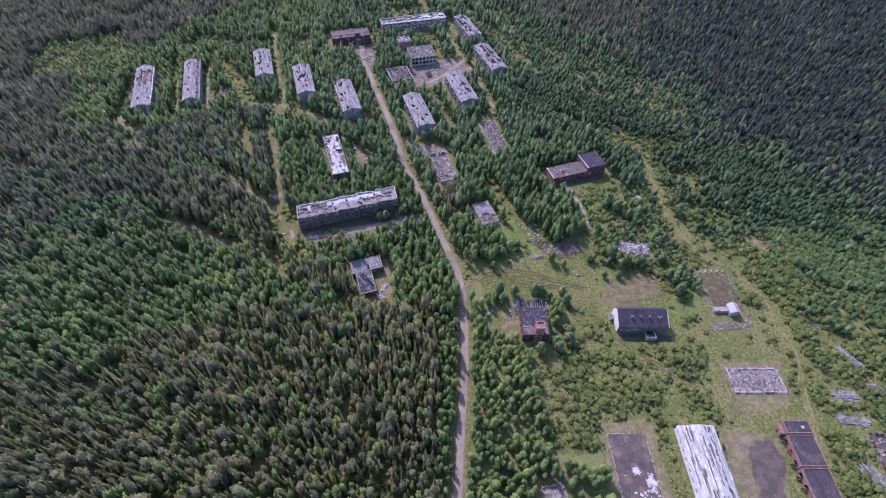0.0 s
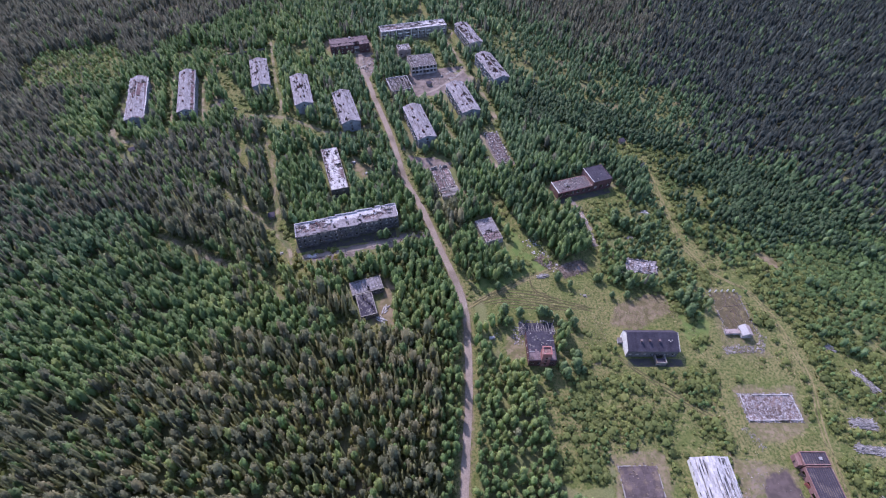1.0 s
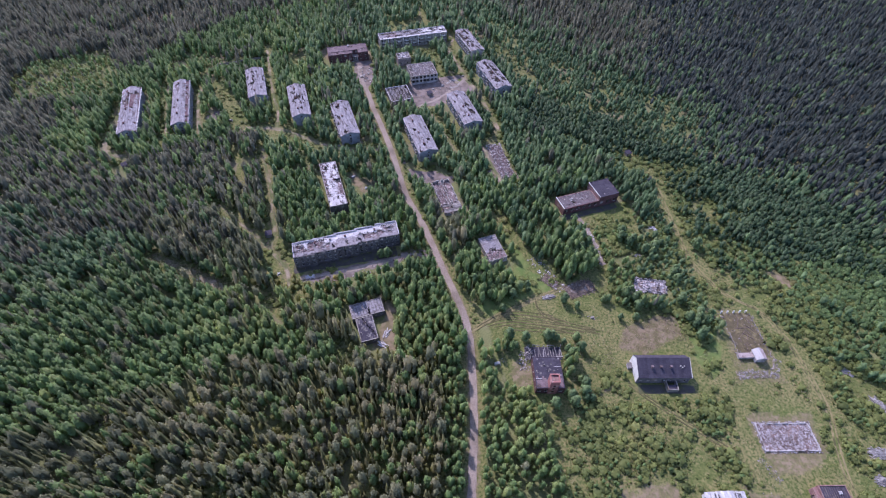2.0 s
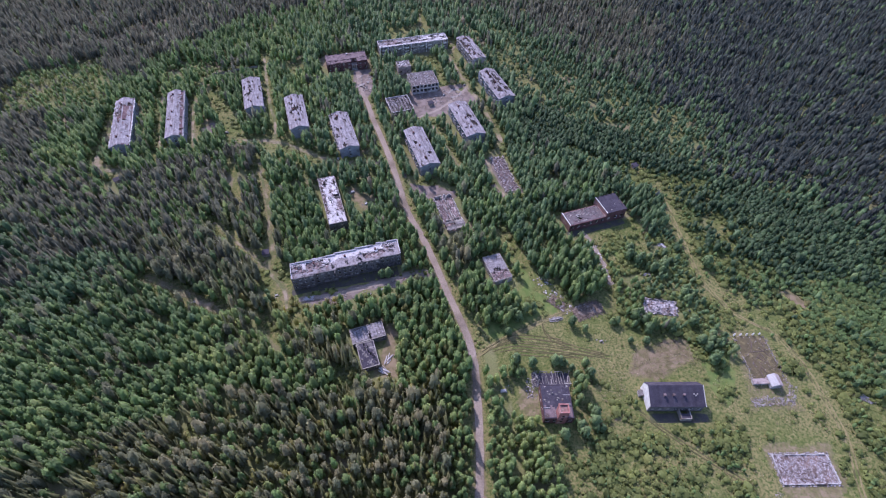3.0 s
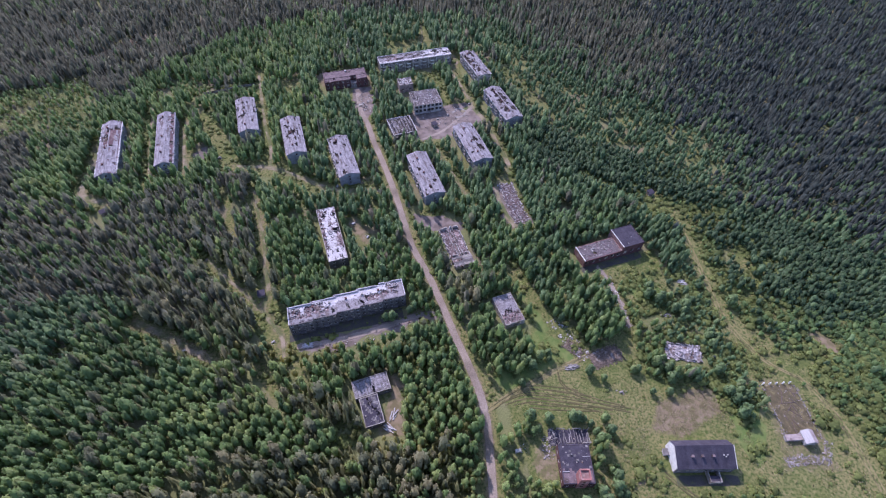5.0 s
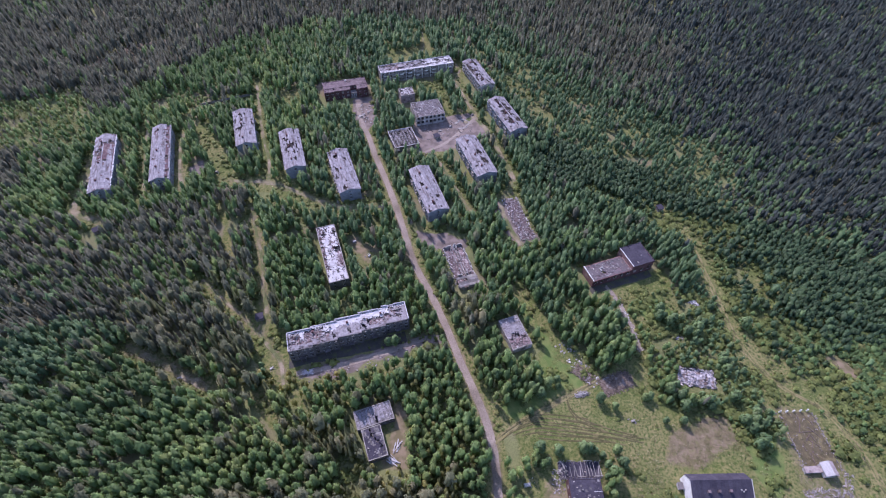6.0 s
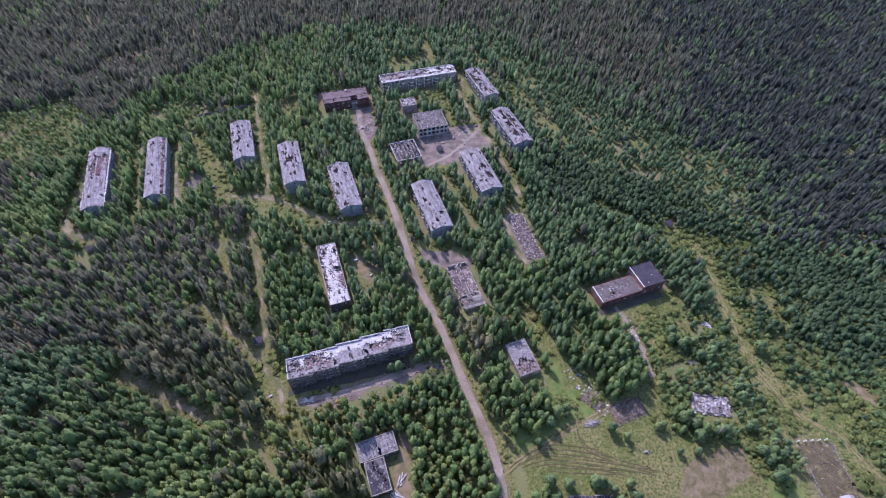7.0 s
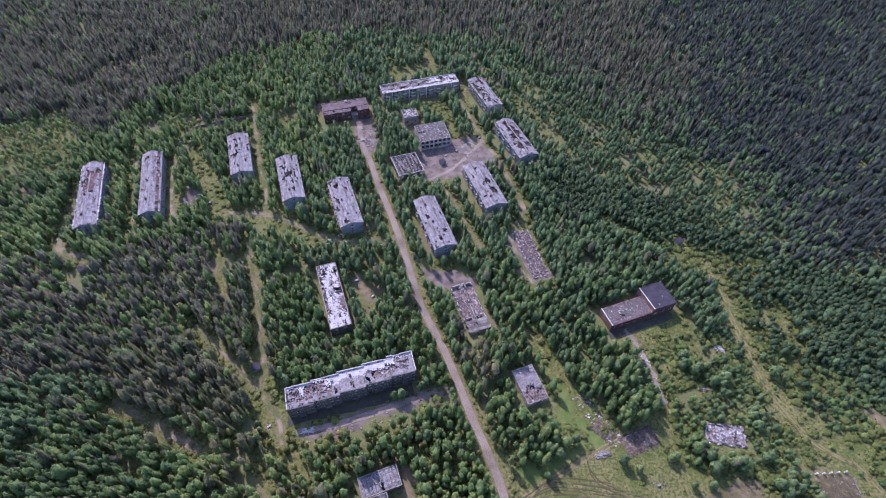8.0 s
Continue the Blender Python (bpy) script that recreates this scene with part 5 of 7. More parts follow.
# ---- long shed with white roof ----
def white_shed():
    b = thing("storage_shed", "long shed under a white slate roof with open slits", "shed", 109.0, 72.0, 2.0)
    L, W, H, rise = 47.0, 15.4, 3.6, 1.3
    wall_run(b, (-W / 2, L / 2), (-W / 2, -L / 2), H, WHITEWASH, 1, 12, w=1.5, h=1.5, th=0.4)
    wall_run(b, (W / 2, -L / 2), (W / 2, L / 2), H, WHITEWASH, 1, 12, w=1.5, h=1.5, th=0.4)
    wall_run(b, (-W / 2 + 0.4, -L / 2), (W / 2 - 0.4, -L / 2), H, WHITEWASH, 1, 3, w=1.5, h=1.5, th=0.4)
    wall_run(b, (W / 2 - 0.4, L / 2), (-W / 2 + 0.4, L / 2), H, WHITEWASH, 1, 0, th=0.4)
    for s in (-1, 1):
        g = Geo()
        y = s * (L / 2 - 0.2) - 0.2
        g.prism([(-W / 2, y, H + 0.003), (W / 2, y, H + 0.003), (1.6, y, H + rise - 0.1)], (0, 0.4, 0))
        part("gable", g, WHITEWASH, b)
    for k in range(24):
        y = -L / 2 + 0.6 + k * (L - 1.2) / 23
        for x in (-W / 2, W / 2):
            g = Geo()
            g.bar((x, y, H - 0.05), (1.6, y, H + rise - 0.1), 0.15)
            part("rafter", g, TIMBER, b)
    g = Geo()
    g.box(-W / 2 + 0.41, -L / 2 + 0.41, -0.3, W / 2 - 0.41, L / 2 - 0.41, 0.05)
    part("floor_slab", g, CONCRETE, b)
    r = np.random.default_rng(5)
    for s, x_out in ((-1, -W / 2 - 0.4), (1, W / 2 + 0.4)):
        g = Geo()
        nx, ny = 16 if s < 0 else 11, 40
        slope = math.atan2(rise, abs(1.6 - x_out))
        for i in range(nx):
            gone = 0
            for j in range(ny):
                f = (i + 0.5) / nx
                x, y = x_out + (1.6 - x_out) * f, -L / 2 - 0.2 + (j + 0.5) * (L + 0.4) / ny
                if gone == 0 and r.random() < (0.02 if s < 0 else 0.06):
                    gone = int(r.integers(3, 12))
                if gone > 0:
                    gone -= 1
                    wide = 0.3
                    shift = 0.3
                else:
                    wide, shift = 1.02, 0.0
                if s > 0 and i == 5 and r.random() < 0.5:
                    continue
                pw = abs(1.6 - x_out) / nx
                mm = Matrix.Translation((x + shift * pw, y, H + 0.08 + rise * f + r.normal(0, 0.015))) @ Euler((r.normal(0, 0.01), s * slope, 0)).to_matrix().to_4x4()
                g.rbox(mm, pw * wide, (L + 0.4) / ny * 1.02, 0.05)
        tagged(part("roof_slope", g, SLATE_PALE, b, "bleached white slate sheets"), kind="stuff")


white_shed()


# ---- brick garages with ribbed dark roof in steps ----
def garages():
    b = thing("garage_row", "brick garage row with ribbed dark roofs in steps", "garage", 152.4, 76.0, 1.0)
    W = 11.2
    secs = [(17.0, 22.5, 4.4), (3.6, 16.6, 3.9), (-11.0, 3.2, 3.5), (-25.5, -11.4, 3.5)]   # from y, to y, height
    for y0, y1, H in secs:
        L = y1 - y0
        wall_run(b, (-W / 2, y1), (-W / 2, y0), H, BRICK, 1, max(1, int(L / 3.6)), w=2.3, h=2.0, sill=0.0, th=0.4, framed=False, plinth=0.3)
        wall_run(b, (W / 2, y0), (W / 2, y1), H, BRICK, 1, 0, th=0.4)
        for e in (y0, y1 - 0.4):
            g = Geo()
            g.box(-W / 2 + 0.41, e, -0.4, W / 2 - 0.41, e + 0.4, H + 0.35)
            part("fire_wall", g, BRICK, b, "raised brick fire wall")
        n = 11
        for k in range(n):
            x, w = -W / 2 + 0.45 + k * (W - 0.9) / n, (W - 0.9) / n
            g = Geo()
            g.box(x, y0 + 0.42, H - 0.2, x + w - 0.16, y1 - 0.42, H + 0.04 + rng.normal(0, 0.015))
            part("roof_sheet", g, FELT_BLACK, b)
            g = Geo()
            g.box(x + w - 0.155, y0 + 0.42, H - 0.2, x + w - 0.005, y1 - 0.42, H + 0.14)
            part("roof_rib", g, SLAB_DARK, b)
        for k in range(max(1, int(L / 3.6))):
            yy = y1 - (k + 0.5) * L / max(1, int(L / 3.6))
            g = Geo()
            ang = rng.uniform(0.4, 1.4)
            dx, dy = -2.2 * math.sin(ang), 2.2 * math.cos(ang)
            g.hexa([(-W / 2 - 0.02, yy - 1.1, 0.2), (-W / 2 - 0.02 + dx, yy - 1.1 + dy, 0.2), (-W / 2 + 0.06 + dx, yy - 1.04 + dy, 0.2), (-W / 2 + 0.06, yy - 1.04, 0.2),
                    (-W / 2 - 0.02, yy - 1.1, 2.2), (-W / 2 - 0.02 + dx, yy - 1.1 + dy, 2.2), (-W / 2 + 0.06 + dx, yy - 1.04 + dy, 2.2), (-W / 2 + 0.06, yy - 1.04, 2.2)])
            part("door", g, PAINT_RED if k % 3 == 1 else DARK_METAL, b, "garage door hanging open")
    g = Geo()
    g.box(-7.2, 17.4, -0.3, -5.62, 22.0, 3.2)
    part("annex", g, BRICK, b)
    g = Geo()
    g.box(1.4, 19.0, 4.45, 2.6, 20.2, 4.9)
    part("roof_hatch", g, METAL, b)


garages()


# ---- foundations and heaps ----
def ruin(name, label, x, y, rz, L, W, high=1.2, n=200, mat=None, wall=None, large=1.0, slab=None, rows=(), gaps=0.25, heap=0.3, along=(), earth=None):
    """Stumps of walls round a floor strewn with rubble."""
    b = thing(name, label, "ruin", x, y, rz)
    wall, mat = wall or CONCRETE, mat or RUBBLE
    if slab:
        nu, nv = max(1, int(L / 3)), max(1, int(W / 3))
        for i in range(nu):
            for j in range(nv):
                g = Geo()
                g.box(-L / 2 + 0.42 + i * (L - 0.84) / nu, -W / 2 + 0.42 + j * (W - 0.84) / nv, -0.4, -L / 2 + 0.42 + (i + 1) * (L - 0.84) / nu - 0.008, -W / 2 + 0.42 + (j + 1) * (W - 0.84) / nv - 0.008, 0.14 + rng.normal(0, 0.012))
                part("floor_slab", g, slab, b)
    runs = [((-L / 2, -W / 2), (L / 2, -W / 2 + 0.4)), ((-L / 2, W / 2 - 0.4), (L / 2, W / 2)), ((-L / 2, -W / 2 + 0.4), (-L / 2 + 0.4, W / 2 - 0.4)), ((L / 2 - 0.4, -W / 2 + 0.4), (L / 2, W / 2 - 0.4))]
    runs += [((-L / 2 + f * L - 0.15, -W / 2 + 0.41), (-L / 2 + f * L + 0.15, W / 2 - 0.41)) for f in rows]
    runs += [((-L / 2 + 0.41, -W / 2 + f * W - 0.15), (L / 2 - 0.41, -W / 2 + f * W + 0.15)) for f in along]
    for (x0, y0), (x1, y1) in runs:
        g = Geo()
        lx, ly = x1 - x0, y1 - y0
        k = max(1, int(max(lx, ly) / 1.1))
        for i in range(k):
            if rng.random() < gaps:
                continue
            h = high * rng.uniform(0.35, 1.0)
            if lx > ly:
                g.box(x0 + i * lx / k, y0, -0.4, x0 + (i + 1) * lx / k, y1, h)
            else:
                g.box(x0, y0 + i * ly / k, -0.4, x1, y0 + (i + 1) * ly / k, h)
        if g.v:
            tagged(part("broken_wall", g, wall, b), kind="stuff")
    if heap >= 0.6:
        g = Geo()
        nu, nv = 14, 9
        for i in range(nu + 1):
            for j in range(nv + 1):
                u, v = 2 * i / nu - 1, 2 * j / nv - 1
                bulge = max(0.0, 1 - u * u) ** 0.7 * max(0.0, 1 - v * v) ** 0.7
                g.v.append((u * L * 0.52, v * W * 0.52, -0.12 + bulge * heap * 0.8 * rng.uniform(0.55, 1.2)))
        for i in range(nu):
            for j in range(nv):
                a = i * (nv + 1) + j
                g.f.append((a, a + nv + 1, a + nv + 2, a + 1))
                g.k.append(0)
        part("mound", g, earth or mat, b)
    g = Geo()
    rubble(g, n, -L / 2 - 0.8, -W / 2 - 0.8, L / 2 + 0.8, W / 2 + 0.8, 0.1, 0.2, large, heap=heap)
    tagged(part("rubble", g, mat, b), kind="stuff")
    return b


def roofless_end():
    """The one bay of the roofless block that still has its slab."""
    b = thing("slab_roof", "last concrete roof slab left on the roofless block", "roof", -2.2, 263.8, 107.8)
    for k in range(4):
        for j in range(2):
            g = Geo()
            g.box(-14.7 + k * 1.6, -5.6 + j * 5.6, 2.42 + 0.05 * j, -13.15 + k * 1.6, -0.05 + j * 5.6, 2.65 + 0.03 * k)
            if (k, j) != (2, 1):
                part("slab", g, FELT_GREY if (k + j) % 3 else CONCRETE, b)
    for x, y in ((-14.4, -5.3), (-14.4, 5.3), (-8.6, -5.3), (-8.6, 5.3), (-8.6, 0.0), (-14.4, 0.0)):
        g = Geo()
        g.box(x - 0.2, y - 0.2, -0.3, x + 0.2, y + 0.2, 2.42)
        part("pier", g, CONCRETE, b)


ruin("roofless_block", "roofless ruin of a long block, floors full of rubble", -2.2, 263.8, 107.8, 29.5, 11.4, 2.4, 520, large=0.6, mat=RUBBLE_LILAC, wall=STUCCO_PALE, slab=DECK_ROSE, rows=(0.3,), along=(0.34, 0.46, 0.62), gaps=0.3, heap=0.3)
roofless_end()
ruin("levelled_block", "levelled foundation with white debris", 33.3, 300.5, 103.5, 34.0, 8.6, 0.8, 520, mat=RUBBLE_LILAC, wall=STUCCO_PALE, large=0.8, gaps=0.65, slab=None, heap=0.6, rows=(0.12, 0.86), along=(0.5,), earth=DECK_ROSE)
ruin("white_foundation", "low white-plastered foundation strewn with pale rubble", 145.2, 119.2, 1.4, 23.8, 12.2, 0.9, 2100, mat=RUBBLE_LILAC, wall=STUCCO_PALE, gaps=0.1, slab=DECK, heap=0.25, large=0.5)
ruin("plank_ruin", "collapsed plank house, heap of bleached boards", 106.7, 199.1, -8, 15.5, 8.0, 1.4, 700, mat=RUBBLE_LILAC, wall=GREY_WOOD, large=1.1, heap=1.4, gaps=0.3)
ruin("rubble_heap", "heap of reddish brick rubble in the grass", 68.5, 196.5, 20, 15.0, 8.0, 0.4, 900, mat=RUBBLE_RED, gaps=0.85, heap=0.9, large=0.55)
ruin("small_heap", "small brown spoil heap beside the track", 53.5, 200.8, -40, 9.0, 5.0, 0.3, 350, mat=RUBBLE_RED, gaps=0.95, heap=0.8, large=0.5)
ruin("concrete_foundation", "brown overgrown floor slab with white plaster patches", 80.0, 72.0, 2.7, 16.6, 42.0, 0.4, 260, mat=RUBBLE_RED, slab=SLAB_DARK, gaps=0.4, heap=0.1, large=0.6)
ruin("tree_ruin", "grey ruin sunk among trees", 45.5, 66.0, 10, 9.0, 10.0, 1.8, 150, slab=CONCRETE, gaps=0.2)
ruin("brick_ruin", "collapsed brick shed with sunken dark floor", 191.0, 84.0, -6, 14.0, 22.0, 1.6, 300, mat=RUBBLE, wall=BRICK_DARK, slab=SLAB_DARK, gaps=0.4)
ruin("scattered_foundation", "line of old foundation stones in the grass", 142.0, 148.4, 4, 14.0, 2.4, 0.3, 160, mat=RUBBLE, gaps=0.7, heap=0.2, large=0.5)


def plaster_patches():
    """Bleached plaster lying on the brown slab."""
    b = thing("plaster_sheets", "broken white plaster sheets on the brown slab", "debris", 80.0, 72.0, 2.7)
    for cx, cy, n, sx, sy in ((0.2, 5.6, 55, 0.75, 0.7), (5.4, 0.8, 110, 0.85, 1.5), (1.5, -3.5, 14, 2, 1.2), (-1.5, -9, 60, 1.2, 1.2)):
        g = Geo()
        for _ in range(n):
            m = Matrix.Translation((cx + rng.normal(0, sx), cy + rng.normal(0, sy), 0.2 + 0.06 * rng.random())) @ Euler((rng.normal(0, 0.04), rng.normal(0, 0.04), rng.uniform(0, 3))).to_matrix().to_4x4()
            g.rbox(m, rng.uniform(0.4, 1.3), rng.uniform(0.3, 0.9), 0.05)
        tagged(part("sheets", g, FELT_WHITE, b), kind="stuff")


plaster_patches()


def plank_pile(x, y, rz, L, W, n, label, mat=None, name="plank_pile"):
    b = thing(name, label, "wood pile", x, y, rz, group="plank piles")
    g = Geo()
    for k in range(n):
        u, v = rng.uniform(-L / 2, L / 2) * 0.7, rng.uniform(-W / 2, W / 2)
        l = rng.uniform(1.5, 4.5)
        m = Matrix.Translation((u, v, 0.15 + 0.6 * rng.random() * (1 - abs(2 * v / W)))) @ Euler((rng.normal(0, 0.2), rng.normal(0, 0.12), rng.normal(0, 0.35))).to_matrix().to_4x4()
        g.rbox(m, l, rng.uniform(0.15, 0.45), 0.08)
    tagged(part("planks", g, mat or GREY_WOOD, b), kind="stuff")


plank_pile(194.9, 132.8, -58, 15, 4.5, 170, "long strip of bleached fallen boards in scrub")
plank_pile(183.3, 112.4, -3, 14, 4.5, 170, "collapsed shed lying as grey boards")
plank_pile(181.6, 101.0, -8, 18, 3.4, 170, "low row of grey boards from a fallen fence")
plank_pile(186.7, 150.7, -30, 8, 2.5, 60, "short strip of pale boards in bushes")
plank_pile(118.7, 241.2, -40, 4.5, 3.0, 26, "pale boards dumped among young trees", FELT_WHITE)
plank_pile(104.0, 220.5, -10, 4.0, 2.0, 22, "few broken boards by the track")
plank_pile(-74.6, 201.2, 10, 3.4, 2.2, 60, "white sheets of debris before the long block", FELT_WHITE)
plank_pile(-31.5, 167.5, 70, 4.0, 2.2, 12, "white sheets of debris beside the hut", FELT_WHITE)
plank_pile(-33.0, 161.5, -20, 4.5, 3.0, 16, "white boards dumped behind the hut", FELT_WHITE)
plank_pile(51.2, 190.9, 15, 6.5, 2.4, 40, "heap of grey timber and scrap")
plank_pile(178.5, 76.5, -55, 16, 7, 200, "field of bleached boards before the brick shed")
plank_pile(200, 117, -25, 12, 3, 70, "scattered grey boards in grass")


# ---- strip foundation with white posts and the small white house ----
def strip_ruin():
    b = thing("barn_foundation", "long barn foundation with a row of white posts", "ruin", 146.2, 170.6, 3.2)
    for k in range(5):
        g = Geo()
        x = -7.0 + k * 3.2
        g.box(x - 0.26, 12.3, -0.3, x + 0.26, 12.8, 1.7 + rng.normal(0, 0.2))
        part("post", g, WHITEWASH, b)
    for s in (-1, 1):
        g = Geo()
        for k in range(22):
            if rng.random() < 0.9:
                y = -12.5 + k * 1.1
                x = s * 7.6 + rng.normal(0, 0.15)
                g.box(x - 0.17, y, -0.3, x + 0.17, y + rng.uniform(0.4, 1.05), rng.uniform(0.15, 0.7))
        rubble(g, 50, s * 7.6 - 1.2, -13, s * 7.6 + 1.2, 12.5, 0.0, 0.15, 0.6)
        tagged(part("broken_wall", g, RUBBLE, b), kind="stuff")
    for k in range(16):
        g = Geo()
        p = Vector((rng.uniform(-6, 6), rng.uniform(-11, 11), 0.12))
        d = Vector((rng.normal(0, 2.2), rng.normal(0, 2.2), 0.1))
        g.bar(p - d * 0.7, p + d * 0.7, 0.22)
        part("charred_beam", g, DARK_METAL, b)
    g = Geo()
    rubble(g, 170, -9, -14, 9, 13, 0.0, 0.12, 0.5)
    tagged(part("rubble", g, RUBBLE, b), kind="stuff")
    g = Geo()
    g.prism([(-7.0, -12.2, -0.3), (6.6, -12.6, -0.3), (7.3, -4, -0.3), (6.9, 6, -0.3), (7.2, 12.0, -0.3), (-6.6, 12.3, -0.3), (-7.2, 3, -0.3), (-6.8, -5, -0.3)], (0, 0, 0.34))
    part("earth_floor", g, EARTH, b, "dark brown earth floor")
    h = thing("small_white_house", "tiny white gabled house with pale lean-to wall", "house", 147.4, 157.6, 3.2)
    g = Geo()
    for p in ((-2.4, -2.6, 2.4, -2.3), (-2.4, 2.3, 2.4, 2.6), (-2.4, -2.3, -2.1, 2.3), (2.1, -2.3, 2.4, 2.3)):
        g.box(p[0], p[1], -0.3, p[2], p[3], 2.8)
    for y in (-2.6, 2.3):
        g.prism([(-2.4, y, 2.803), (2.4, y, 2.803), (0, y, 4.3)], (0, 0.3, 0))
    part("wall", g, STUCCO_PALE, h)
    for s in (-1, 1):
        g = Geo()
        g.hexa([(s * 2.8, -2.9, 2.6), (s * 2.8, 2.9, 2.6), (0, 2.9, 4.35), (0, -2.9, 4.35), (s * 2.8, -2.9, 2.72), (s * 2.8, 2.9, 2.72), (0, 2.9, 4.48), (0, -2.9, 4.48)])
        # left slope is paler: the sunlight on it is put into the colour
        part("roof_slope", g, SLATE_PALE if s < 0 else ROSE_SLATE, h)
    g = Geo()
    g.box(-9.5, -0.6, -0.3, -2.42, 1.6, 1.6)
    part("low_wing", g, STUCCO_PALE, h)
    g = Geo()
    g.box(-9.7, -0.8, 1.6, -2.42, 1.8, 1.75)
    part("wing_roof", g, ROSE_SLATE, h)


strip_ruin()


# ---- small things ----
def shack(x, y, rz, label, roof):
    b = thing("shack", label, "shed", x, y, rz)
    walls = [(-1.7 + k * 0.285, y, -1.72 + (k + 1) * 0.285, y + 0.08, h + rng.normal(0, 0.03)) for k in range(12) for y, h in ((-1.5, 2.1), (1.42, 2.4))]
    walls += [(x, -1.41 + k * 0.353, x + 0.08, -1.43 + (k + 1) * 0.353, 2.12 + k * 0.03) for k in range(8) for x in (-1.7, 1.64)]
    for x0, y0, x1, y1, h in walls:
        g = Geo()
        g.box(x0, y0, -0.3, x1, y1, h)
        part("board", g, BOARD, b)
    g = Geo()
    g.hexa([(-1.95, -1.8, 2.15), (1.95, -1.8, 2.15), (1.95, 1.8, 2.5), (-1.95, 1.8, 2.5), (-1.95, -1.8, 2.25), (1.95, -1.8, 2.25), (1.95, 1.8, 2.6), (-1.95, 1.8, 2.6)])
    part("roof", g, roof, b)


shack(-103.3, 230.3, 15, "small dark plank shack with felt roof", FELT_BLACK)
shack(-207.9, 286.9, 40, "dark shack at the wood's edge", FELT_BLACK)
shack(119.1, 308.8, 20, "dark shack hidden in the thicket", FELT_BLACK)
shack(-15.5, 375.3, 35, "dark plank hut on the bare school yard", FELT_BLACK)


def monument():
    b = thing("monument", "broken concrete plinth with scattered slabs on the plaza", "monument", -69.6, 398.5, 20)
    g = Geo()
    for k in range(3):
        g.box(-2 + 0.5 * k, -2 + 0.5 * k, -0.3 + 0.35 * k, 2 - 0.5 * k, 2 - 0.5 * k, 0.05 + 0.35 * k)
    part("plinth", g, CONCRETE, b)
    g = Geo()
    rubble(g, 30, -4, -4, 4, 3, 0, 0.3, 1.2)
    tagged(part("slabs", g, RUBBLE, b), kind="stuff")


monument()


def wall_line(x0, y0, x1, y1, label):
    b = thing("concrete_fence", label, "fence", x0, y0, math.degrees(math.atan2(y1 - y0, x1 - x0)))
    L = math.hypot(x1 - x0, y1 - y0)
    n = int(L / 3)
    for k in range(n):
        g = Geo()
        g.box(k * L / n + 0.1, -0.08, -0.3, (k + 1) * L / n - 0.1, 0.08, 1.7)
        part("panel", g, CONCRETE, b)
        g = Geo()
        g.box(k * L / n - 0.09, -0.12, -0.3, k * L / n + 0.09, 0.12, 1.9)
        part("post", g, CONCRETE, b)


wall_line(-185.5, 409.4, -152, 423.4, "old concrete panel fence in the trees")


def yard_debris(x, y, rz, L, W, n, label, mat, large=0.8):
    g = Geo()
    rubble(g, n, -L / 2, -W / 2, L / 2, W / 2, 0, 0.12, large)
    single("yard_debris", g, [mat], label, "debris", x, y, rz, kind="stuff")


yard_debris(-8, 385, 20, 34, 22, 260, "bits of rubble scattered over the school yard", RUBBLE)
yard_debris(-66, 402, 15, 12, 26, 110, "bits of concrete scattered over the plaza", RUBBLE_PALE)
yard_debris(-50, 205, 17, 52, 6, 150, "bits of rubble along the block's yard", RUBBLE)
yard_debris(131, 80, 5, 22, 34, 90, "scrap and stones on the works yard", RUBBLE, 0.45)
yard_debris(132.5, 105.3, -58, 11, 3.4, 120, "grey stones tipped beside the foundation", RUBBLE, 0.4)
yard_debris(122.6, 75.5, -70, 13, 2.6, 120, "grey stones along the white shed", RUBBLE, 0.35)
yard_debris(139, 148.5, 8, 9, 4.5, 150, "pinkish rubble from a fallen wall", RUBBLE_LILAC, 0.5)
yard_debris(148, 148.6, -6, 11, 3.5, 150, "pinkish rubble from a fallen wall", RUBBLE, 0.5)
yard_debris(154.5, 152.5, 60, 10, 4, 110, "grey rubble beside the small white house", RUBBLE, 0.7)
yard_debris(52, 206, -60, 26, 8, 150, "stones along an old ditch in the meadow", RUBBLE_PALE)
yard_debris(82, 228, -80, 34, 4, 150, "pale stones along the rubble path", RUBBLE_PALE)


def junk(x, y, rz, s, mat, label):
    b = thing("scrap", label, "scrap", x, y, rz, group="scrap on the grass")
    g = Geo()
    g.hexa([(-s, -0.5 * s, -0.1), (s, -0.5 * s, -0.1), (s, 0.5 * s, -0.1), (-s, 0.5 * s, -0.1), (-0.8 * s, -0.4 * s, 0.6 * s), (0.5 * s, -0.4 * s, 0.8 * s), (0.5 * s, 0.4 * s, 0.8 * s), (-0.8 * s, 0.4 * s, 0.6 * s)])
    part("body", g, mat, b)
    g = Geo()
    rubble(g, 9, -2.2 * s, -1.6 * s, 2.2 * s, 1.6 * s, 0, 0.15, 0.6)
    tagged(part("bits", g, mat, b), kind="stuff")


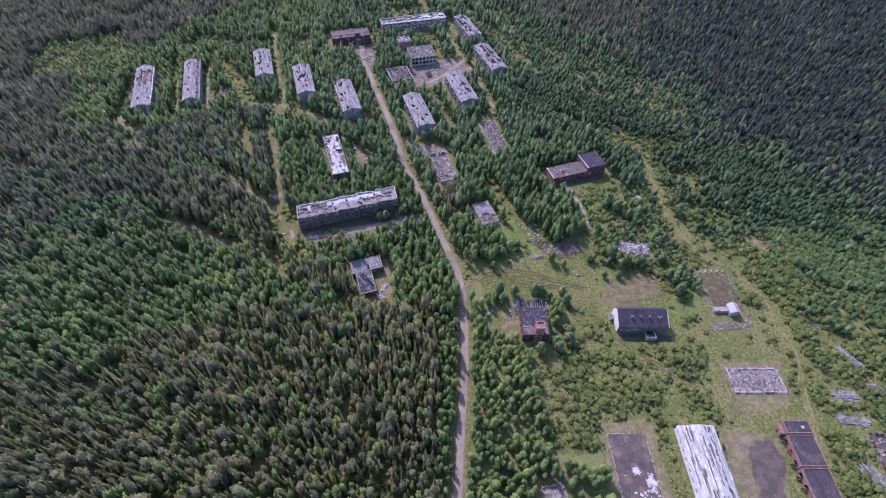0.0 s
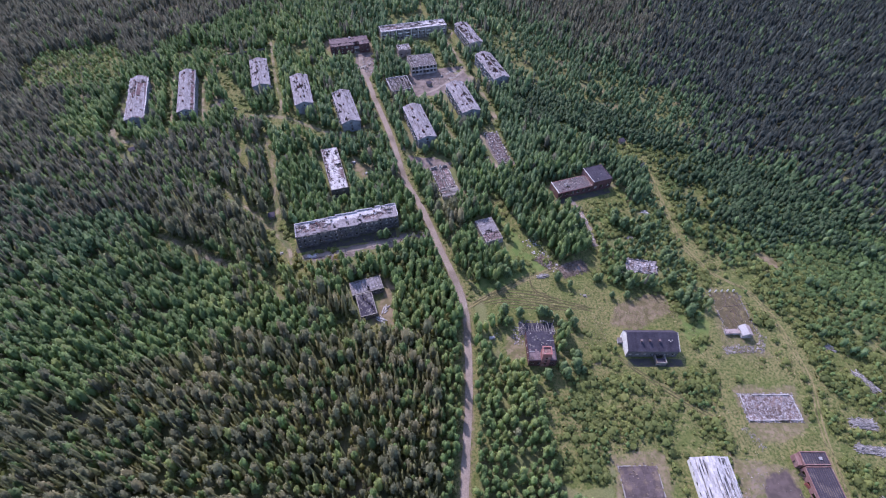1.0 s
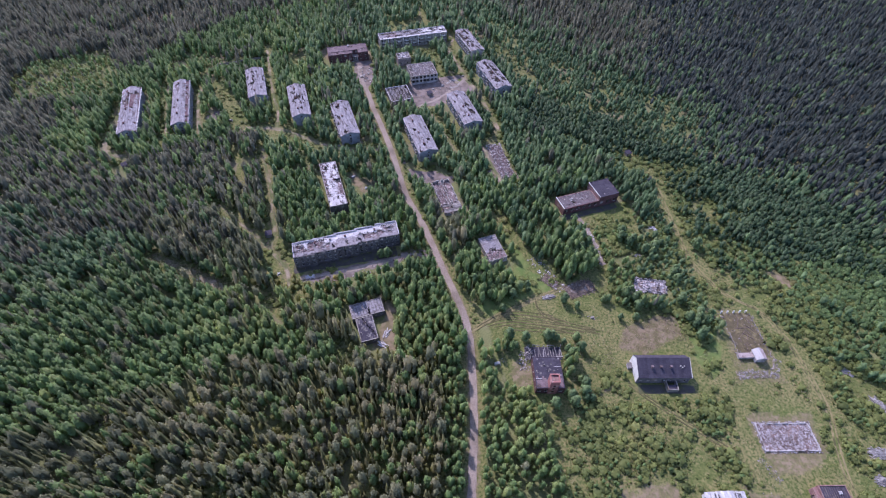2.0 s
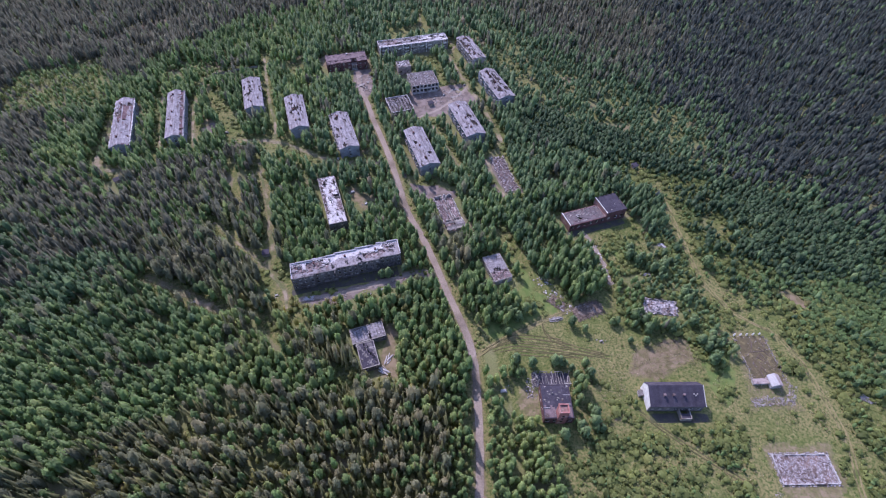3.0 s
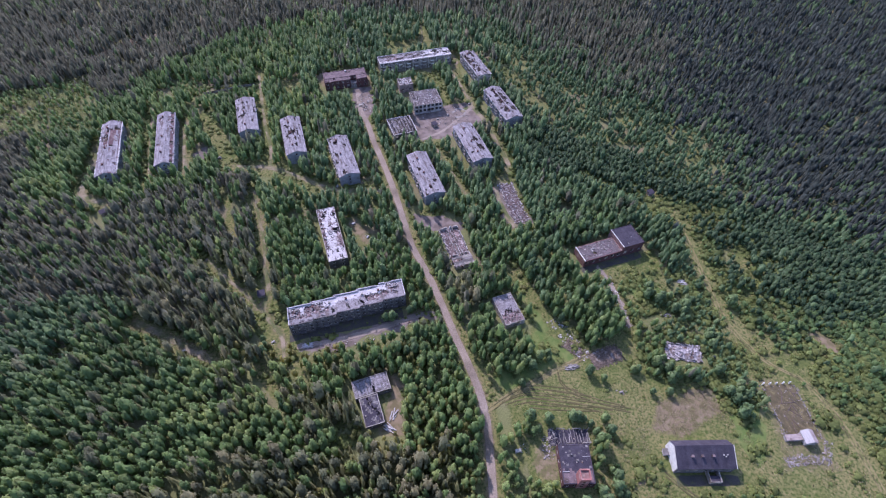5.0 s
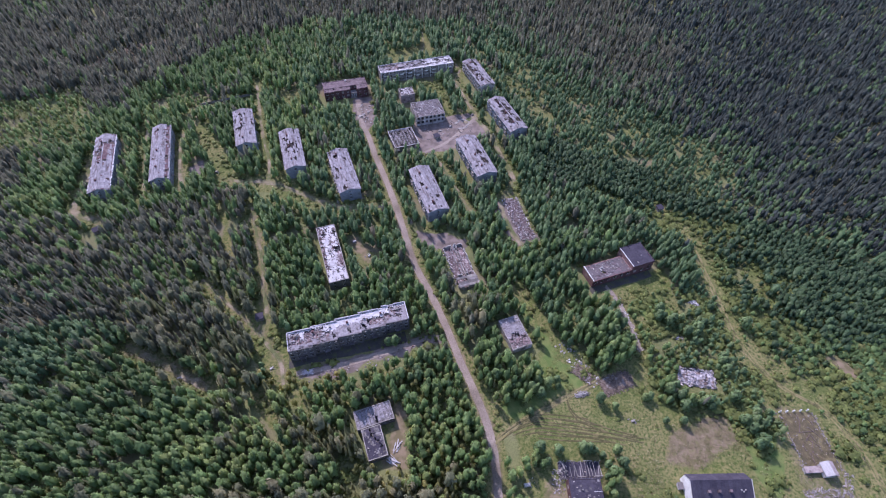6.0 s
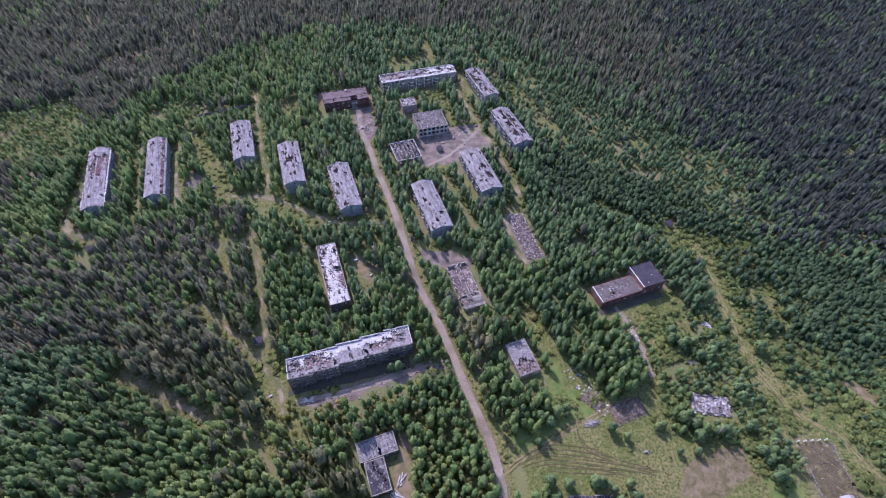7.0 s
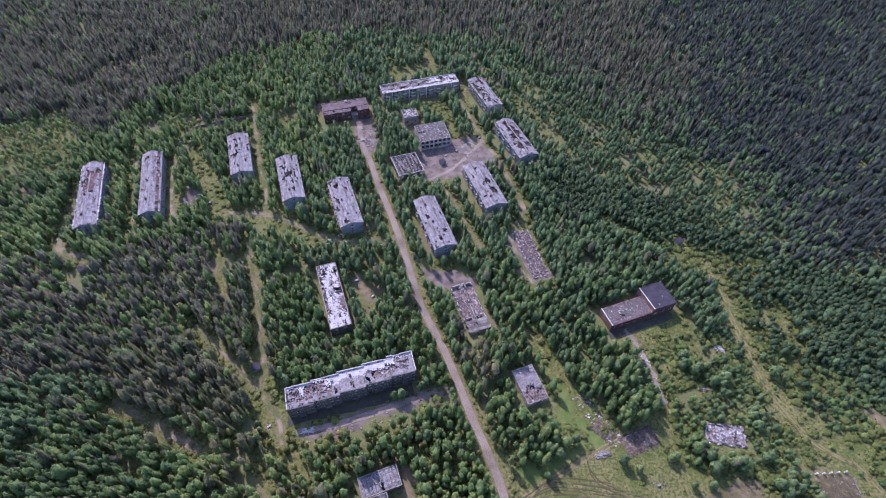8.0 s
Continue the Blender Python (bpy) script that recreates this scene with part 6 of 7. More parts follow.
for x, y, rz, s, mat, label in ((-61.6, 281.2, 20, 1.2, METAL, "white sheet-metal cabin on bare ground"), (-52.4, 271.1, 60, 1.1, METAL, "pale metal tank in a clearing"),
                                (71.8, 178.6, 10, 1.0, CONCRETE, "concrete block lying in the meadow"), (10, 402, 30, 1.2, CONCRETE, "concrete slab beside the crossing"),
                                (-6, 388, 70, 1.3, RUBBLE_PALE, "pale rubble lump on the yard"), (-13, 383, 10, 0.9, CONCRETE, "concrete lump on the yard"),
                                (-101.2, 481.5, 0, 1.5, METAL, "grey cistern deep in the wood"), (-80, 309, 15, 1.3, RUBBLE_PALE, "white rubble beside the lane"),
                                (-75, 313, 70, 1.0, RUBBLE_PALE, "white rubble beside the lane"), (-155, 338, 0, 1.4, CONCRETE, "pale concrete slab in the grass"),
                                (-92, 203, 30, 0.8, RUBBLE_PALE, "white rubble in the grass"),                                 (-133, 198, 20, 0.9, RUBBLE_PALE, "pale stones in a woodland gap"),
                                (22, 152, 10, 1.5, RUBBLE_PALE, "pale rubble at the roadside"), (64, 205, 40, 0.9, RUBBLE_PALE, "pale stones along the ditch")):
    junk(x, y, rz, s, mat, label)


# ---- trees ----
def crown(kind, seed, leaves, core=True, rings_n=3):
    """A crown of unit height and radius: a ragged core and many leaf clumps round it. Returns points, triangles and the way each point faces."""
    r = np.random.default_rng(seed)
    V, F = [], []

    def tri(*p):
        o = len(V)
        V.extend(p)
        F.append((o, o + 1, o + 2))

    if kind == "spruce":
        prof = lambda z: 1.0 * (1 - z) ** 0.85 * min(1, (z - 0.06) / 0.1) if z > 0.06 else 0.05
        z_lo = 0.1
    elif kind == "pine":
        prof = lambda z: math.sqrt(max(0.0, 1 - ((z - 0.54) / 0.47) ** 2)) * (1.2 - 0.42 * z)
        z_lo = 0.16
    elif kind == "shrub":
        prof = lambda z: math.sqrt(max(0.0, 1 - z * z)) * 0.95
        z_lo = 0.0
    else:
        prof = lambda z: max(0.0, math.sin(math.pi * min(1.0, max(0.0, (z - 0.08) / 0.93)) ** 0.75)) ** 0.72
        z_lo = 0.12
    ph = r.uniform(0, 6.28, 3)

    def lobe(a, z):
        """Boughs that stand out from the crown."""
        return 1.0 if kind == "spruce" else 1 + 0.16 * math.sin(3 * a + ph[0] + 4 * z) + 0.12 * math.sin(2 * a + ph[1] - 9 * z)

    heart = z_lo + (1 - z_lo) * (0.25 if kind == "spruce" else 0.42)
    if core:
        rings = [(z_lo + 0.02, 0.6), (z_lo + (1 - z_lo) * 0.36, 0.84), (z_lo + (1 - z_lo) * 0.75, 0.84)] if rings_n == 3 else [(z_lo + (1 - z_lo) * 0.15, 0.85), (z_lo + (1 - z_lo) * 0.66, 0.85)]
        idx = []
        k = 6 if rings_n == 3 else 5
        for z, f in rings:
            idx.append(len(V))
            for i in range(k):
                a = 6.283 * (i + 0.3 * r.normal()) / k
                q = prof(z + 0.001) * f * r.uniform(0.82, 1.12) * lobe(a, z)
                V.append((q * math.cos(a), q * math.sin(a), z + r.normal(0, 0.02)))
        top = len(V)
        V.append((0, 0, 0.97))
        for a, b in zip(idx, idx[1:]):
            for i in range(k):
                j = (i + 1) % k
                F.extend([(a + i, a + j, b + j), (a + i, b + j, b + i)])
        F.extend([(idx[-1] + i, idx[-1] + (i + 1) % k, top) for i in range(k)])
    for n in range(leaves):
        z = z_lo + (1 - z_lo) * ((n + r.random()) / leaves) ** (1.15 if kind == "spruce" else 0.85)
        a = 2.39996 * n + r.normal(0, 0.35)
        q = prof(z) * lobe(a, z)
        c, s = math.cos(a), math.sin(a)
        out, side = np.array((c, s, 0)), np.array((-s, c, 0))
        if kind == "spruce":
            w = 0.22 + 0.25 * q
            base = np.array((0, 0, z + 0.03))
            tip = out * q * r.uniform(0.9, 1.25) + np.array((0, 0, z - 0.055 + r.normal(0, 0.012)))
            mid = base * 0.45 + tip * 0.55 + np.array((0, 0, 0.012))
            tri(tuple(base), tuple(mid - side * w * 0.8), tuple(tip))
            tri(tuple(base), tuple(tip), tuple(mid + side * w * 0.8))
        else:
            w = r.uniform(0.22, 0.40) * (0.6 + 0.45 * q)
            p = out * q * r.uniform(0.8, 1.1) + np.array((0, 0, z))
            nrm = out * max(0.25, q) + np.array((0, 0, 1.6 * (z - 0.45) + 0.25)) + r.normal(0, 0.45, 3)
            nrm /= np.linalg.norm(nrm)
            e1 = np.cross(nrm, r.normal(0, 1, 3))
            e1 /= np.linalg.norm(e1)
            e2 = np.cross(nrm, e1)
            hs = np.array((1, 1, 0.42 if kind == "shrub" else 0.3))
            tri(tuple(p + (e1 * w) * hs), tuple(p + (-0.5 * e1 + 0.85 * e2) * w * hs), tuple(p + (-0.5 * e1 - 0.85 * e2) * w * hs))
    V = np.array(V, float)
    N = V * (1, 1, 0.55 if kind == "spruce" else 1.5) - (0, 0, heart * (0.3 if kind == "spruce" else 1.5))
    N = N + r.normal(0, 0.3 if kind == "pine" else 0.2, N.shape) + (0, 0, {"spruce": 0.6, "shrub": 1.0, "pine": 0.65}.get(kind, 0.45))
    return V, np.array(F, int), N


def stem(top, r0):
    """A tapered trunk of unit height, three-sided."""
    V = [(r0 * math.cos(a), r0 * math.sin(a), 0) for a in (0, 2.1, 4.2)] + [(0, 0, top)]
    F = [(i, (i + 1) % 3, 3) for i in range(3)]
    return np.array(V), np.array(F)


def grove(name, label, category, kind, P, height, radius, tone, leafmat, leaves, seed, kinds=6, core=True, trunk=(0.5, 0.07), lean=0.03):
    """Many trees of a kind in one mesh."""
    r = np.random.default_rng(seed)
    pick = r.integers(0, kinds, len(P))
    turn = r.uniform(0, 6.283, len(P))
    V, F, K, T, N = [], [], [], [], []
    count = 0
    for k in range(kinds):
        i = np.where(pick == k)[0]
        if not len(i):
            continue
        cv, cf, cn = crown(kind, seed * 50 + k, leaves, core, 3 if leaves > 30 else 2)
        if trunk:
            sv, sf = stem(*trunk)
            n0 = len(cv)
            cn = np.r_[cn, sv * (1, 1, 0)]
            cv, cf, mk = np.r_[cv, sv], np.r_[cf, sf + n0], np.r_[np.zeros(len(cf), int), np.ones(len(sf), int)]
        else:
            mk = np.zeros(len(cf), int)
        c, s = np.cos(turn[i])[:, None], np.sin(turn[i])[:, None]
        x, y, z = cv[:, 0] * radius[i, None], cv[:, 1] * radius[i, None] * r.uniform(0.85, 1.15, len(i))[:, None], cv[:, 2] * height[i, None]
        lx, ly = r.normal(0, lean, (2, len(i), 1))
        v = np.stack([P[i, 0, None] + c * x - s * y + lx * z, P[i, 1, None] + s * x + c * y + ly * z, z - 0.12], -1)
        V.append(v.reshape(-1, 3))
        nv = np.stack([c * cn[:, 0] - s * cn[:, 1], s * cn[:, 0] + c * cn[:, 1], np.broadcast_to(cn[:, 2], (len(i), len(cn)))], -1)
        N.append(nv.reshape(-1, 3))
        F.append((cf[None] + (np.arange(len(i)) * len(cv))[:, None, None] + count).reshape(-1, 3))
        K.append(np.tile(mk, len(i)))
        T.append(np.repeat(tone[i], len(cv)))
        count += len(i) * len(cv)
    V, F, K, T = np.concatenate(V), np.concatenate(F), np.concatenate(K), np.concatenate(T)
    me = bpy.data.meshes.new(name)
    me.vertices.add(len(V))
    me.vertices.foreach_set("co", V.astype(np.float32).ravel())
    me.loops.add(F.size)
    me.loops.foreach_set("vertex_index", F.astype(np.int32).ravel())
    me.polygons.add(len(F))
    me.polygons.foreach_set("loop_start", np.arange(0, F.size, 3, dtype=np.int32))
    me.polygons.foreach_set("material_index", K.astype(np.int32))
    me.materials.append(leafmat)
    me.materials.append(BARK)
    me.attributes.new("tone", "FLOAT", "POINT").data.foreach_set("value", T.astype(np.float32))
    me.update(calc_edges=True)
    N = np.concatenate(N)
    N /= np.linalg.norm(N, axis=1, keepdims=True) + 1e-9
    me.normals_split_custom_set_from_vertices(N.astype(np.float32))
    return tagged(new(name, me), label, category, kind="stuff")


# plots kept clear of trees: centre, turn, half length, half width
PLOTS = [(-222, 337, 108, 28.4, 7), (-190.5, 348, 107, 28.4, 6.8), (-144, 374, 107.6, 20.4, 7.8), (-108.5, 352.5, 107, 20.4, 7.8), (-73, 332.5, 109, 20.4, 7.8), (-20.5, 317, 109, 20.4, 7.8), (9.7, 348, 109, 20.4, 7.8),
         (33, 392, 111, 20.4, 8), (15.7, 445, 111, 19.4, 7.5), (-57, 219, 19, 31, 8), (-72, 268, 108.5, 22, 7.5), (-32, 453, 17, 31, 8), (-23, 400, 18, 12, 11), (-38, 419, 16, 8, 9), (-38, 370, 19, 11, 11),
         (-42, 179.5, 19, 9.6, 6), (-41, 168, 18, 5.4, 8.4), (23, 221, 20, 7.5, 11), (-85, 424, 16, 19, 12.5), (82, 260, 19.6, 23, 11), (44, 145, 1, 8, 11), (43, 158, 1, 11, 6), (98, 147, 1.6, 15, 12),
         (109, 72, 2.6, 9.5, 26), (151.5, 75, 1, 9, 28), (28.5, 390.3, 111, 20, 6.5), (5, 346.4, 109, 19, 6.5), (-25, 315.2, 109, 19, 6.2), (10.5, 443, 111, 19, 6.2), (-2.2, 264, 108, 17, 8), (33, 300, 103, 19, 6), (145, 119, 1, 14, 8), (106.7, 199, -8, 9.5, 6), (68.5, 196.5, 20, 9, 6), (80, 72, 2.7, 10, 23),
         (45.5, 66, 10, 6, 7), (191, 84, -6, 9, 13), (146, 170, 3, 10, 15), (147, 157, 3, 12, 5), (195, 133, -58, 8, 3), (183, 112, -3, 8, 3), (182, 101, -8, 9, 3), (146, 146, 2, 11, 3),
         (-103, 230, 0, 4, 4), (-207, 284, 0, 5.5, 7), (-61.6, 281, 0, 4, 4), (-52, 271, 0, 4, 4), (118.7, 241, -40, 3.5, 3), (-15, 375, 0, 4, 4), (-70, 398, 0, 5, 5), (119, 309, 0, 4, 4),
         (22, 152, 0, 4, 3), (51.5, 130.5, -58, 7.5, 3.6), (34, 147.5, 0, 4, 5)]


def clear_of(P, extra=0.0, shade=(0.0,)):
    """Points that lie off buildings, lanes and yards; shade: also off the ground that far north of them, which the village keeps sunny."""
    ok = np.ones(len(P), bool)
    for x, y, a, hl, hw in PLOTS:
        c, s = math.cos(radians(a)), math.sin(radians(a))
        u, v = (P[:, 0] - x) * c + (P[:, 1] - y) * s, -(P[:, 0] - x) * s + (P[:, 1] - y) * c
        ok &= (np.abs(u) > hl + extra) | (np.abs(v) > hw + extra)
        if len(shade) > 1:
            # a trodden strip stays open before each house
            u, v = u + 4.0 * s, v + 4.0 * c
            ok &= (np.abs(u) > hl - 1) | (np.abs(v) > hw - 1)
    for dy in shade:
        Q = P + (0, dy)
        ok &= off_line(P + (0, dy * 0.4), ROAD) > 3.1 + extra
        for w, line in SANDY.values():
            ok &= off_line(P + (0, dy * 0.5), line) > w * 0.4 + 0.3 + extra
        for key, poly in BARE.items():
            ok &= off_poly(Q, poly) > 0.3 + extra
    return ok


def scatter(x0, y0, x1, y1, step, seed):
    r = np.random.default_rng(seed)
    X, Y = np.meshgrid(np.arange(x0, x1, step), np.arange(y0, y1, step * 0.9))
    X[::2] += step / 2
    return np.c_[X.ravel(), Y.ravel()] + r.uniform(-0.45, 0.45, (X.size, 2)) * step


def stand(P, seed):
    """What grows at each of the points P: masks, and values for size and colour."""
    r = np.random.default_rng(seed)
    bent = P + 7 * np.c_[wave(P, 14, 1), wave(P, 14, 6)] + 3 * np.c_[wave(P, 4, 3), wave(P, 4, 8)]
    in_wood = {k: inside(P if k.startswith("road") else bent, poly) for k, poly in WOODS.items()}
    meadow = np.zeros(len(P), bool)
    for k, poly in MEADOWS.items():
        if k != "bog":
            meadow |= (off_poly(P, poly) < 1.2) | inside(P + (0, 3.5), poly) | inside(P + (0, 6.5), poly)
    for w, line in GRASSY.values():
        meadow |= (off_line(P, line) < w / 2 + 0.9) | (off_line(P + (0, 4.5), line) < w / 2)
    meadow |= inside(P, [(7, 186), (27, 186), (29, 168), (24, 161), (12, 163), (9, 166)])
    meadow |= inside(P, [(20, 157), (36, 158), (36, 141), (28, 139), (19, 148)])
    free = clear_of(P, 0.5, (0.0, 2.5, 5.0))
    n_big, n_mid = wave(P, 46, 2), wave(P, 17, 7)
    slope = in_wood["slope"]
    village = slope | in_wood["birch"] | in_wood["birch_mid"] | in_wood["birch_east"]
    strip = in_wood["road_left"] | in_wood["road_right"]
    young = in_wood["young"] & ~meadow
    scrub = in_wood["scrub"] & ~meadow
    left = in_wood["birch_left"]
    # chance that a tree is broad-leaved
    leafy = np.full(len(P), 0.10)
    leafy += np.where(P[:, 0] < 110, 0.35 * (n_big > 0.55), 0.34 * (n_mid > 0.25))
    bog = inside(bent, MEADOWS["bog"]) | inside(bent, WOODS["glade"])
    leafy[bog] = 0.9
    edge_of = np.minimum(off_poly(bent, WOODS["slope"]), off_poly(bent, WOODS["young"]))
    leafy = np.maximum(leafy, np.where(P[:, 0] > 30, 0.75 * np.clip(1 - edge_of / 55, 0, 1), 0))
    leafy[(P[:, 0] < -95) & (P[:, 1] > 235) & (P[:, 1] < 312) & (P[:, 0] > -300)] += 0.25
    leafy[left] = np.clip(0.86 + 0.25 * n_mid[left], 0.5, 1)
    leafy[village] = np.clip(0.97 + 0.2 * n_mid[village], 0.75, 1)
    leafy[strip] = 0.95
    leafy[in_wood["scrub"]] = 0.97
    leafy[(P[:, 0] > -130) & (P[:, 0] < -4) & (P[:, 1] < 165)] += 0.15
    leafy[(P[:, 0] > 13) & (P[:, 1] < 285) & (P[:, 0] < 225)] = 0.985
    gap = np.zeros(len(P))
    gap[village] = np.clip(0.14 + 0.45 * wave(P, 9, 12)[village], 0.02, 0.75)
    gap[slope] = np.clip(0.25 + 0.5 * wave(P, 9, 12)[slope], 0.1, 0.85)
    open_slope = inside(bent, [(20, 480), (37, 458), (57, 434), (70, 394), (48, 388), (30, 431)])
    gap[open_slope] = 0.66
    gap[in_wood["dead"]] = 0.92
    gap[in_wood["birch_east"]] *= 0.4
    gap[scrub] = np.clip(0.25 + 0.5 * wave(P, 9, 12)[scrub], 0.05, 0.7)
    gap[bog] = np.clip(0.3 + 0.7 * wave(P, 6, 5)[bog], 0.05, 0.85)
    gap += 0.3 * np.clip((P[:, 1] - 420) / 120, 0, 1)
    gap = np.maximum(gap, 0.75 * (wave(P, 12, 4) > 0.72))
    u = r.random(len(P))
    keep = free & ~meadow & (u > gap)
    birch = keep & ~young & (r.random(len(P)) < leafy)
    conifer = keep & ~young & ~birch
    mixed = young & free & (u > 0.1) & (r.random(len(P)) < 0.05 + 0.06 * n_mid)
    mixed &= off_line(P, SANDY["eastern_track"][1]) > 30
    birch |= mixed
    # near and dark choose the leaf colours; the far ones carry painted haze
    near = P[:, 1] + 0.9 * np.clip(-P[:, 0] - 110, 0, None) + 25 * n_mid + r.normal(0, 28, len(P)) < 262
    near &= P[:, 0] < 100
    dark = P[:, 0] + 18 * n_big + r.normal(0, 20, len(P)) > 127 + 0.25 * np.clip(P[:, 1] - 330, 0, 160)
    deep = np.clip((np.hypot((P[:, 0] + 40) / 1.15, P[:, 1] - 300) - 170) / 60, 0, 1) * (P[:, 1] > 190)
    spire = r.random(len(P)) < 0.55 + 0.2 * np.sign(n_mid) + 0.35 * deep + 0.15 * near
    warm = (P[:, 0] + 30 * n_mid + r.normal(0, 25, len(P)) < -95) & (P[:, 1] > 245)
    lift = 0.14 * ((P[:, 0] > -115) & (P[:, 0] < 60) & (P[:, 1] < 175)) - 0.2 * ((P[:, 0] < -125) & (P[:, 1] < 235)) - 0.28 * (P[:, 0] > 55) * (P[:, 1] > 232)
    size = r.normal(1, 0.17, len(P)).clip(0.6, 1.45) * np.where(in_wood["scrub"], 0.5, 1.0) * np.where(bog, 0.5, 1.0) * np.where(slope, 0.72, 1.0) * np.where(strip & (P[:, 1] < 150), 0.78, 1.0)
    size *= np.where(open_slope, 0.6, 1.0) * (1 + 0.16 * wave(P, 9, 15))
    shade = 0.46 + lift + 0.4 * bog + 0.16 * (P[:, 1] < 190) - 0.16 * deep + r.normal(0, 0.22, len(P))
    return birch, conifer, near, dark, warm, spire, village, size, shade


def forest():
    r = np.random.default_rng(11)

    def ground_of(step, seed):
        P = scatter(-470, -20, 470, 680, step, seed)
        return P[np.abs(P[:, 0] + 5) < np.where(P[:, 1] > 34, 205, 120) + 0.5 * (P[:, 1] - 55)]

    # slender trees stand close, broad crowns further apart
    close, wide = ground_of(2.6, 3), ground_of(3.05, 4)
    _, conifer, near, dark, _, spire, village, size, shade = stand(close, 41)
    slim = (close, size * np.where(village, 0.8, 1.0), shade)
    pick = [("spruce_forest", slim, conifer & near & spire, "spruce", 12.6, 1.25, LARCH, 10, "dense olive larch and spruce forest, slender crowns", 21),
            ("spruce_forest", slim, conifer & ~near & ~dark & spire, "spruce", 11.0, 1.25, SPRUCE, 6, "dense far spruce forest with slender crowns, haze-tinted", 22),
            ("fir_forest", slim, conifer & ~near & dark & spire, "spruce", 8.6, 1.4, FIR, 6, "dark fir forest beyond the village, tinted with blue haze", 30)]
    birch, conifer, near, dark, warm, spire, village, size, shade = stand(wide, 42)
    full = (wide, size, shade)
    broad = r.random(len(wide)) < np.where(near, 0.37 + 0.22 * wave(wide, 17, 7), 0.5)
    pick += [("fir_forest", full, conifer & ~near & dark & broad, "pine", 8.8, 1.6, FIR, 14, "dark fir forest beyond the village, tinted with blue haze", 32),
             ("birch_wood", full, birch & ~near & dark, "birch", 7.4, 1.6, BIRCH_FAR, 14, "dark green birch scattered through fir forest", 33),
             ("pine_forest", full, conifer & near & broad, "pine", 12.8, 1.8, PINE, 34, "olive-green pine forest with broad rounded crowns", 23),
             ("pine_forest", full, conifer & ~near & ~dark & broad, "pine", 11.0, 1.6, PINE_FAR, 16, "grey-green pine forest with rounded crowns", 24),
             ("birch_wood", full, birch & near, "birch", 10.2, 1.75, BIRCH, 32, "bright green birch wood between the ruins", 25),
             ("birch_wood", full, birch & ~near & ~dark & ~warm, "birch", 9.8, 1.68, BIRCH_FAR, 22, "bright green birch wood between the ruins", 26),
             ("birch_wood", full, birch & ~near & ~dark & warm, "birch", 9.4, 1.68, BIRCH, 22, "yellow-green birch wood round the far blocks", 39)]
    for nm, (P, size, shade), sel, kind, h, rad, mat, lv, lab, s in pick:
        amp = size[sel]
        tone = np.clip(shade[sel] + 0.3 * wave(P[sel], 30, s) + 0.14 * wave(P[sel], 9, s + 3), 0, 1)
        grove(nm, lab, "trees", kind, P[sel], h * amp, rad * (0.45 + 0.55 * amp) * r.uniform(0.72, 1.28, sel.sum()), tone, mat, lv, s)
    A = scatter(45, 115, 295, 395, 2.2, 19)
    A = A[inside(A + 5 * np.c_[wave(A, 14, 1), wave(A, 14, 6)], WOODS["young"])]
    near_track = np.clip(1 - off_line(A, SANDY["eastern_track"][1]) / 58, 0, 1)
    open_slope = np.clip(1 - off_line(A, [(150, 205), (190, 160), (225, 130)]) / 48, 0, 1)
    thin = 1.1 * np.maximum(near_track, 0.8 * open_slope) + 0.35 * wave(A, 11, 4)
    A = A[clear_of(A, 0.0) & (r.random(len(A)) > thin)]
    for w, line in GRASSY.values():
        A = A[off_line(A, line) > w / 2]
    hv = np.clip(r.normal(1, 0.2, len(A)) + 0.15 * wave(A, 9, 7), 0.5, 1.5)
    lower = A[:, 1] + 14 * wave(A, 12, 3) + r.normal(0, 9, len(A)) < 222
    B, hb = A[lower], hv[lower]
    grove("young_willows", "light green young willows on the open slope", "trees", "shrub", B, 3.2 * hb, 1.65 * hb ** 0.6 * r.uniform(0.75, 1.3, len(B)), np.clip(0.18 + 0.3 * wave(B, 20, 5) + r.normal(0, 0.2, len(B)), 0, 1), BIRCH, 18, 40, trunk=None)
    A, hv = A[~lower], hv[~lower]
    grove("alder_thicket", "even-aged young alder thicket, deep green", "trees", "birch", A, 5.4 * hv, 1.5 * hv ** 0.6 * r.uniform(0.8, 1.25, len(A)), np.clip(0.14 + 0.34 * wave(A, 20, 5) + r.normal(0, 0.2, len(A)), 0, 1), YOUNG, 18, 27, trunk=None)

    # low growth that catches the light between the tall trees
    U = scatter(-150, -10, 6, 200, 2.7, 51)
    patch = wave(U, 21, 9) + 0.7 * wave(U, 7, 4)
    U = U[clear_of(U, 0.2) & (off_poly(U, WOODS["birch_left"]) > 4) & (r.random(len(U)) < np.clip(0.5 + 0.4 * patch, 0.15, 0.95))]
    grove("undergrowth", "yellow-green undergrowth between tall pines", "shrubs", "birch", U, r.uniform(3.8, 8.2, len(U)), r.uniform(0.95, 1.7, len(U)), np.clip(0.5 + 0.4 * wave(U, 13, 2) + r.normal(0, 0.25, len(U)), 0, 1), OLIVE, 14, 52, trunk=None)

    # outer belt, out of sight of the lens
    Q = scatter(-470, -190, 470, 690, 13.0, 9)
    Q = Q[(np.abs(Q[:, 0] + 5) >= np.where(Q[:, 1] > 34, 205, 120) + 0.5 * (Q[:, 1] - 55)) | (Q[:, 1] < -20)]
    Q = Q[(off_line(Q, ROAD) > 8) & ~((Q[:, 1] > 0) & (np.abs(Q[:, 0] - 120) < 85) & (Q[:, 1] < 34))]
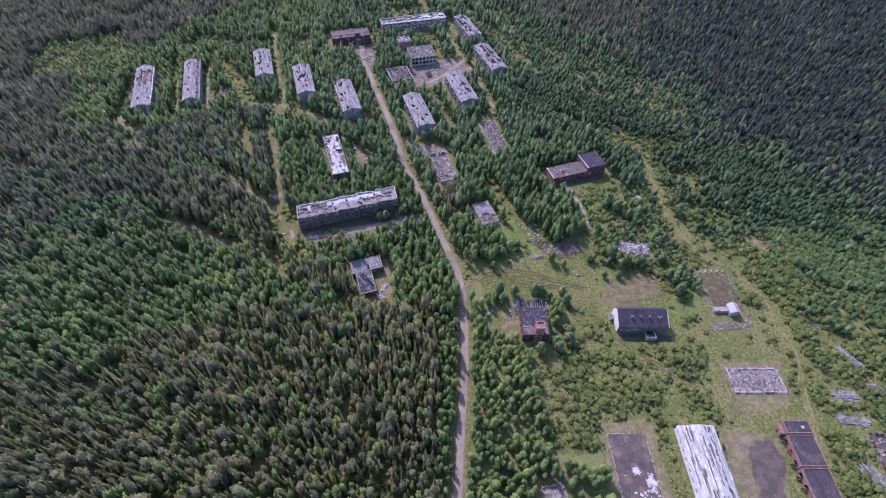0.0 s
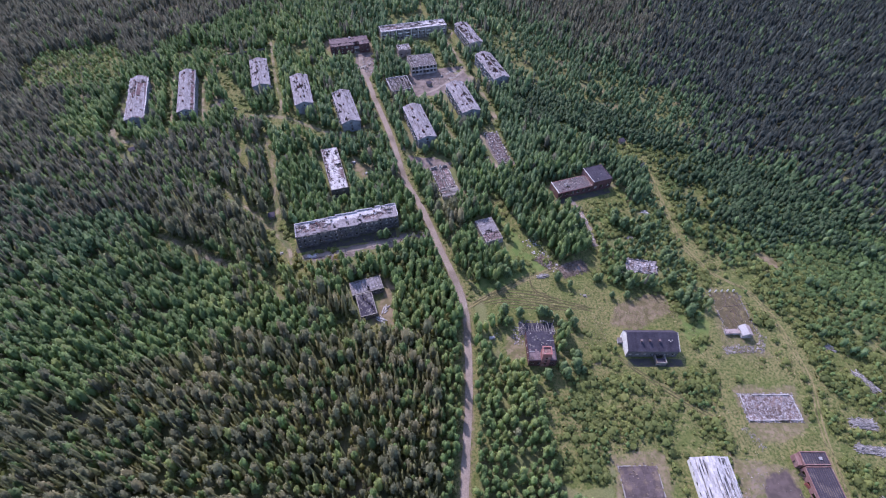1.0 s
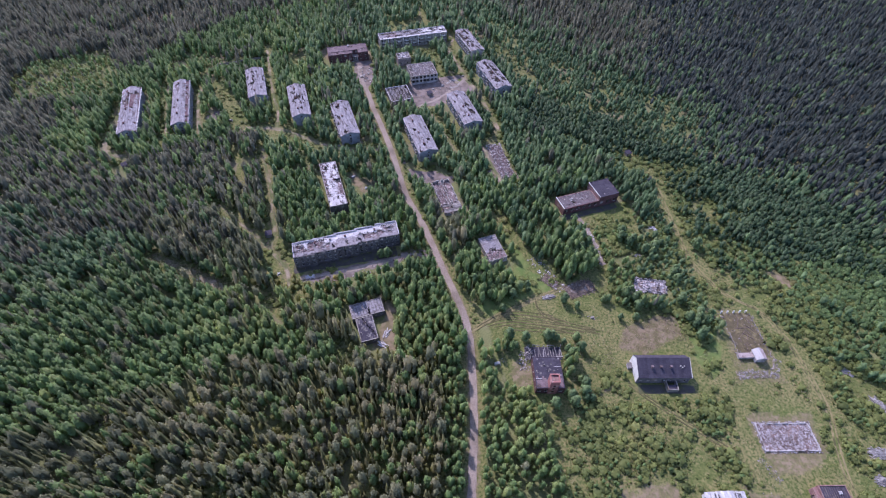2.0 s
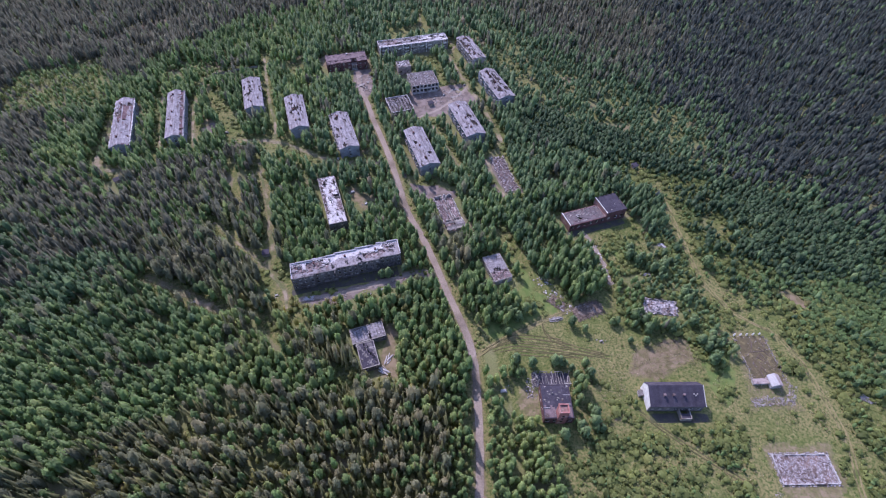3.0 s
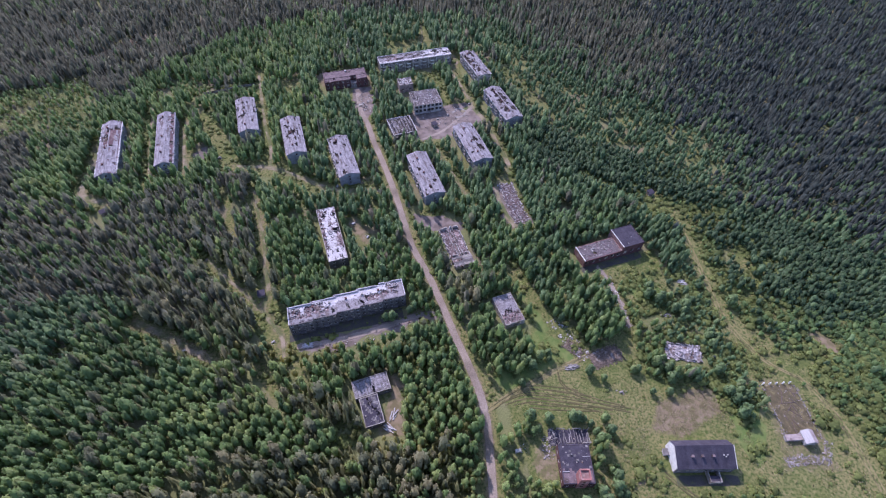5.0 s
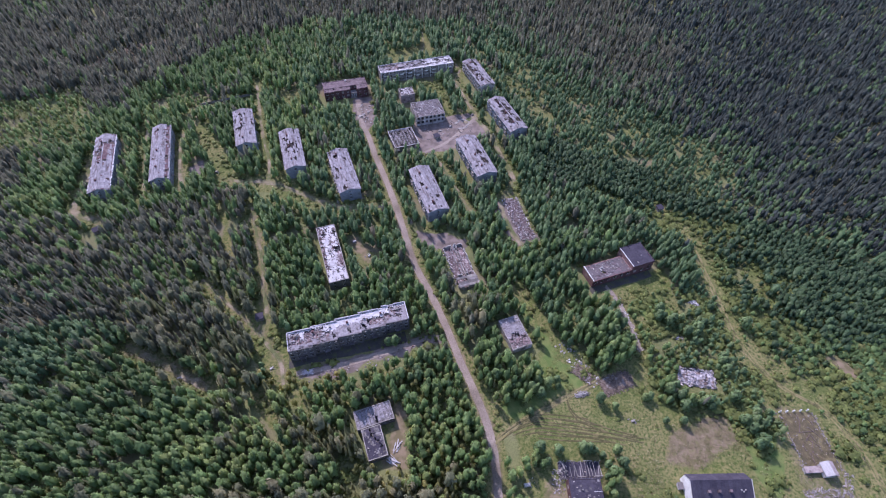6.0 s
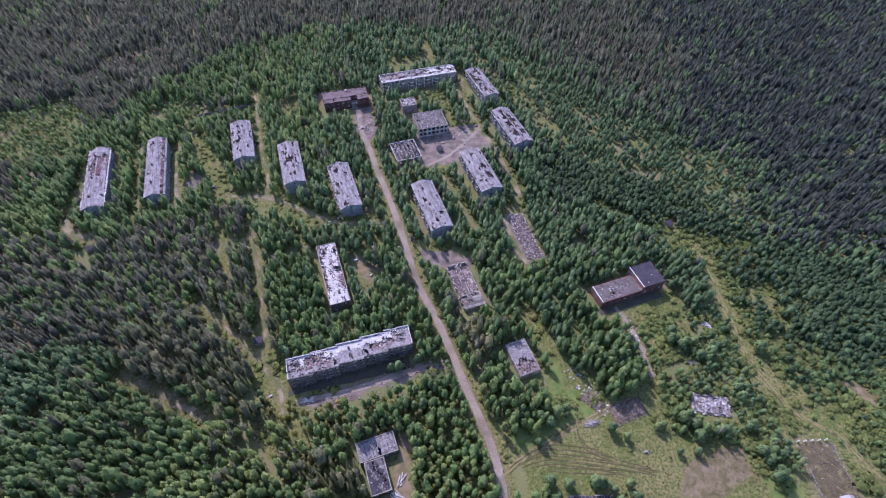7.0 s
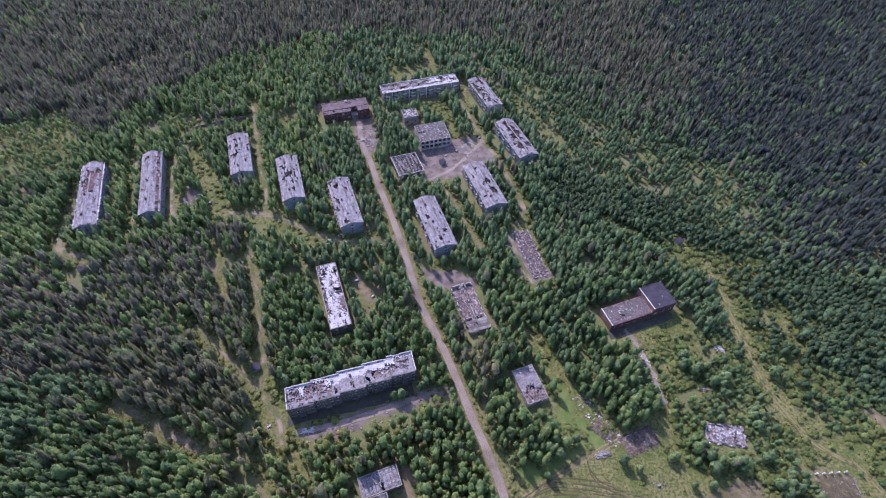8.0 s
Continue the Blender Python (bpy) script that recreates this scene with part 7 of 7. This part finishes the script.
    hv = r.normal(1, 0.15, len(Q)).clip(0.6, 1.4)
    grove("outer_forest", "spruce forest round the village", "trees", "spruce", Q, 12 * hv, 3.4 * hv, r.random(len(Q)), SPRUCE, 6, 28)

    # scrub on the meadows, lane edges and in gaps
    S = scatter(-245, 40, 235, 470, 1.85, 13)
    inm = np.zeros(len(S), bool)
    for k, poly in MEADOWS.items():
        inm |= inside(S, poly)
    east = inside(S, WOODS["young"]) | inside(S, MEADOWS["right_grass"]) | inside(S, WOODS["scrub"])
    low = inside(S, MEADOWS["low_meadow"])
    vil = inside(S, WOODS["birch"]) | inside(S, WOODS["birch_mid"])
    f = wave(S, 8, 3) + 0.6 * wave(S, 21, 8)
    chance = np.zeros(len(S))
    chance[inm] = np.clip(0.16 + 0.5 * f[inm], 0.03, 0.8)
    open_field = inside(S, [(10, 168), (30, 184), (60, 195), (84, 185), (120, 165), (128, 140), (84, 150), (64, 160), (52, 168)]) | inside(S, [(126, 140), (160, 138), (157, 60), (116, 60)])
    chance[low] = np.clip(0.62 + 0.55 * f[low], 0.22, 0.97) * np.where(S[low, 1] > 132, 0.55, 1.0)
    chance[east] = np.clip(0.65 + 0.7 * f[east], 0.15, 0.97)
    chance[vil & ~inm] = np.clip(0.22 + 0.3 * f[vil & ~inm], 0.05, 0.6)
    chance[(S[:, 0] > 162) & inm] = np.clip(0.7 + 0.7 * f[(S[:, 0] > 162) & inm], 0.15, 0.97)
    glade = (S[:, 0] < 4) & (S[:, 1] < 215) & (wave(S, 12, 4) > 0.55)
    chance[glade] = 0.85
    chance *= np.where((off_line(S, SANDY["eastern_track"][1]) < 6.5 + 3 * wave(S, 7, 2)) & (S[:, 1] > 120), 0.12, 1.0)
    chance *= np.where(np.hypot((S[:, 0] - 67) / 13, (S[:, 1] - 144) / 11) + 0.25 * wave(S, 5, 3) < 1, 0.2, 1.0)
    chance[open_field] = np.clip(0.12 * f[open_field] - 0.02, 0.004, 0.3)
    edge = np.zeros(len(S), bool)
    for w, line in SANDY.values():
        edge |= off_line(S, line) < w / 2 + 6
    chance[edge & ~inm] = np.maximum(chance[edge & ~inm], 0.35)
    sel = clear_of(S, -0.4) & (r.random(len(S)) < chance)
    for line in TRACKS.values():
        sel &= off_line(S, line) > 1.6
    S = S[sel]
    thick = np.clip(0.5 + 0.9 * (wave(S, 8, 3) + 0.6 * wave(S, 21, 8)), 0, 1) * (inside(S, MEADOWS["low_meadow"]) | inside(S, WOODS["young"]) | inside(S, MEADOWS["right_grass"]) | inside(S, WOODS["scrub"]))
    big = np.clip(r.random(len(S)) ** 2.2 + 0.45 * thick, 0, 1.3)
    sap = (thick > 0.35) & (r.random(len(S)) < 0.22)
    A = S[sap]
    grove("birch_saplings", "birch saplings standing among low scrub", "trees", "birch", A, r.uniform(1.8, 4.2, len(A)), r.uniform(0.7, 1.25, len(A)), np.clip(0.4 + r.normal(0, 0.2, len(A)), 0, 1), BIRCH, 14, 36)
    S, big = S[~sap], big[~sap]
    grove("willow_scrub", "low willow scrub and tall weeds on rough grass", "shrubs", "shrub", S, 0.5 + 2.0 * big, (0.8 + 1.5 * big) * r.uniform(0.7, 1.35, len(S)), np.clip(0.45 + 0.35 * wave(S, 15, 6) + r.normal(0, 0.13, len(S)), 0, 1), SHRUB, 14, 29, trunk=None)


forest()


def weeds():
    """Tall weeds, tussocks and dry stalks over the open grass."""
    r = np.random.default_rng(31)
    S = scatter(-110, 40, 215, 262, 1.3, 33)
    on = np.zeros(len(S), bool)
    for k in ("meadow", "low_meadow", "right_grass", "block_grass", "brick_yard"):
        on |= inside(S, MEADOWS[k])
    f = wave(S, 5, 9) + 0.7 * wave(S, 13, 4)
    on &= clear_of(S, -0.6) & (r.random(len(S)) < np.clip(0.4 + 0.5 * f, 0.04, 0.95))
    for line in TRACKS.values():
        on &= off_line(S, line) > 1.1
    S = S[on]
    big = r.random(len(S)) ** 1.5
    dry = wave(S, 19, 14) + 0.6 * wave(S, 6, 3) + r.normal(0, 0.35, len(S)) > 0.15
    for nm, sel, mat, lab, seed in (("tall_weeds", ~dry, SHRUB, "tussocks and tall weeds over rough meadow grass", 34), ("dry_grass", dry, STRAW, "tufts of dry straw-coloured grass on the meadow", 35)):
        A, q = S[sel], big[sel]
        grove(nm, lab, "grass", "shrub", A, 0.2 + 0.6 * q, 0.45 + 0.65 * q, np.clip(0.5 + 0.35 * wave(A, 11, 2) + r.normal(0, 0.22, len(A)), 0, 1), mat, 6, seed, core=False, trunk=None)
    # low willows over the bog
    W = scatter(-345, 340, -240, 435, 1.7, 53)
    W = W[inside(W + 6 * np.c_[wave(W, 12, 1), wave(W, 12, 5)], MEADOWS["bog"])]
    W = W[(r.random(len(W)) < np.clip(0.7 + 0.5 * wave(W, 8, 2), 0.2, 0.97)) & clear_of(W, 0.0)]
    grove("bog_willows", "yellow-green low willows over a bog", "shrubs", "shrub", W, r.uniform(1.2, 3.4, len(W)), r.uniform(0.9, 1.7, len(W)), np.clip(0.55 + 0.35 * wave(W, 10, 7) + r.normal(0, 0.2, len(W)), 0, 1), SHRUB, 10, 54, core=False, trunk=None)
    # dead stalks on the brown patch beside the white house, on the pad and the barn's earth floor
    S = scatter(60, 140, 178, 190, 0.75, 37)
    on = inside(S + 2.0 * np.c_[wave(S, 4, 1), wave(S, 4, 5)], BARE["bare_brown"]) & (r.random(len(S)) < 0.75)
    on |= inside(S, BARE["strip_ground"]) & (r.random(len(S)) < 0.25)
    on |= (np.hypot((S[:, 0] - 71) / 7, (S[:, 1] - 155) / 8) + 0.3 * wave(S, 3, 2) < 1) & (r.random(len(S)) < 0.35)
    A = S[on]
    D = scatter(-300, 440, -230, 505, 2.2, 43)
    D = D[inside(D + 4 * np.c_[wave(D, 9, 1), wave(D, 9, 5)], WOODS["dead"])]
    grove("dead_saplings", "brown dead saplings in a forest gap", "trees", "birch", D, r.uniform(2.5, 6, len(D)), r.uniform(0.8, 1.5, len(D)), r.random(len(D)), STALK, 14, 44)
    B = scatter(-172, 182, -108, 222, 1.25, 47)
    B = B[(off_line(B, SANDY["scar"][1]) + 1.6 * wave(B, 5, 3) < 3.6) & (r.random(len(B)) < 0.6)]
    grove("dead_brush", "brown dead brush along a felled strip", "shrubs", "shrub", B, r.uniform(0.6, 2.2, len(B)), r.uniform(0.5, 1.2, len(B)), r.random(len(B)), STRAW, 10, 48, core=False, trunk=None)
    q = r.random(len(A))
    grove("dead_stalks", "standing dead stalks on a brown patch", "grass", "shrub", A, 0.4 + 0.9 * q, 0.3 + 0.4 * q, r.random(len(A)), STALK, 6, 38, core=False, trunk=None)


weeds()


# single trees that stand by themselves in the open
def lone_trees():
    r = np.random.default_rng(17)
    kinds = []
    for k in range(4):
        cv, cf, cn = crown("birch", 900 + k, 170)
        me = bpy.data.meshes.new("crown")
        me.from_pydata((cv * (2.1, 2.1, 8.2) - (0, 0, 0.1)).tolist(), [], cf.tolist())
        me.normals_split_custom_set_from_vertices((cn / (np.linalg.norm(cn, axis=1, keepdims=True) + 1e-9)).astype(np.float32))
        me.materials.append(BIRCH_ONE)
        g = Geo()
        rows = []
        for z, q in ((-0.3, 0.17), (1.2, 0.13), (3.4, 0.09), (5.6, 0.03)):
            rows.append(len(g.v))
            dx, dy = r.normal(0, 0.06, 2)
            g.v += [(dx + q * math.cos(a), dy + q * math.sin(a), z) for a in np.arange(6) * 1.0472]
        for a, b in zip(rows, rows[1:]):
            g.f += [(a + i, a + (i + 1) % 6, b + (i + 1) % 6, b + i) for i in range(6)]
            g.k += [0] * 6
        for n in range(5):
            a, z = r.uniform(0, 6.28), r.uniform(2.0, 4.6)
            g.bar((0, 0, z), (1.1 * math.cos(a), 1.1 * math.sin(a), z + 0.9), 0.06)
        tree = thing("birch_tree", "young birch with a full leafy crown in the grass", "tree", 0, 0, group="birches in the open")
        part("trunk", g, BARK, tree)
        part("crown", me, None, tree)
        kinds.append(tree)
    spots = []
    # around the meadow, the tower house and the yards
    for x, y, n, sx, sy in ((28, 196, 26, 9, 9), (28, 162, 12, 5, 2.5), (36, 163.5, 6, 3, 1.5), (47, 164.5, 10, 8, 1.5), (58, 160, 14, 6, 4), (62, 142, 16, 6, 6), (56, 134, 14, 6, 5), (100, 190, 34, 13, 4), (122, 174, 14, 5, 7),
                            (88, 178, 7, 5, 3), (62, 187, 5, 4, 3), (74, 215, 18, 6, 7), (98, 232, 7, 3, 4), (-34, 214.5, 10, 4, 2.0), (-27, 222, 9, 3, 4), (-24, 200, 12, 9, 4), (16, 206, 12, 4, 6),
                            (110, 226, 10, 6, 6), (134, 232, 8, 5, 10), (118, 205, 12, 8, 5), (-96, 197, 8, 3, 5)):
        for _ in range(n):
            spots.append((x + r.normal(0, sx * 0.6), y + r.normal(0, sy * 0.6)))
    S = np.array(spots)
    S = S[clear_of(S, 0.3)]
    S = S[[all(math.hypot(*(a - b)) > 2.3 for b in S[:i]) for i, a in enumerate(S)]]
    S = S[:290]
    for i, (x, y) in enumerate(S):
        k = kinds[i % 4]
        s = float(r.uniform(0.55, 1.15))
        m = pose(x, y, 0, 0, 0, r.uniform(0, 360)) @ Matrix.Scale(s, 4)
        if i < 4:
            k.matrix_basis = m
        else:
            c = copy_thing(k, Matrix.Identity(4))
            c.matrix_basis = m


lone_trees()
